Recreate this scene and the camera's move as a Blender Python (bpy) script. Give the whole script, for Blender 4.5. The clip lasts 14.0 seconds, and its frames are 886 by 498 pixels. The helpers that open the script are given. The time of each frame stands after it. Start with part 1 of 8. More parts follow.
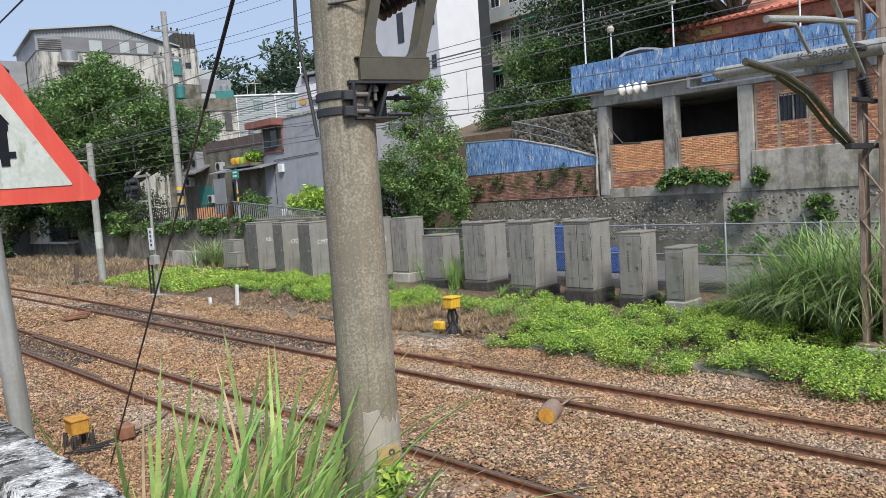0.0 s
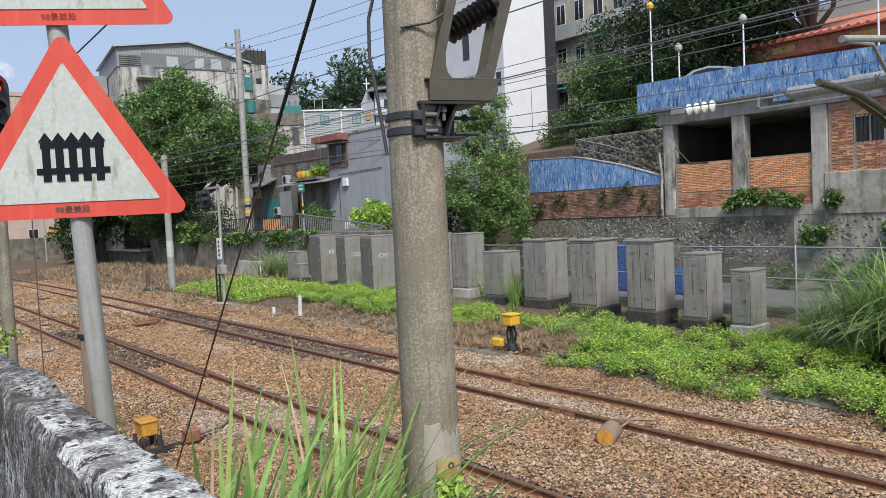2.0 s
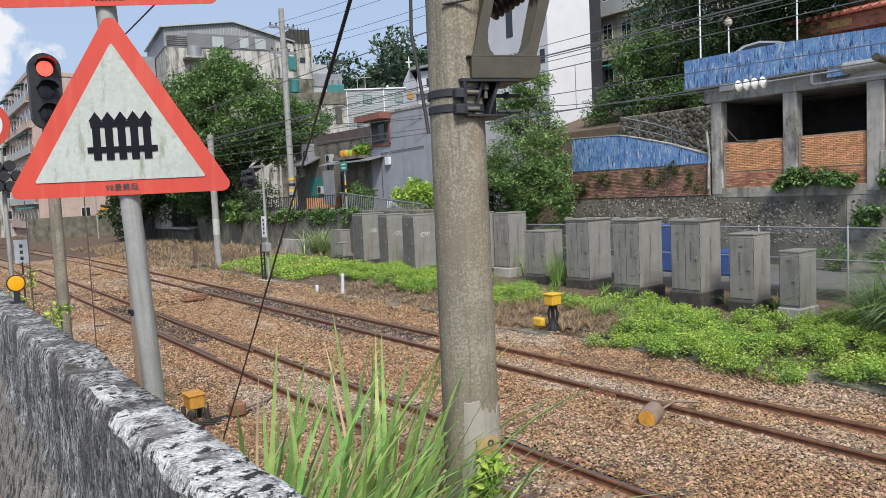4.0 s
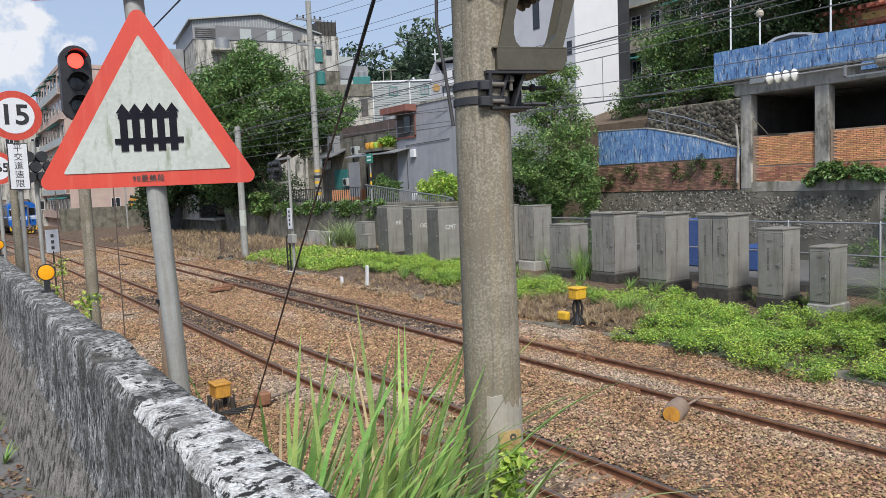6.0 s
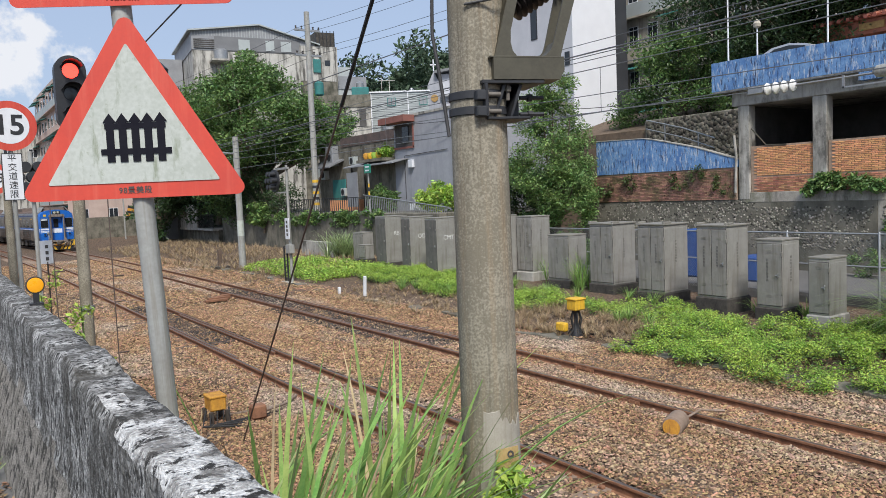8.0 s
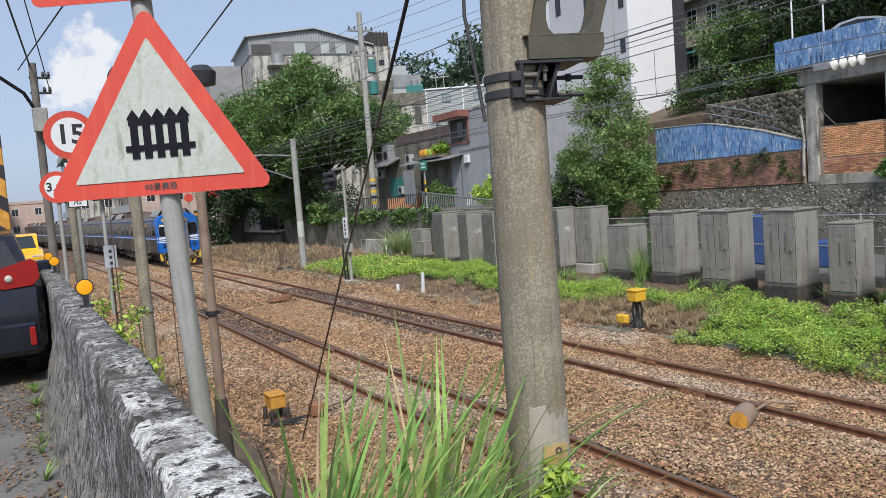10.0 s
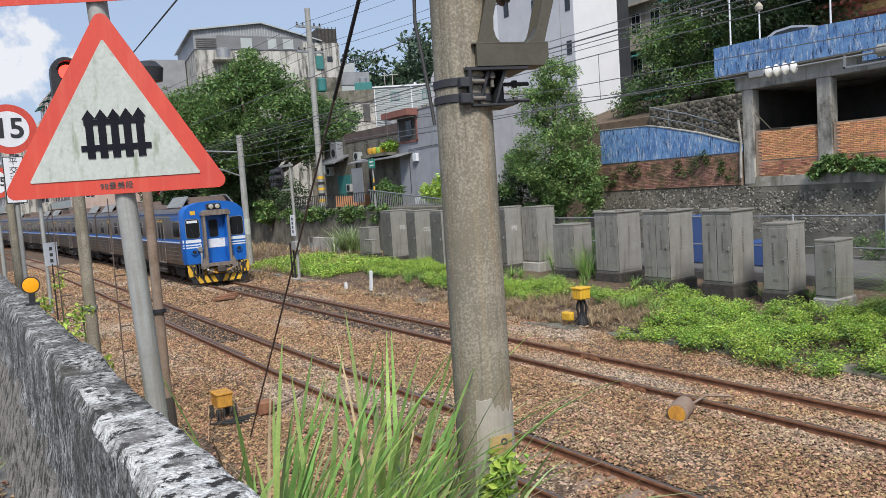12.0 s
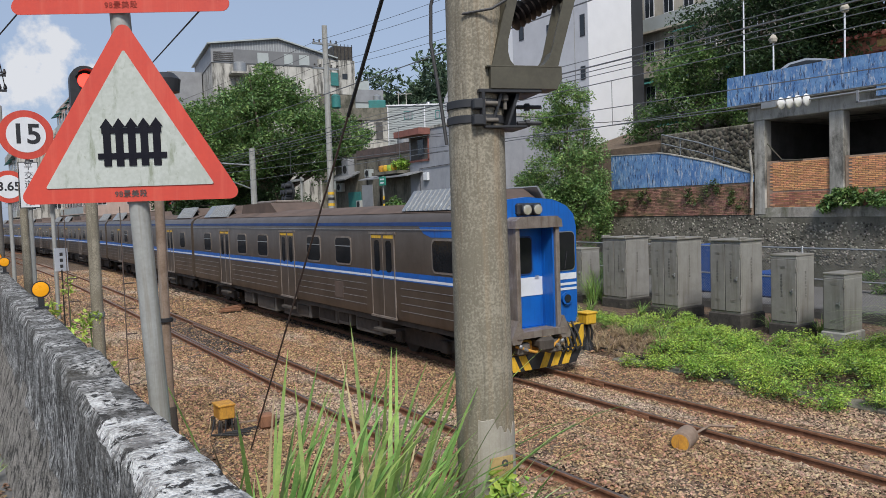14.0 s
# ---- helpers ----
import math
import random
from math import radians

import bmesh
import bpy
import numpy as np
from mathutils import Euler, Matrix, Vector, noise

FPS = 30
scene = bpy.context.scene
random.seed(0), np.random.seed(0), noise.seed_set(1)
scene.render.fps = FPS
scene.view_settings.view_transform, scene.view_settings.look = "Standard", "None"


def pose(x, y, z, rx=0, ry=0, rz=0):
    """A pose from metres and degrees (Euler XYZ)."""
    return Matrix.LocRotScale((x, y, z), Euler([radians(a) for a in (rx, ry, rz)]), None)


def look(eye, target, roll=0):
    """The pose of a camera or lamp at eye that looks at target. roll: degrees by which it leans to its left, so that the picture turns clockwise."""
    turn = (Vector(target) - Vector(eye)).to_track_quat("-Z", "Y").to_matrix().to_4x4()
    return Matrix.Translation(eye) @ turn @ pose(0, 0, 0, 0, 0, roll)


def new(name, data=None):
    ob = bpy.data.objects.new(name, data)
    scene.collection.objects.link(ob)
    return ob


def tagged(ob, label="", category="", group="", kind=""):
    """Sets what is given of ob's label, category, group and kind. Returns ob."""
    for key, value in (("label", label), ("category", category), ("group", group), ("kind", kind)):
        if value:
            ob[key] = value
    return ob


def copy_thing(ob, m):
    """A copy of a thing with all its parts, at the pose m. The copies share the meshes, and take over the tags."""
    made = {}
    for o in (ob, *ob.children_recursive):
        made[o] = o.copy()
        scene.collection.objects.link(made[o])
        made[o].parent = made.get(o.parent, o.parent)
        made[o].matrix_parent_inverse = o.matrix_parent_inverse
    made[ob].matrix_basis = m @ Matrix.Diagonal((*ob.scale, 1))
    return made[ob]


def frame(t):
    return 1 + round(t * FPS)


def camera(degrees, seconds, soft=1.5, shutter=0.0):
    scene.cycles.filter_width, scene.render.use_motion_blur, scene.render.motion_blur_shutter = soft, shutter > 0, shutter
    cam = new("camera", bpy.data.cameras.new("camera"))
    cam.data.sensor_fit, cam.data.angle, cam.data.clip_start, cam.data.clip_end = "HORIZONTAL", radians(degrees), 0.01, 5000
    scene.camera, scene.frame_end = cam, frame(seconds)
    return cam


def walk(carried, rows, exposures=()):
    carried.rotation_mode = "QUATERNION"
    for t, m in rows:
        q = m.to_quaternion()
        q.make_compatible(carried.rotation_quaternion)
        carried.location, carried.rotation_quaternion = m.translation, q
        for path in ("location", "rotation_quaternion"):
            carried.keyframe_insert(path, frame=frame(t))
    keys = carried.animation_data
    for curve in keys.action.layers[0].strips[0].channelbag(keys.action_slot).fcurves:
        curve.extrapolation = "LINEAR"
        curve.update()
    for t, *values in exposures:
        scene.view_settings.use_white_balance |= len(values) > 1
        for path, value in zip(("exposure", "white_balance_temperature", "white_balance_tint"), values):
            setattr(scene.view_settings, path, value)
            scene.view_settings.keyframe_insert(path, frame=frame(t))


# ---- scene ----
cam = camera(61.1, 14.0, 0.6)
PATH = [
    (0, (0.272, -0.011, 3.638), (1.648, 1.432, 3.484), -3.9),
    (0.5, (0.223, -0.024, 3.663), (1.543, 1.474, 3.563), -2.6),
    (1, (0.199, -0.052, 3.662), (1.483, 1.478, 3.569), -2.4),
    (1.5, (0.198, -0.063, 3.657), (1.463, 1.483, 3.56), -2.6),
    (2, (0.197, -0.058, 3.653), (1.458, 1.491, 3.55), -2.8),
    (2.5, (0.207, -0.057, 3.647), (1.464, 1.495, 3.54), -3.2),
    (3, (0.207, -0.05, 3.644), (1.439, 1.52, 3.507), -2.9),
    (3.5, (0.209, -0.051, 3.645), (1.425, 1.53, 3.494), -2.7),
    (4, (0.2, -0.062, 3.649), (1.369, 1.554, 3.496), -2.7),
    (6.5, (0.214, -0.052, 3.65), (1.327, 1.601, 3.48), -2.4),
    (7, (0.208, -0.051, 3.659), (1.326, 1.599, 3.498), -2.4),
    (7.5, (0.18, -0.086, 3.669), (1.3, 1.564, 3.519), -2.3),
    (8, (0.276, 0.011, 3.656), (1.395, 1.662, 3.513), -2.4),
    (8.5, (0.501, 0.135, 3.602), (1.501, 1.862, 3.47), -3.9),
    (8.7, (0.543, 0.195, 3.583), (1.499, 1.947, 3.454), -4.6),
    (11, (0.389, -0.034, 3.622), (1.405, 1.682, 3.463), -4.2),
    (11.5, (0.385, -0.041, 3.616), (1.428, 1.658, 3.452), -4.1),
    (12, (0.374, -0.049, 3.623), (1.473, 1.614, 3.464), -3.9),
    (12.5, (0.365, -0.061, 3.622), (1.467, 1.601, 3.476), -3.9),
    (13, (0.354, -0.076, 3.626), (1.457, 1.587, 3.492), -3.8),
    (13.5, (0.342, -0.087, 3.627), (1.443, 1.578, 3.507), -2.6),
    (14, (0.36, -0.068, 3.62), (1.446, 1.608, 3.514), -1.9),
]
walk(cam, [(t, look(eye, target, roll)) for t, eye, target, roll in PATH],
     exposures=[(0, 0.12), (0.8, 0.03), (3, 0.06), (6.5, 0.0), (12.5, 0.0), (13.0, -0.04), (13.5, -0.08), (14.0, -0.22)])

# ---- light ----
SUN_DIR = Vector((-0.30, -0.57, 0.77)).normalized()
CLOUD_DIR = (0.0995, 0.9795, 0.176)
world = bpy.data.worlds.new("sky")
scene.world = world
world.use_nodes = True
wt = world.node_tree
wt.nodes.clear()
w_out = wt.nodes.new("ShaderNodeOutputWorld")
w_bg = wt.nodes.new("ShaderNodeBackground")
w_sky = wt.nodes.new("ShaderNodeTexSky")
w_sky.sky_type = "NISHITA"
w_sky.sun_disc = False
w_sky.sun_elevation = math.asin(SUN_DIR.z)
w_sky.sun_rotation = math.atan2(SUN_DIR.x, SUN_DIR.y)
w_sky.air_density = 1.0
w_sky.dust_density = 2.0
w_co = wt.nodes.new("ShaderNodeTexCoord")
w_noise = wt.nodes.new("ShaderNodeTexNoise")
w_noise.inputs["Scale"].default_value = 26.0
w_noise.inputs["Detail"].default_value = 8.0
w_noise.inputs["Roughness"].default_value = 0.55
w_dist = wt.nodes.new("ShaderNodeVectorMath")
w_dist.operation = "DISTANCE"
w_dist.inputs[1].default_value = CLOUD_DIR
w_add = wt.nodes.new("ShaderNodeMath")
w_add.operation = "MULTIPLY_ADD"
w_add.inputs[1].default_value = 0.22
w_soft = wt.nodes.new("ShaderNodeMapRange")
w_soft.inputs["From Min"].default_value = 0.140
w_soft.inputs["From Max"].default_value = 0.168
w_soft.inputs["To Min"].default_value = 0.95
w_soft.inputs["To Max"].default_value = 0.0
w_haze = wt.nodes.new("ShaderNodeMixRGB")
w_haze.inputs["Fac"].default_value = 0.55
w_haze.inputs["Color2"].default_value = (6.0, 7.4, 10.2, 1)
w_mix = wt.nodes.new("ShaderNodeMixRGB")
w_mix.inputs["Color2"].default_value = (8.6, 8.8, 9.3, 1)
wt.links.new(w_co.outputs["Generated"], w_noise.inputs["Vector"])
wt.links.new(w_co.outputs["Generated"], w_dist.inputs[0])
wt.links.new(w_noise.outputs["Fac"], w_add.inputs[0])
wt.links.new(w_dist.outputs["Value"], w_add.inputs[2])
wt.links.new(w_add.outputs[0], w_soft.inputs["Value"])
wt.links.new(w_soft.outputs["Result"], w_mix.inputs["Fac"])
wt.links.new(w_sky.outputs["Color"], w_haze.inputs["Color1"])
wt.links.new(w_haze.outputs["Color"], w_mix.inputs["Color1"])
wt.links.new(w_mix.outputs["Color"], w_bg.inputs["Color"])
w_bg.inputs["Strength"].default_value = 0.1
wt.links.new(w_bg.outputs["Background"], w_out.inputs["Surface"])

sun_data = bpy.data.lights.new("sun", "SUN")
sun_data.energy = 4.15
sun_data.angle = radians(14)
sun_data.color = (1.0, 0.96, 0.915)
sun_ob = new("sun", sun_data)
sun_ob.matrix_world = look(SUN_DIR * 60, (0, 0, 0))
scene.view_settings.exposure = 0.0

# ---- materials ----
def surface(name, a, b=None, scale=6.0, rough=0.8, metal=0.0, bump=0.3, fine=60.0, streak=None, streak_amt=0.6,
            streak_scale=(9, 9, 0.7), streak_pos=(0.5, 0.68), island=0.0, each=0.0, bump_dist=0.01, spec=0.5, sub=0.0, grit=0.35, stain=None, stain_scale=(2, 2, 1), stain_pos=(0.5, 0.6), stain_amt=0.9):
    """Two colours mixed by coarse and fine noise, with optional stains that run down, and bump."""
    m = bpy.data.materials.new(name)
    m.use_nodes = True
    nt = m.node_tree
    nd, ln = nt.nodes, nt.links
    bsdf = nd["Principled BSDF"]
    b = b or tuple(v * 0.7 for v in a)
    co = nd.new("ShaderNodeTexCoord")
    n1 = nd.new("ShaderNodeTexNoise")
    n1.inputs["Scale"].default_value = scale
    n1.inputs["Detail"].default_value = 6
    n1.inputs["Roughness"].default_value = 0.65
    n2 = nd.new("ShaderNodeTexNoise")
    n2.inputs["Scale"].default_value = fine
    n2.inputs["Detail"].default_value = 3
    ln.new(co.outputs["Object"], n1.inputs["Vector"])
    ln.new(co.outputs["Object"], n2.inputs["Vector"])
    add = nd.new("ShaderNodeMath")
    add.operation = "MULTIPLY_ADD"
    add.inputs[1].default_value = grit
    ln.new(n2.outputs["Fac"], add.inputs[0])
    ln.new(n1.outputs["Fac"], add.inputs[2])
    ramp = nd.new("ShaderNodeValToRGB")
    ramp.color_ramp.elements[0].position = 0.35 + grit * 0.5
    ramp.color_ramp.elements[1].position = 0.67 + grit * 0.5
    ramp.color_ramp.elements[0].color = (*a, 1)
    ramp.color_ramp.elements[1].color = (*b, 1)
    ln.new(add.outputs[0], ramp.inputs["Fac"])
    col = ramp.outputs["Color"]
    for tone, sc, ps, am in ((streak, streak_scale, streak_pos, streak_amt), (stain, stain_scale, stain_pos, stain_amt)):
        if not tone:
            continue
        mp = nd.new("ShaderNodeMapping")
        mp.inputs["Scale"].default_value = sc
        ln.new(co.outputs["Object"], mp.inputs["Vector"])
        n3 = nd.new("ShaderNodeTexNoise")
        n3.inputs["Scale"].default_value = 1.0
        n3.inputs["Detail"].default_value = 7
        n3.inputs["Roughness"].default_value = 0.7
        ln.new(mp.outputs["Vector"], n3.inputs["Vector"])
        r3 = nd.new("ShaderNodeValToRGB")
        r3.color_ramp.elements[0].position, r3.color_ramp.elements[1].position = ps
        r3.color_ramp.elements[0].color = (0, 0, 0, 1)
        r3.color_ramp.elements[1].color = (am, am, am, 1)
        ln.new(n3.outputs["Fac"], r3.inputs["Fac"])
        mx = nd.new("ShaderNodeMixRGB")
        mx.inputs["Color2"].default_value = (*tone, 1)
        ln.new(r3.outputs["Color"], mx.inputs["Fac"])
        ln.new(col, mx.inputs["Color1"])
        col = mx.outputs["Color"]
    if island or each:
        hsv = nd.new("ShaderNodeHueSaturation")
        if island:
            gi = nd.new("ShaderNodeNewGeometry")
            rnd = gi.outputs["Random Per Island"]
        else:
            gi = nd.new("ShaderNodeObjectInfo")
            rnd = gi.outputs["Random"]
        amt = island or each
        mr = nd.new("ShaderNodeMapRange")
        mr.inputs["To Min"].default_value = 1 - amt
        mr.inputs["To Max"].default_value = 1 + amt
        ln.new(rnd, mr.inputs["Value"])
        ln.new(mr.outputs["Result"], hsv.inputs["Value"])
        mr2 = nd.new("ShaderNodeMapRange")
        mr2.inputs["To Min"].default_value = 0.5 - amt * 0.045
        mr2.inputs["To Max"].default_value = 0.5 + amt * 0.045
        fr = nd.new("ShaderNodeMath")
        fr.operation = "FRACT"
        ml = nd.new("ShaderNodeMath")
        ml.operation = "MULTIPLY"
        ml.inputs[1].default_value = 17.31
        ln.new(rnd, ml.inputs[0])
        ln.new(ml.outputs[0], fr.inputs[0])
        ln.new(fr.outputs[0], mr2.inputs["Value"])
        ln.new(mr2.outputs["Result"], hsv.inputs["Hue"])
        ln.new(col, hsv.inputs["Color"])
        col = hsv.outputs["Color"]
    ln.new(col, bsdf.inputs["Base Color"])
    bsdf.inputs["Metallic"].default_value = metal
    bsdf.inputs["Specular IOR Level"].default_value = spec
    rr = nd.new("ShaderNodeMapRange")
    rr.inputs["To Min"].default_value = max(0.03, rough - 0.12)
    rr.inputs["To Max"].default_value = min(1, rough + 0.12)
    ln.new(n1.outputs["Fac"], rr.inputs["Value"])
    ln.new(rr.outputs["Result"], bsdf.inputs["Roughness"])
    if bump:
        bp = nd.new("ShaderNodeBump")
        bp.inputs["Strength"].default_value = bump
        bp.inputs["Distance"].default_value = bump_dist
        ln.new(add.outputs[0], bp.inputs["Height"])
        ln.new(bp.outputs["Normal"], bsdf.inputs["Normal"])
    if sub:
        tr = nd.new("ShaderNodeBsdfTranslucent")
        ln.new(col, tr.inputs["Color"])
        ms = nd.new("ShaderNodeMixShader")
        ms.inputs["Fac"].default_value = sub
        ln.new(bsdf.outputs["BSDF"], ms.inputs[1])
        ln.new(tr.outputs["BSDF"], ms.inputs[2])
        ln.new(ms.outputs["Shader"], nd["Material Output"].inputs["Surface"])
    return m


def gravel(name, tones, scale):
    """Close-packed small stones as cells of varied tone with dark joints and relief."""
    m = surface(name, tones[0], tones[1], 2.0, 0.95, bump=0)
    nd, ln = m.node_tree.nodes, m.node_tree.links
    bsdf = nd["Principled BSDF"]
    co = nd.new("ShaderNodeTexCoord")
    vor = nd.new("ShaderNodeTexVoronoi")
    vor.inputs["Scale"].default_value = scale
    ln.new(co.outputs["Object"], vor.inputs["Vector"])
    sep = nd.new("ShaderNodeSeparateColor")
    ln.new(vor.outputs["Color"], sep.inputs["Color"])
    ramp = nd.new("ShaderNodeValToRGB")
    ramp.color_ramp.elements[0].color = (*tones[1], 1)
    ramp.color_ramp.elements[1].color = (*tones[2], 1)
    mid = ramp.color_ramp.elements.new(0.5)
    mid.color = (*tones[0], 1)
    ln.new(sep.outputs["Red"], ramp.inputs["Fac"])
    dark = nd.new("ShaderNodeMapRange")
    dark.inputs["From Min"].default_value, dark.inputs["From Max"].default_value = 0.35, 0.75
    dark.inputs["To Min"].default_value, dark.inputs["To Max"].default_value = 0.0, 0.85
    ln.new(vor.outputs["Distance"], dark.inputs["Value"])
    mx = nd.new("ShaderNodeMixRGB")
    mx.inputs["Color2"].default_value = (0.035, 0.022, 0.014, 1)
    ln.new(dark.outputs["Result"], mx.inputs["Fac"])
    ln.new(ramp.outputs["Color"], mx.inputs["Color1"])
    ln.new(mx.outputs["Color"], bsdf.inputs["Base Color"])
    bp = nd.new("ShaderNodeBump")
    bp.invert = True
    bp.inputs["Strength"].default_value = 1.0
    bp.inputs["Distance"].default_value = 0.03
    ln.new(vor.outputs["Distance"], bp.inputs["Height"])
    ln.new(bp.outputs["Normal"], bsdf.inputs["Normal"])
    return m


def glow(name, color, strength):
    m = surface(name, color, color, rough=0.3, bump=0)
    bsdf = m.node_tree.nodes["Principled BSDF"]
    bsdf.inputs["Emission Color"].default_value = (*color, 1)
    bsdf.inputs["Emission Strength"].default_value = strength
    return m


# ---- mesh kit ----
class Geo:
    """Vertices and faces of one mesh, gathered from simple shaped pieces."""

    def __init__(self):
        self.v, self.f = [], []

    def put(self, vs, fs):
        n = len(self.v)
        self.v += [tuple(p) for p in vs]
        self.f += [tuple(i + n for i in q) for q in fs]
        return self

    def box(self, x0, x1, y0, y1, z0, z1, b=0.0):
        if b <= 0:
            vs = [(x, y, z) for z in (z0, z1) for y in (y0, y1) for x in (x0, x1)]
            return self.put(vs, [(0, 2, 3, 1), (4, 5, 7, 6), (0, 1, 5, 4), (2, 6, 7, 3), (0, 4, 6, 2), (1, 3, 7, 5)])
        lim = ((x0, x1), (y0, y1), (z0, z1))
        vs, idx = [], {}
        for i in range(2):
            for j in range(2):
                for k in range(2):
                    s = (i, j, k)
                    for a in range(3):
                        p = [lim[c][s[c]] + (0 if c == a else (b if s[c] == 0 else -b)) for c in range(3)]
                        idx[s, a] = len(vs)
                        vs.append(p)
        fs = []
        for a in range(3):
            u, w = (a + 1) % 3, (a + 2) % 3
            for s in range(2):
                ring = []
                for du, dw in ((0, 0), (1, 0), (1, 1), (0, 1)):
                    c = [0, 0, 0]
                    c[a], c[u], c[w] = s, du, dw
                    ring.append(idx[tuple(c), a])
                fs.append(tuple(ring) if s else tuple(reversed(ring)))
            for du in range(2):
                for dw in range(2):
                    c0, c1 = [0, 0, 0], [0, 0, 0]
                    c0[u] = c1[u] = du
                    c0[w] = c1[w] = dw
                    c1[a] = 1
                    q = (idx[tuple(c0), u], idx[tuple(c1), u], idx[tuple(c1), w], idx[tuple(c0), w])
                    fs.append(q if du != dw else tuple(reversed(q)))
        for i in range(2):
            for j in range(2):
                for k in range(2):
                    t = tuple(idx[(i, j, k), a] for a in range(3))
                    fs.append(t if (i + j + k) % 2 else tuple(reversed(t)))
        return self.put(vs, fs)

    def tube(self, pts, r, seg=10, r1=None, cap=True):
        pts = [Vector(p) for p in pts]
        n = len(pts)
        vs, fs = [], []
        ref = None
        for i, p in enumerate(pts):
            d = (pts[min(i + 1, n - 1)] - pts[max(i - 1, 0)]).normalized()
            if ref is None:
                ref = Vector((0, 0, 1)) if abs(d.z) < 0.9 else Vector((1, 0, 0))
            u = d.cross(ref).normalized()
            w = u.cross(d)
            ref = w
            rad = r if r1 is None else r + (r1 - r) * i / (n - 1)
            for s in range(seg):
                a = 2 * math.pi * s / seg
                vs.append(p + (u * math.cos(a) + w * math.sin(a)) * rad)
        for i in range(n - 1):
            for s in range(seg):
                t = (s + 1) % seg
                fs.append((i * seg + s, i * seg + t, (i + 1) * seg + t, (i + 1) * seg + s))
        if cap:
            fs.append(tuple(reversed(range(seg))))
            fs.append(tuple(range((n - 1) * seg, n * seg)))
        return self.put(vs, fs)

    def lathe(self, prof, seg=20, at=(0, 0, 0), axis="z"):
        vs, fs = [], []
        for r, h in prof:
            for s in range(seg):
                a = 2 * math.pi * s / seg
                c, q = r * math.cos(a), r * math.sin(a)
                p = (c, q, h) if axis == "z" else ((h, c, q) if axis == "x" else (q, h, c))
                vs.append((p[0] + at[0], p[1] + at[1], p[2] + at[2]))
        for i in range(len(prof) - 1):
            for s in range(seg):
                t = (s + 1) % seg
                fs.append((i * seg + s, i * seg + t, (i + 1) * seg + t, (i + 1) * seg + s))
        fs.append(tuple(reversed(range(seg))))
        fs.append(tuple(range((len(prof) - 1) * seg, len(prof) * seg)))
        return self.put(vs, fs)

    def prism(self, poly, d0, d1, axis="y"):
        """A flat outline in two axes, thickened along the third. For y the outline is (x, z); for x (y, z); for z (x, y)."""
        def lift(p, d):
            return {"y": (p[0], d, p[1]), "x": (d, p[0], p[1]), "z": (p[0], p[1], d)}[axis]
        n = len(poly)
        vs = [lift(p, d0) for p in poly] + [lift(p, d1) for p in poly]
        fs = [tuple(range(n)), tuple(reversed(range(n, 2 * n)))]
        fs += [(i, i + n, (i + 1) % n + n, (i + 1) % n) for i in range(n)]
        return self.put(vs, fs)

    def quad(self, a, b, c, d):
        return self.put([a, b, c, d], [(0, 1, 2, 3)])

    def mesh(self, name, mat, smooth=35):
        me = bpy.data.meshes.new(name)
        me.from_pydata(self.v, [], self.f)
        if mat:
            me.materials.append(mat)
        bm = bmesh.new()
        bm.from_mesh(me)
        bmesh.ops.recalc_face_normals(bm, faces=bm.faces)
        bm.to_mesh(me)
        bm.free()
        if smooth:
            me.polygons.foreach_set("use_smooth", [True] * len(me.polygons))
            me.set_sharp_from_angle(angle=radians(smooth))
        return me


def array_mesh(name, verts, faces, mat, smooth=False):
    me = bpy.data.meshes.new(name)
    me.from_pydata(np.asarray(verts).tolist(), [], np.asarray(faces).tolist())
    me.materials.append(mat)
    if smooth:
        me.polygons.foreach_set("use_smooth", [True] * len(me.polygons))
    return me


def thing(name, m, label, category, group="", kind=""):
    ob = new(name)
    ob.empty_display_size = 0.2
    ob.matrix_basis = m
    return tagged(ob, label, category, group, kind)


def part(name, g, mat, parent=None, label="", m=None, smooth=35):
    ob = new(name, g.mesh(name, mat, smooth) if isinstance(g, Geo) else g)
    if parent:
        ob.parent = parent
    if m is not None:
        ob.matrix_basis = m
    return tagged(ob, label)


def solo(name, g, mat, label, category, kind="", m=None, group="", smooth=35):
    ob = part(name, g, mat, None, label, m, smooth)
    return tagged(ob, label, category, group, kind)


def lettering(name, body, size, mat, parent, m, label="", spacing=1.0, bold=0.0):
    """Words in the built-in font, as a thin mesh that stands in the x-z plane of m, facing -y."""
    cu = bpy.data.curves.new(name, "FONT")
    cu.body, cu.size, cu.align_x, cu.align_y, cu.extrude = body, size, "CENTER", "CENTER", 0.0012
    cu.space_character = spacing
    cu.offset = bold * size
    tmp = bpy.data.objects.new(name, cu)
    scene.collection.objects.link(tmp)
    bpy.context.view_layer.update()
    me = bpy.data.meshes.new_from_object(tmp.evaluated_get(bpy.context.evaluated_depsgraph_get()))
    bpy.data.objects.remove(tmp)
    me.materials.clear()
    me.materials.append(mat)
    ob = new(name, me)
    ob.parent = parent
    ob.matrix_basis = m @ pose(0, 0, 0, 90)
    return tagged(ob, label)


def rng(n):
    return np.random.default_rng(n)

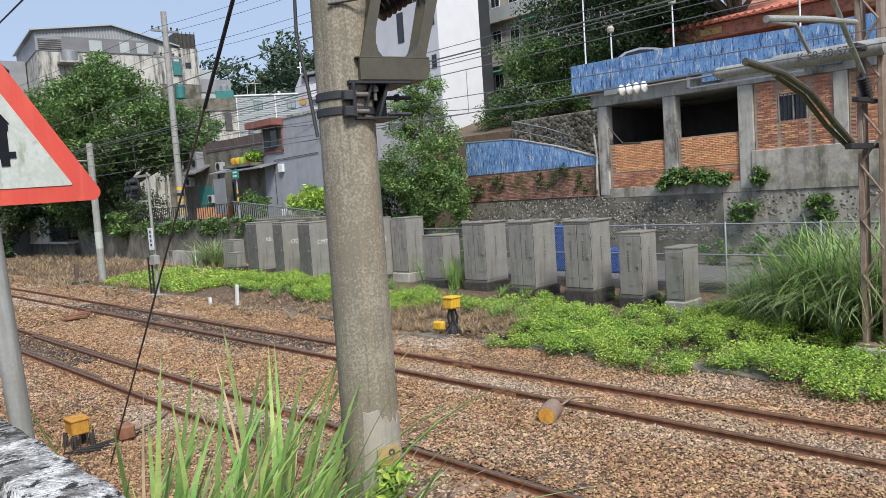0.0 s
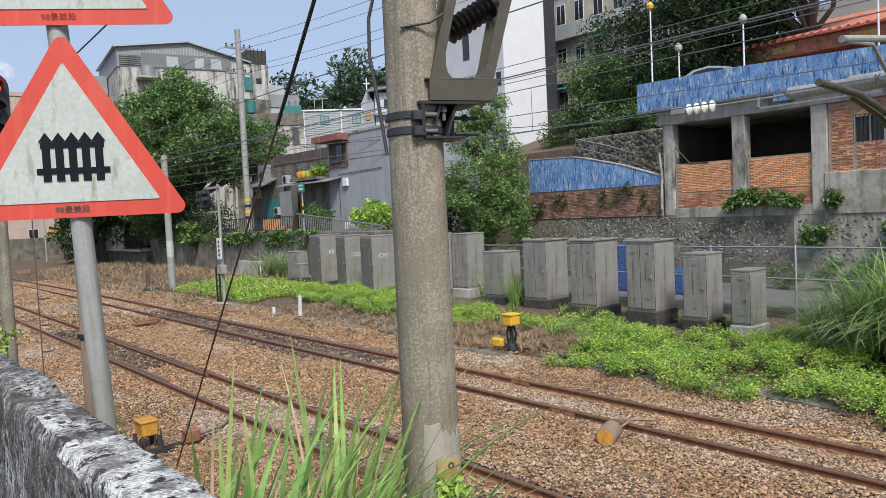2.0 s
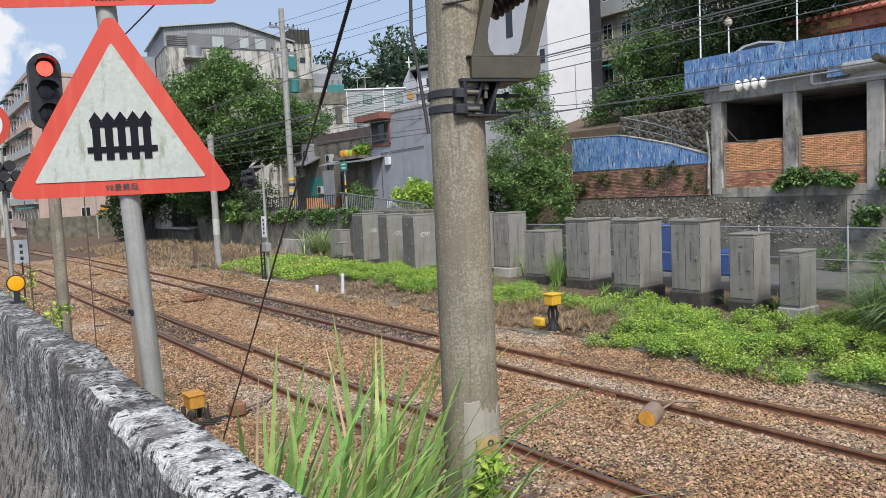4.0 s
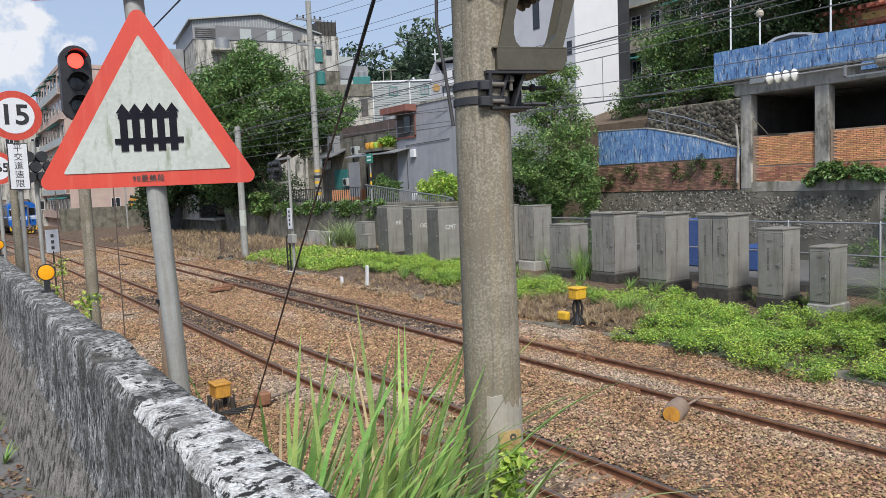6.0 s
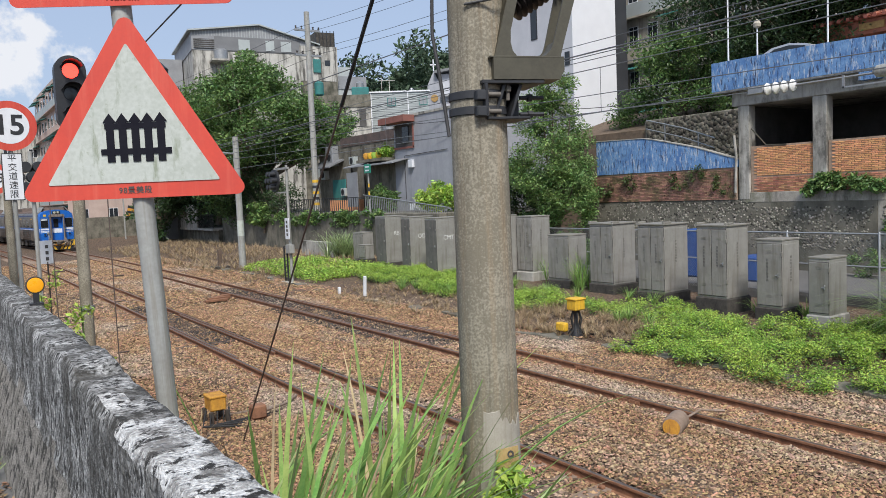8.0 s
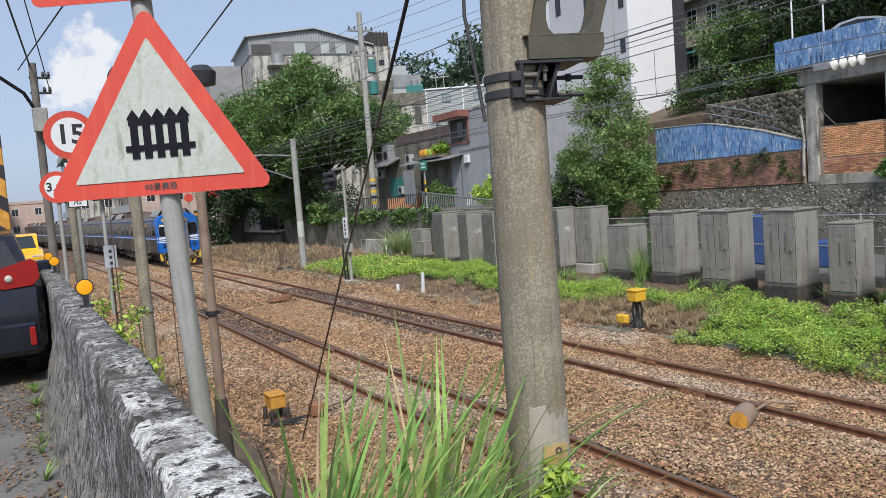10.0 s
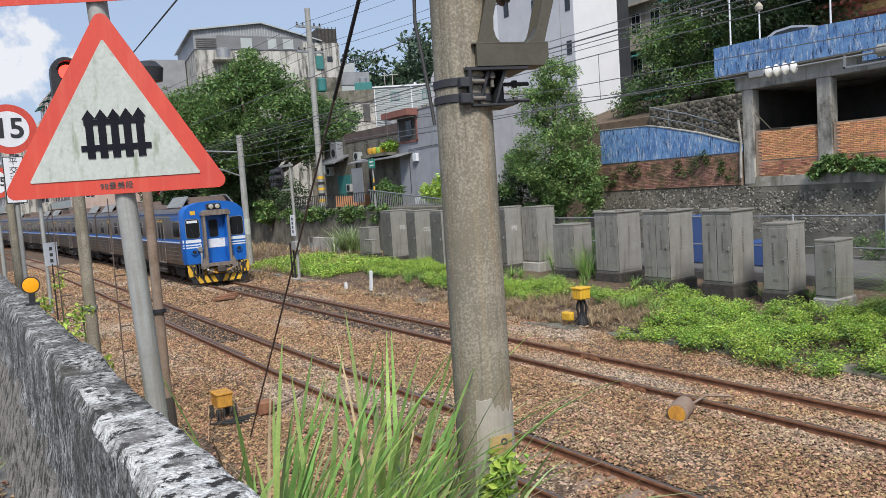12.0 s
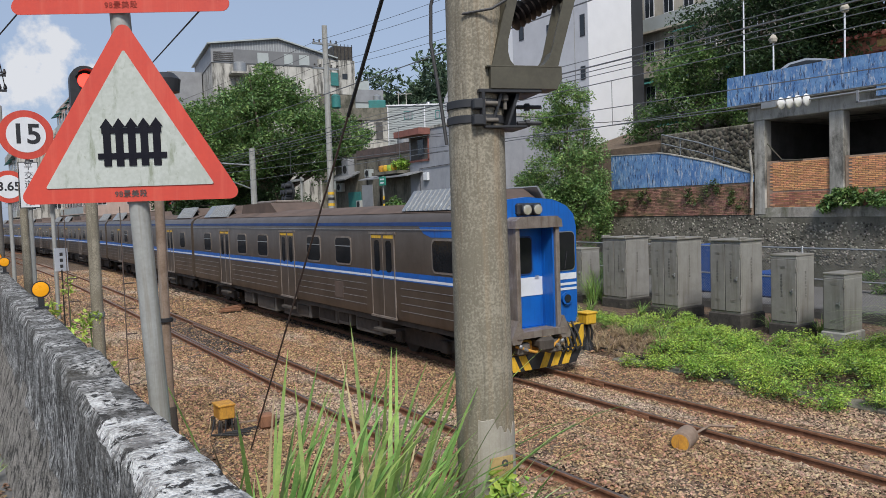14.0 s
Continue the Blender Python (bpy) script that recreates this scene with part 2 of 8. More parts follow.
# ---- the materials of the place ----
M_CONC = surface("concrete_pole", (0.335, 0.305, 0.235), (0.205, 0.183, 0.135), 2.2, 0.85, bump=0.5, fine=70, grit=0.9, streak=(0.36, 0.25, 0.14), streak_amt=0.5, streak_scale=(9, 9, 0.35), streak_pos=(0.50, 0.68), bump_dist=0.006, stain=(0.075, 0.065, 0.05), stain_scale=(13, 13, 0.55), stain_pos=(0.55, 0.68), stain_amt=0.6)
M_CONC2 = surface("grey_concrete", (0.48, 0.46, 0.41), (0.31, 0.30, 0.265), 1.3, 0.9, bump=0.4, fine=60, streak=(0.07, 0.065, 0.055), streak_amt=0.65, streak_scale=(2.2, 2.2, 0.3), streak_pos=(0.48, 0.7), stain=(0.045, 0.043, 0.036), stain_scale=(0.7, 0.7, 0.35), stain_pos=(0.53, 0.63), stain_amt=0.8)
M_CONC3 = surface("mossy_concrete", (0.21, 0.195, 0.155), (0.095, 0.088, 0.068), 1.2, 0.95, bump=0.5, fine=40, streak=(0.035, 0.04, 0.025), streak_amt=0.85, streak_scale=(1.3, 1.3, 0.4))
M_DARKCONC = surface("dark_stained_concrete", (0.075, 0.068, 0.058), (0.035, 0.032, 0.028), 5, 0.95, bump=0.5)
M_WALL = surface("whitewashed_wall", (0.58, 0.58, 0.56), (0.25, 0.25, 0.24), 9, 0.95, bump=1.0, fine=60, grit=0.9, streak=(0.012, 0.012, 0.011), streak_amt=1.0, streak_scale=(34, 36, 17), streak_pos=(0.49, 0.56), bump_dist=0.02, stain=(0.045, 0.042, 0.035), stain_scale=(5, 5, 2.0), stain_pos=(0.43, 0.58), stain_amt=0.85)
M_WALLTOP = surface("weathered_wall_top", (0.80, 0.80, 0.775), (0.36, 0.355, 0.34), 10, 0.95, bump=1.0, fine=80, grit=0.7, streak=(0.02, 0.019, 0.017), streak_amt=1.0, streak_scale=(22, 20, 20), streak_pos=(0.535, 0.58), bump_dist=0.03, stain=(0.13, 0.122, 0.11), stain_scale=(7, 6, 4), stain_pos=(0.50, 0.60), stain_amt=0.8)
M_ROAD = surface("asphalt", (0.16, 0.155, 0.15), (0.10, 0.098, 0.093), 1.2, 0.9, bump=0.6, fine=220, bump_dist=0.006)
M_GROUND = gravel("gravel_ground", ((0.17, 0.105, 0.06), (0.08, 0.048, 0.028), (0.24, 0.185, 0.135)), 17)
M_STONE = surface("ballast_stone", (0.385, 0.245, 0.135), (0.21, 0.122, 0.064), 5, 0.9, bump=0.3, fine=90, island=0.68, streak=(0.38, 0.325, 0.26), streak_amt=0.6, streak_scale=(0.33, 0.12, 0.3), streak_pos=(0.50, 0.62))
M_RAIL = surface("rusty_rail", (0.31, 0.15, 0.082), (0.17, 0.082, 0.047), 7, 0.8, metal=0.1, bump=0.4, fine=120)
M_RAILTOP = surface("worn_rail_head", (0.30, 0.24, 0.20), (0.22, 0.155, 0.12), 9, 0.42, metal=0.85, bump=0.1, fine=150)
M_SLEEPER = surface("dusty_sleeper", (0.27, 0.20, 0.15), (0.20, 0.14, 0.10), 5, 0.9, bump=0.4)
M_TIMBER = surface("old_timber", (0.15, 0.105, 0.075), (0.085, 0.06, 0.045), 8, 0.9, bump=0.5)
M_CAB = surface("grey_cabinet_paint", (0.42, 0.41, 0.38), (0.33, 0.32, 0.29), 2.5, 0.34, metal=0.35, bump=0.06, fine=60, streak=(0.20, 0.18, 0.145), streak_amt=0.5, streak_scale=(7, 7, 0.5))
# cabinet paint darkened a little for front-side shade; the streaks are dirt
M_CABDOOR = surface("half_shaded_cabinet_door", (0.34, 0.33, 0.30), (0.26, 0.25, 0.225), 2.5, 0.42, metal=0.3, bump=0.06, fine=60, streak=(0.16, 0.14, 0.11), streak_amt=0.55, streak_scale=(7, 7, 0.5))
# much darker copy: deep shade of the lettered fronts, painted in
M_CABSHADE = surface("shaded_cabinet_door", (0.135, 0.13, 0.12), (0.09, 0.086, 0.078), 2.5, 0.6, bump=0.06, fine=60, streak=(0.22, 0.20, 0.17), streak_amt=0.4, streak_scale=(7, 7, 0.5))
M_CABTRIM = surface("cabinet_trim", (0.30, 0.285, 0.25), (0.22, 0.21, 0.18), 5, 0.5, metal=0.2, bump=0.1)
M_INK = surface("dark_ink", (0.06, 0.055, 0.05), (0.09, 0.085, 0.08), 30, 0.8, bump=0)
M_CHALK = surface("white_paint_letters", (0.72, 0.72, 0.70), (0.55, 0.55, 0.53), 20, 0.8, bump=0)
M_STEEL = surface("galvanised_steel", (0.42, 0.43, 0.43), (0.33, 0.335, 0.33), 9, 0.45, metal=0.7, bump=0.1, fine=90)
M_POSTGREY = surface("grey_painted_post", (0.36, 0.37, 0.35), (0.27, 0.27, 0.25), 3, 0.6, bump=0.2, streak=(0.20, 0.175, 0.14), streak_amt=0.75, streak_scale=(22, 22, 0.8), streak_pos=(0.48, 0.66))
M_RUSTPIPE = surface("rusty_pipe", (0.27, 0.20, 0.15), (0.17, 0.115, 0.075), 5, 0.75, bump=0.3, streak=(0.33, 0.31, 0.28), streak_amt=0.7, streak_scale=(12, 12, 0.7))
M_RED = surface("sign_red", (0.62, 0.07, 0.042), (0.54, 0.06, 0.04), 4, 0.5, bump=0.05, streak=(0.66, 0.14, 0.09), streak_amt=0.5, streak_scale=(14, 14, 0.8))
M_SIGNWHITE = surface("sign_white", (0.50, 0.53, 0.485), (0.42, 0.45, 0.40), 5, 0.5, bump=0.05, grit=0.7, streak=(0.22, 0.25, 0.17), streak_amt=0.8, streak_scale=(17, 17, 4), streak_pos=(0.555, 0.68), stain=(0.30, 0.33, 0.25), stain_scale=(40, 40, 30), stain_pos=(0.60, 0.68), stain_amt=0.7)
M_WHITE = surface("white_enamel", (0.76, 0.78, 0.80), (0.68, 0.70, 0.72), 5, 0.45, bump=0.04)
M_BLACK = surface("black_paint", (0.018, 0.019, 0.022), (0.03, 0.031, 0.034), 8, 0.5, bump=0.05)
M_RUBBER = surface("black_rubber", (0.02, 0.02, 0.02), (0.035, 0.034, 0.033), 9, 0.7, bump=0.1)
M_OLIVE = surface("olive_steel", (0.095, 0.088, 0.062), (0.07, 0.064, 0.046), 9, 0.5, metal=0.2, bump=0.1)
M_YELLOW = surface("yellow_paint", (0.78, 0.48, 0.035), (0.62, 0.36, 0.03), 9, 0.55, bump=0.1, streak=(0.30, 0.17, 0.05), streak_amt=0.6, streak_scale=(20, 20, 3))
M_ORANGE = surface("orange_reflector", (0.95, 0.42, 0.01), (0.9, 0.36, 0.01), 9, 0.3, bump=0)
M_BLUEWALL = surface("peeling_blue_wall", (0.075, 0.185, 0.42), (0.19, 0.35, 0.58), 2.2, 0.9, bump=0.4, fine=22, streak=(0.50, 0.55, 0.60), streak_amt=0.9, streak_scale=(13, 13, 3.2), streak_pos=(0.54, 0.62), stain=(0.018, 0.03, 0.075), stain_scale=(15, 15, 2.6), stain_pos=(0.53, 0.61), stain_amt=0.9)
M_BRICK = surface("orange_brick", (0.72, 0.36, 0.17), (0.60, 0.27, 0.125), 4, 0.9, bump=0.5, fine=70, each=0.26)
M_BRICK2 = surface("old_red_brick", (0.38, 0.20, 0.14), (0.26, 0.14, 0.10), 3, 0.95, bump=0.5, fine=60, island=0.4, streak=(0.10, 0.08, 0.065), streak_amt=0.75, streak_scale=(1.2, 1.2, 0.5), stain=(0.085, 0.09, 0.035), stain_scale=(1.1, 1.1, 1.6), stain_pos=(0.5, 0.6), stain_amt=0.8)
M_BRICK3 = surface("bright_red_brick", (0.56, 0.27, 0.15), (0.40, 0.18, 0.105), 3, 0.95, bump=0.5, fine=60, island=0.45, streak=(0.20, 0.12, 0.09), streak_amt=0.6, streak_scale=(1.2, 1.2, 0.5))
M_MORTAR = surface("mortar", (0.40, 0.29, 0.21), (0.28, 0.20, 0.145), 5, 0.95, bump=0.4)
M_COBBLE = surface("wall_cobble", (0.31, 0.285, 0.235), (0.08, 0.074, 0.06), 3.5, 0.95, island=0.75, spec=0.2)
# near-black tone that paints interior shade on room walls and openings
M_ROOMSHADE = surface("room_shade_plaster", (0.10, 0.095, 0.09), (0.06, 0.057, 0.053), 2, 0.95)
M_GREYHOUSE = surface("grey_render", (0.34, 0.35, 0.38), (0.29, 0.30, 0.325), 1.5, 0.85, bump=0.15, fine=40, streak=(0.18, 0.18, 0.19), streak_amt=0.4, streak_scale=(2, 2, 0.3))
M_WHITEHOUSE = surface("white_render", (0.74, 0.75, 0.77), (0.70, 0.71, 0.73), 1, 0.8, bump=0.1)
M_CREAM = surface("cream_render", (0.48, 0.44, 0.36), (0.36, 0.33, 0.27), 1, 0.9, bump=0.2, streak=(0.2, 0.18, 0.15), streak_amt=0.7, streak_scale=(2.5, 2.5, 0.3))
M_PINK = surface("pink_tile_wall", (0.52, 0.40, 0.34), (0.44, 0.33, 0.28), 0.8, 0.85, bump=0.1, streak=(0.3, 0.25, 0.22), streak_amt=0.5, streak_scale=(1.5, 1.5, 0.2))
M_STAINWHITE = surface("stained_white_wall", (0.54, 0.525, 0.48), (0.38, 0.37, 0.33), 0.6, 0.9, bump=0.2, streak=(0.07, 0.066, 0.058), streak_amt=0.9, streak_scale=(2.2, 2.2, 0.28), streak_pos=(0.47, 0.60))
M_CORRUG = surface("corrugated_grey", (0.30, 0.31, 0.32), (0.235, 0.24, 0.25), 0.8, 0.6, metal=0.2, bump=0.1)
M_CORRUG2 = surface("pale_corrugated", (0.42, 0.46, 0.45), (0.36, 0.39, 0.385), 0.8, 0.6, metal=0.1, bump=0.1)
M_REDROOF = surface("red_roof_tile", (0.50, 0.19, 0.12), (0.36, 0.13, 0.085), 2, 0.8, bump=0.3, island=0.25)
M_TEMPLERED = surface("temple_red", (0.36, 0.135, 0.085), (0.25, 0.085, 0.055), 3, 0.75, bump=0.2, stain=(0.10, 0.05, 0.035), stain_scale=(1.5, 3, 6), stain_pos=(0.5, 0.6), stain_amt=0.7)
M_GOLD = surface("gold_trim", (0.42, 0.27, 0.09), (0.30, 0.17, 0.06), 8, 0.5, metal=0.2)
M_DGLASS = surface("dark_glass", (0.022, 0.026, 0.03), (0.03, 0.035, 0.04), 2, 0.12, bump=0.0)
M_TEAL = surface("teal_board", (0.03, 0.20, 0.19), (0.04, 0.15, 0.14), 3, 0.7)
M_GREENSIGN = surface("green_sign", (0.02, 0.26, 0.17), (0.02, 0.22, 0.15), 3, 0.4, bump=0)
M_BARK = surface("bark", (0.16, 0.125, 0.09), (0.09, 0.07, 0.05), 9, 0.95, bump=0.8, fine=50)
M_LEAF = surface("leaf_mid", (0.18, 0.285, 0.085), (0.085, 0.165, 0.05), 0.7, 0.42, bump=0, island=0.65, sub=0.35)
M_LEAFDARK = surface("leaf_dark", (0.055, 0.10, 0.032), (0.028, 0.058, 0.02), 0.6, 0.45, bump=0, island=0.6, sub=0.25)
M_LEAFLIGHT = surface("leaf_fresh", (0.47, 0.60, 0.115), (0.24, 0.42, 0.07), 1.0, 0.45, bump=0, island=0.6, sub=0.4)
M_LEAFSPRING = surface("leaf_spring", (0.25, 0.37, 0.115), (0.11, 0.205, 0.065), 1.6, 0.42, bump=0, island=0.7, sub=0.35)
M_LEAFOLIVE = surface("leaf_olive", (0.12, 0.17, 0.055), (0.08, 0.125, 0.04), 0.9, 0.5, bump=0, island=0.4, sub=0.3)
M_FAR = surface("far_wood", (0.12, 0.175, 0.10), (0.055, 0.095, 0.06), 0.1, 0.9, bump=0, island=0.5, sub=0.2)
M_BLADE = surface("grass_blade", (0.34, 0.48, 0.14), (0.17, 0.32, 0.075), 6, 0.52, bump=0.1, fine=90, island=0.5, sub=0.4, spec=0.3)
M_BLADEPALE = surface("pale_grass_blade", (0.42, 0.50, 0.24), (0.22, 0.32, 0.12), 5, 0.35, bump=0, island=0.5, sub=0.4)
M_STRAW = surface("dry_grass", (0.44, 0.335, 0.20), (0.32, 0.235, 0.14), 4, 0.9, bump=0, island=0.35, sub=0.2)
M_WIRE = surface("black_cable", (0.035, 0.035, 0.037), (0.05, 0.05, 0.052), 5, 0.6, bump=0)
M_WIREGREY = surface("weathered_wire", (0.14, 0.15, 0.16), (0.18, 0.19, 0.2), 5, 0.5, metal=0.4, bump=0)
M_GUY = surface("rusty_guy_wire", (0.13, 0.09, 0.07), (0.075, 0.06, 0.055), 8, 0.7, bump=0.1)
M_PORC = surface("white_porcelain", (0.75, 0.75, 0.73), (0.66, 0.66, 0.63), 8, 0.25, bump=0)
M_BRPORC = surface("brown_porcelain", (0.022, 0.018, 0.017), (0.035, 0.028, 0.025), 8, 0.35, bump=0)
M_TBLUE = surface("train_blue", (0.008, 0.125, 0.48), (0.008, 0.105, 0.42), 2, 0.35, bump=0.03, streak=(0.02, 0.045, 0.14), streak_amt=0.5, streak_scale=(9, 9, 0.9))
M_TWHITE = surface("train_white", (0.72, 0.75, 0.78), (0.62, 0.65, 0.68), 3, 0.4, bump=0.03)
M_TSTEEL = surface("dusty_stainless", (0.125, 0.10, 0.08), (0.085, 0.066, 0.05), 0.9, 0.36, metal=0.35, bump=0.05, fine=50, streak=(0.075, 0.055, 0.038), streak_amt=0.6, streak_scale=(3, 3, 0.4))
M_TROOF = surface("train_roof_brown", (0.13, 0.088, 0.066), (0.085, 0.06, 0.047), 1.2, 0.85, bump=0.2)
M_TUNDER = surface("underframe_grime", (0.075, 0.062, 0.05), (0.045, 0.038, 0.031), 4, 0.85, bump=0.3)
M_TBOX = surface("underframe_box", (0.17, 0.155, 0.135), (0.11, 0.098, 0.082), 3, 0.8, bump=0.2)
M_TGLASS = surface("train_glass", (0.012, 0.013, 0.015), (0.018, 0.019, 0.021), 2, 0.12, bump=0, spec=0.22)
M_CARBLACK = surface("black_car_paint", (0.010, 0.012, 0.020), (0.014, 0.016, 0.026), 3, 0.12, bump=0)
M_REDLIGHT = glow("red_signal_light", (1.0, 0.045, 0.03), 4.0)
M_HEADLAMP = surface("lamp_glass", (0.75, 0.72, 0.6), (0.65, 0.62, 0.5), 9, 0.1, metal=0.6, bump=0)
M_TAXI = surface("taxi_yellow", (0.85, 0.45, 0.01), (0.8, 0.42, 0.01), 3, 0.25, bump=0)
M_PLASTICBLUE = surface("blue_tarpaulin", (0.022, 0.085, 0.30), (0.015, 0.06, 0.23), 3, 0.6, bump=0.3)
M_SILVER = surface("silver_car_paint", (0.55, 0.57, 0.60), (0.5, 0.52, 0.55), 3, 0.25, metal=0.3, bump=0)
M_PATCH = surface("mortar_wash", (0.40, 0.37, 0.315), (0.29, 0.265, 0.22), 4, 0.9, bump=0.3, fine=120, streak=(0.24, 0.20, 0.15), streak_amt=0.6, streak_scale=(18, 18, 0.6))
M_DULLBRICK = surface("dull_brick_parapet", (0.135, 0.095, 0.085), (0.085, 0.068, 0.062), 2, 0.95, bump=0.3, streak=(0.05, 0.047, 0.043), streak_amt=0.7, streak_scale=(1.5, 1.5, 0.4))
M_DARKBAND = surface("dark_grey_sheet", (0.19, 0.195, 0.20), (0.15, 0.155, 0.16), 0.8, 0.7, bump=0.1)
M_COBBLEDARK = surface("dark_wall_stone", (0.16, 0.145, 0.115), (0.06, 0.055, 0.043), 3.0, 0.95, island=0.6, spec=0.2)
M_WALLFOOT = surface("dirty_wall_foot", (0.33, 0.305, 0.27), (0.14, 0.13, 0.11), 8, 0.95, bump=1.0, fine=80, grit=0.7, streak=(0.025, 0.024, 0.02), streak_amt=0.95, streak_scale=(14, 14, 11), streak_pos=(0.50, 0.58), bump_dist=0.02)
M_RUSTYEL = surface("rusty_orange_paint", (0.66, 0.34, 0.045), (0.46, 0.21, 0.035), 9, 0.7, bump=0.2, streak=(0.22, 0.11, 0.045), streak_amt=0.7, streak_scale=(20, 20, 4))
M_TBLUEDIRTY = surface("grimy_blue", (0.012, 0.055, 0.21), (0.014, 0.045, 0.15), 2, 0.5, bump=0.03)
M_PLATE = surface("weathered_plate", (0.50, 0.36, 0.16), (0.40, 0.27, 0.11), 14, 0.7, bump=0.2, streak=(0.25, 0.17, 0.09), streak_amt=0.6, streak_scale=(30, 30, 5))
M_EARTH = surface("bare_earth", (0.17, 0.12, 0.08), (0.10, 0.075, 0.05), 2.2, 0.95, bump=0.9, fine=38, bump_dist=0.04)
M_GREASE = surface("greasy_ballast", (0.055, 0.045, 0.038), (0.025, 0.021, 0.018), 6, 0.7, bump=0.3, island=0.6)
M_DARKGREY = surface("dark_grey_panel", (0.028, 0.03, 0.034), (0.04, 0.042, 0.047), 1.5, 0.6, bump=0.1)
M_PALEGREY = surface("pale_grey_render", (0.52, 0.53, 0.56), (0.46, 0.47, 0.50), 0.9, 0.85, bump=0.1)
M_LITTER = surface("fallen_leaves", (0.24, 0.15, 0.085), (0.14, 0.085, 0.05), 4, 0.9, bump=0, island=0.5)
M_SYMBOL = surface("matt_black_symbol", (0.010, 0.010, 0.016), (0.016, 0.016, 0.022), 8, 0.95, bump=0, spec=0.15)
M_FADED = surface("faded_ink", (0.36, 0.05, 0.035), (0.30, 0.045, 0.03), 8, 0.9, bump=0)
M_GANG = surface("dirty_gangway_steel", (0.31, 0.27, 0.235), (0.20, 0.165, 0.135), 3, 0.55, metal=0.4, bump=0.15, streak=(0.12, 0.08, 0.055), streak_amt=0.7, streak_scale=(8, 8, 0.8))
M_AWN = surface("brown_red_concrete", (0.27, 0.11, 0.085), (0.19, 0.08, 0.065), 2, 0.85, bump=0.2)
M_TAILRED = surface("red_lamp_plastic", (0.30, 0.014, 0.012), (0.24, 0.012, 0.011), 9, 0.12, bump=0)
M_PLASTER = surface("pale_stained_plaster", (0.46, 0.43, 0.37), (0.27, 0.25, 0.215), 1.6, 0.9, bump=0.5, fine=40, streak=(0.07, 0.065, 0.05), streak_amt=0.85, streak_scale=(1.7, 1.7, 0.5), streak_pos=(0.48, 0.66), stain=(0.10, 0.11, 0.05), stain_scale=(1.1, 1.1, 0.9), stain_pos=(0.52, 0.64), stain_amt=0.6)

# ---- ground, road, boundary wall ----
def ground_z(x, y):
    """Height of the ground: ballast bed near the tracks, a gentle bank up to the cabinets."""
    z = -0.14
    if x > 12.2:
        z += min(1.0, (x - 12.2) / 5.0) * 0.27
    if x < 4.6:
        z -= min(1.0, (4.6 - x) / 1.5) * 0.12
    if 7.3 < x < 10.0:
        z += 0.05
    return z


def build_ground():
    xs = [-1500, -600, -200, -60, -20, -6, 0] + [0.8 + 0.4 * i for i in range(64)] + [30, 36, 46, 70, 120, 250, 600, 1500]
    ys = [-1500, -500, -150, -50, -20, -8] + [-4 + 0.5 * i for i in range(100)] + [48 + 2 * i for i in range(30)] + [115, 140, 200, 350, 700, 1600]
    vs = []
    for y in ys:
        for x in xs:
            d = 0.05 * noise.noise((x * 0.7, y * 0.7, 0)) if -5 < x < 30 and -5 < y < 110 else 0
            vs.append((x, y, ground_z(x, y) + d))
    n = len(xs)
    fs = [(j * n + i, j * n + i + 1, (j + 1) * n + i + 1, (j + 1) * n + i) for j in range(len(ys) - 1) for i in range(n - 1)]
    ob = new("ground", array_mesh("ground", vs, fs, M_GROUND, True))
    tagged(ob, "brown earth and gravel ground under the railway", "ground", kind="structure")


build_ground()

ROAD_Z = 1.9
road = solo("road", Geo().box(-9, 0.60, -30, 125, -0.6, ROAD_Z), M_ROAD, "grey worn asphalt road raised above the railway", "road", "structure", smooth=0)
solo("road", Geo().box(0.62, 1.7, 24, 125, -0.6, ROAD_Z - 0.004), M_ROAD, "grey asphalt apron beside the level crossing", "road", "structure", smooth=0)


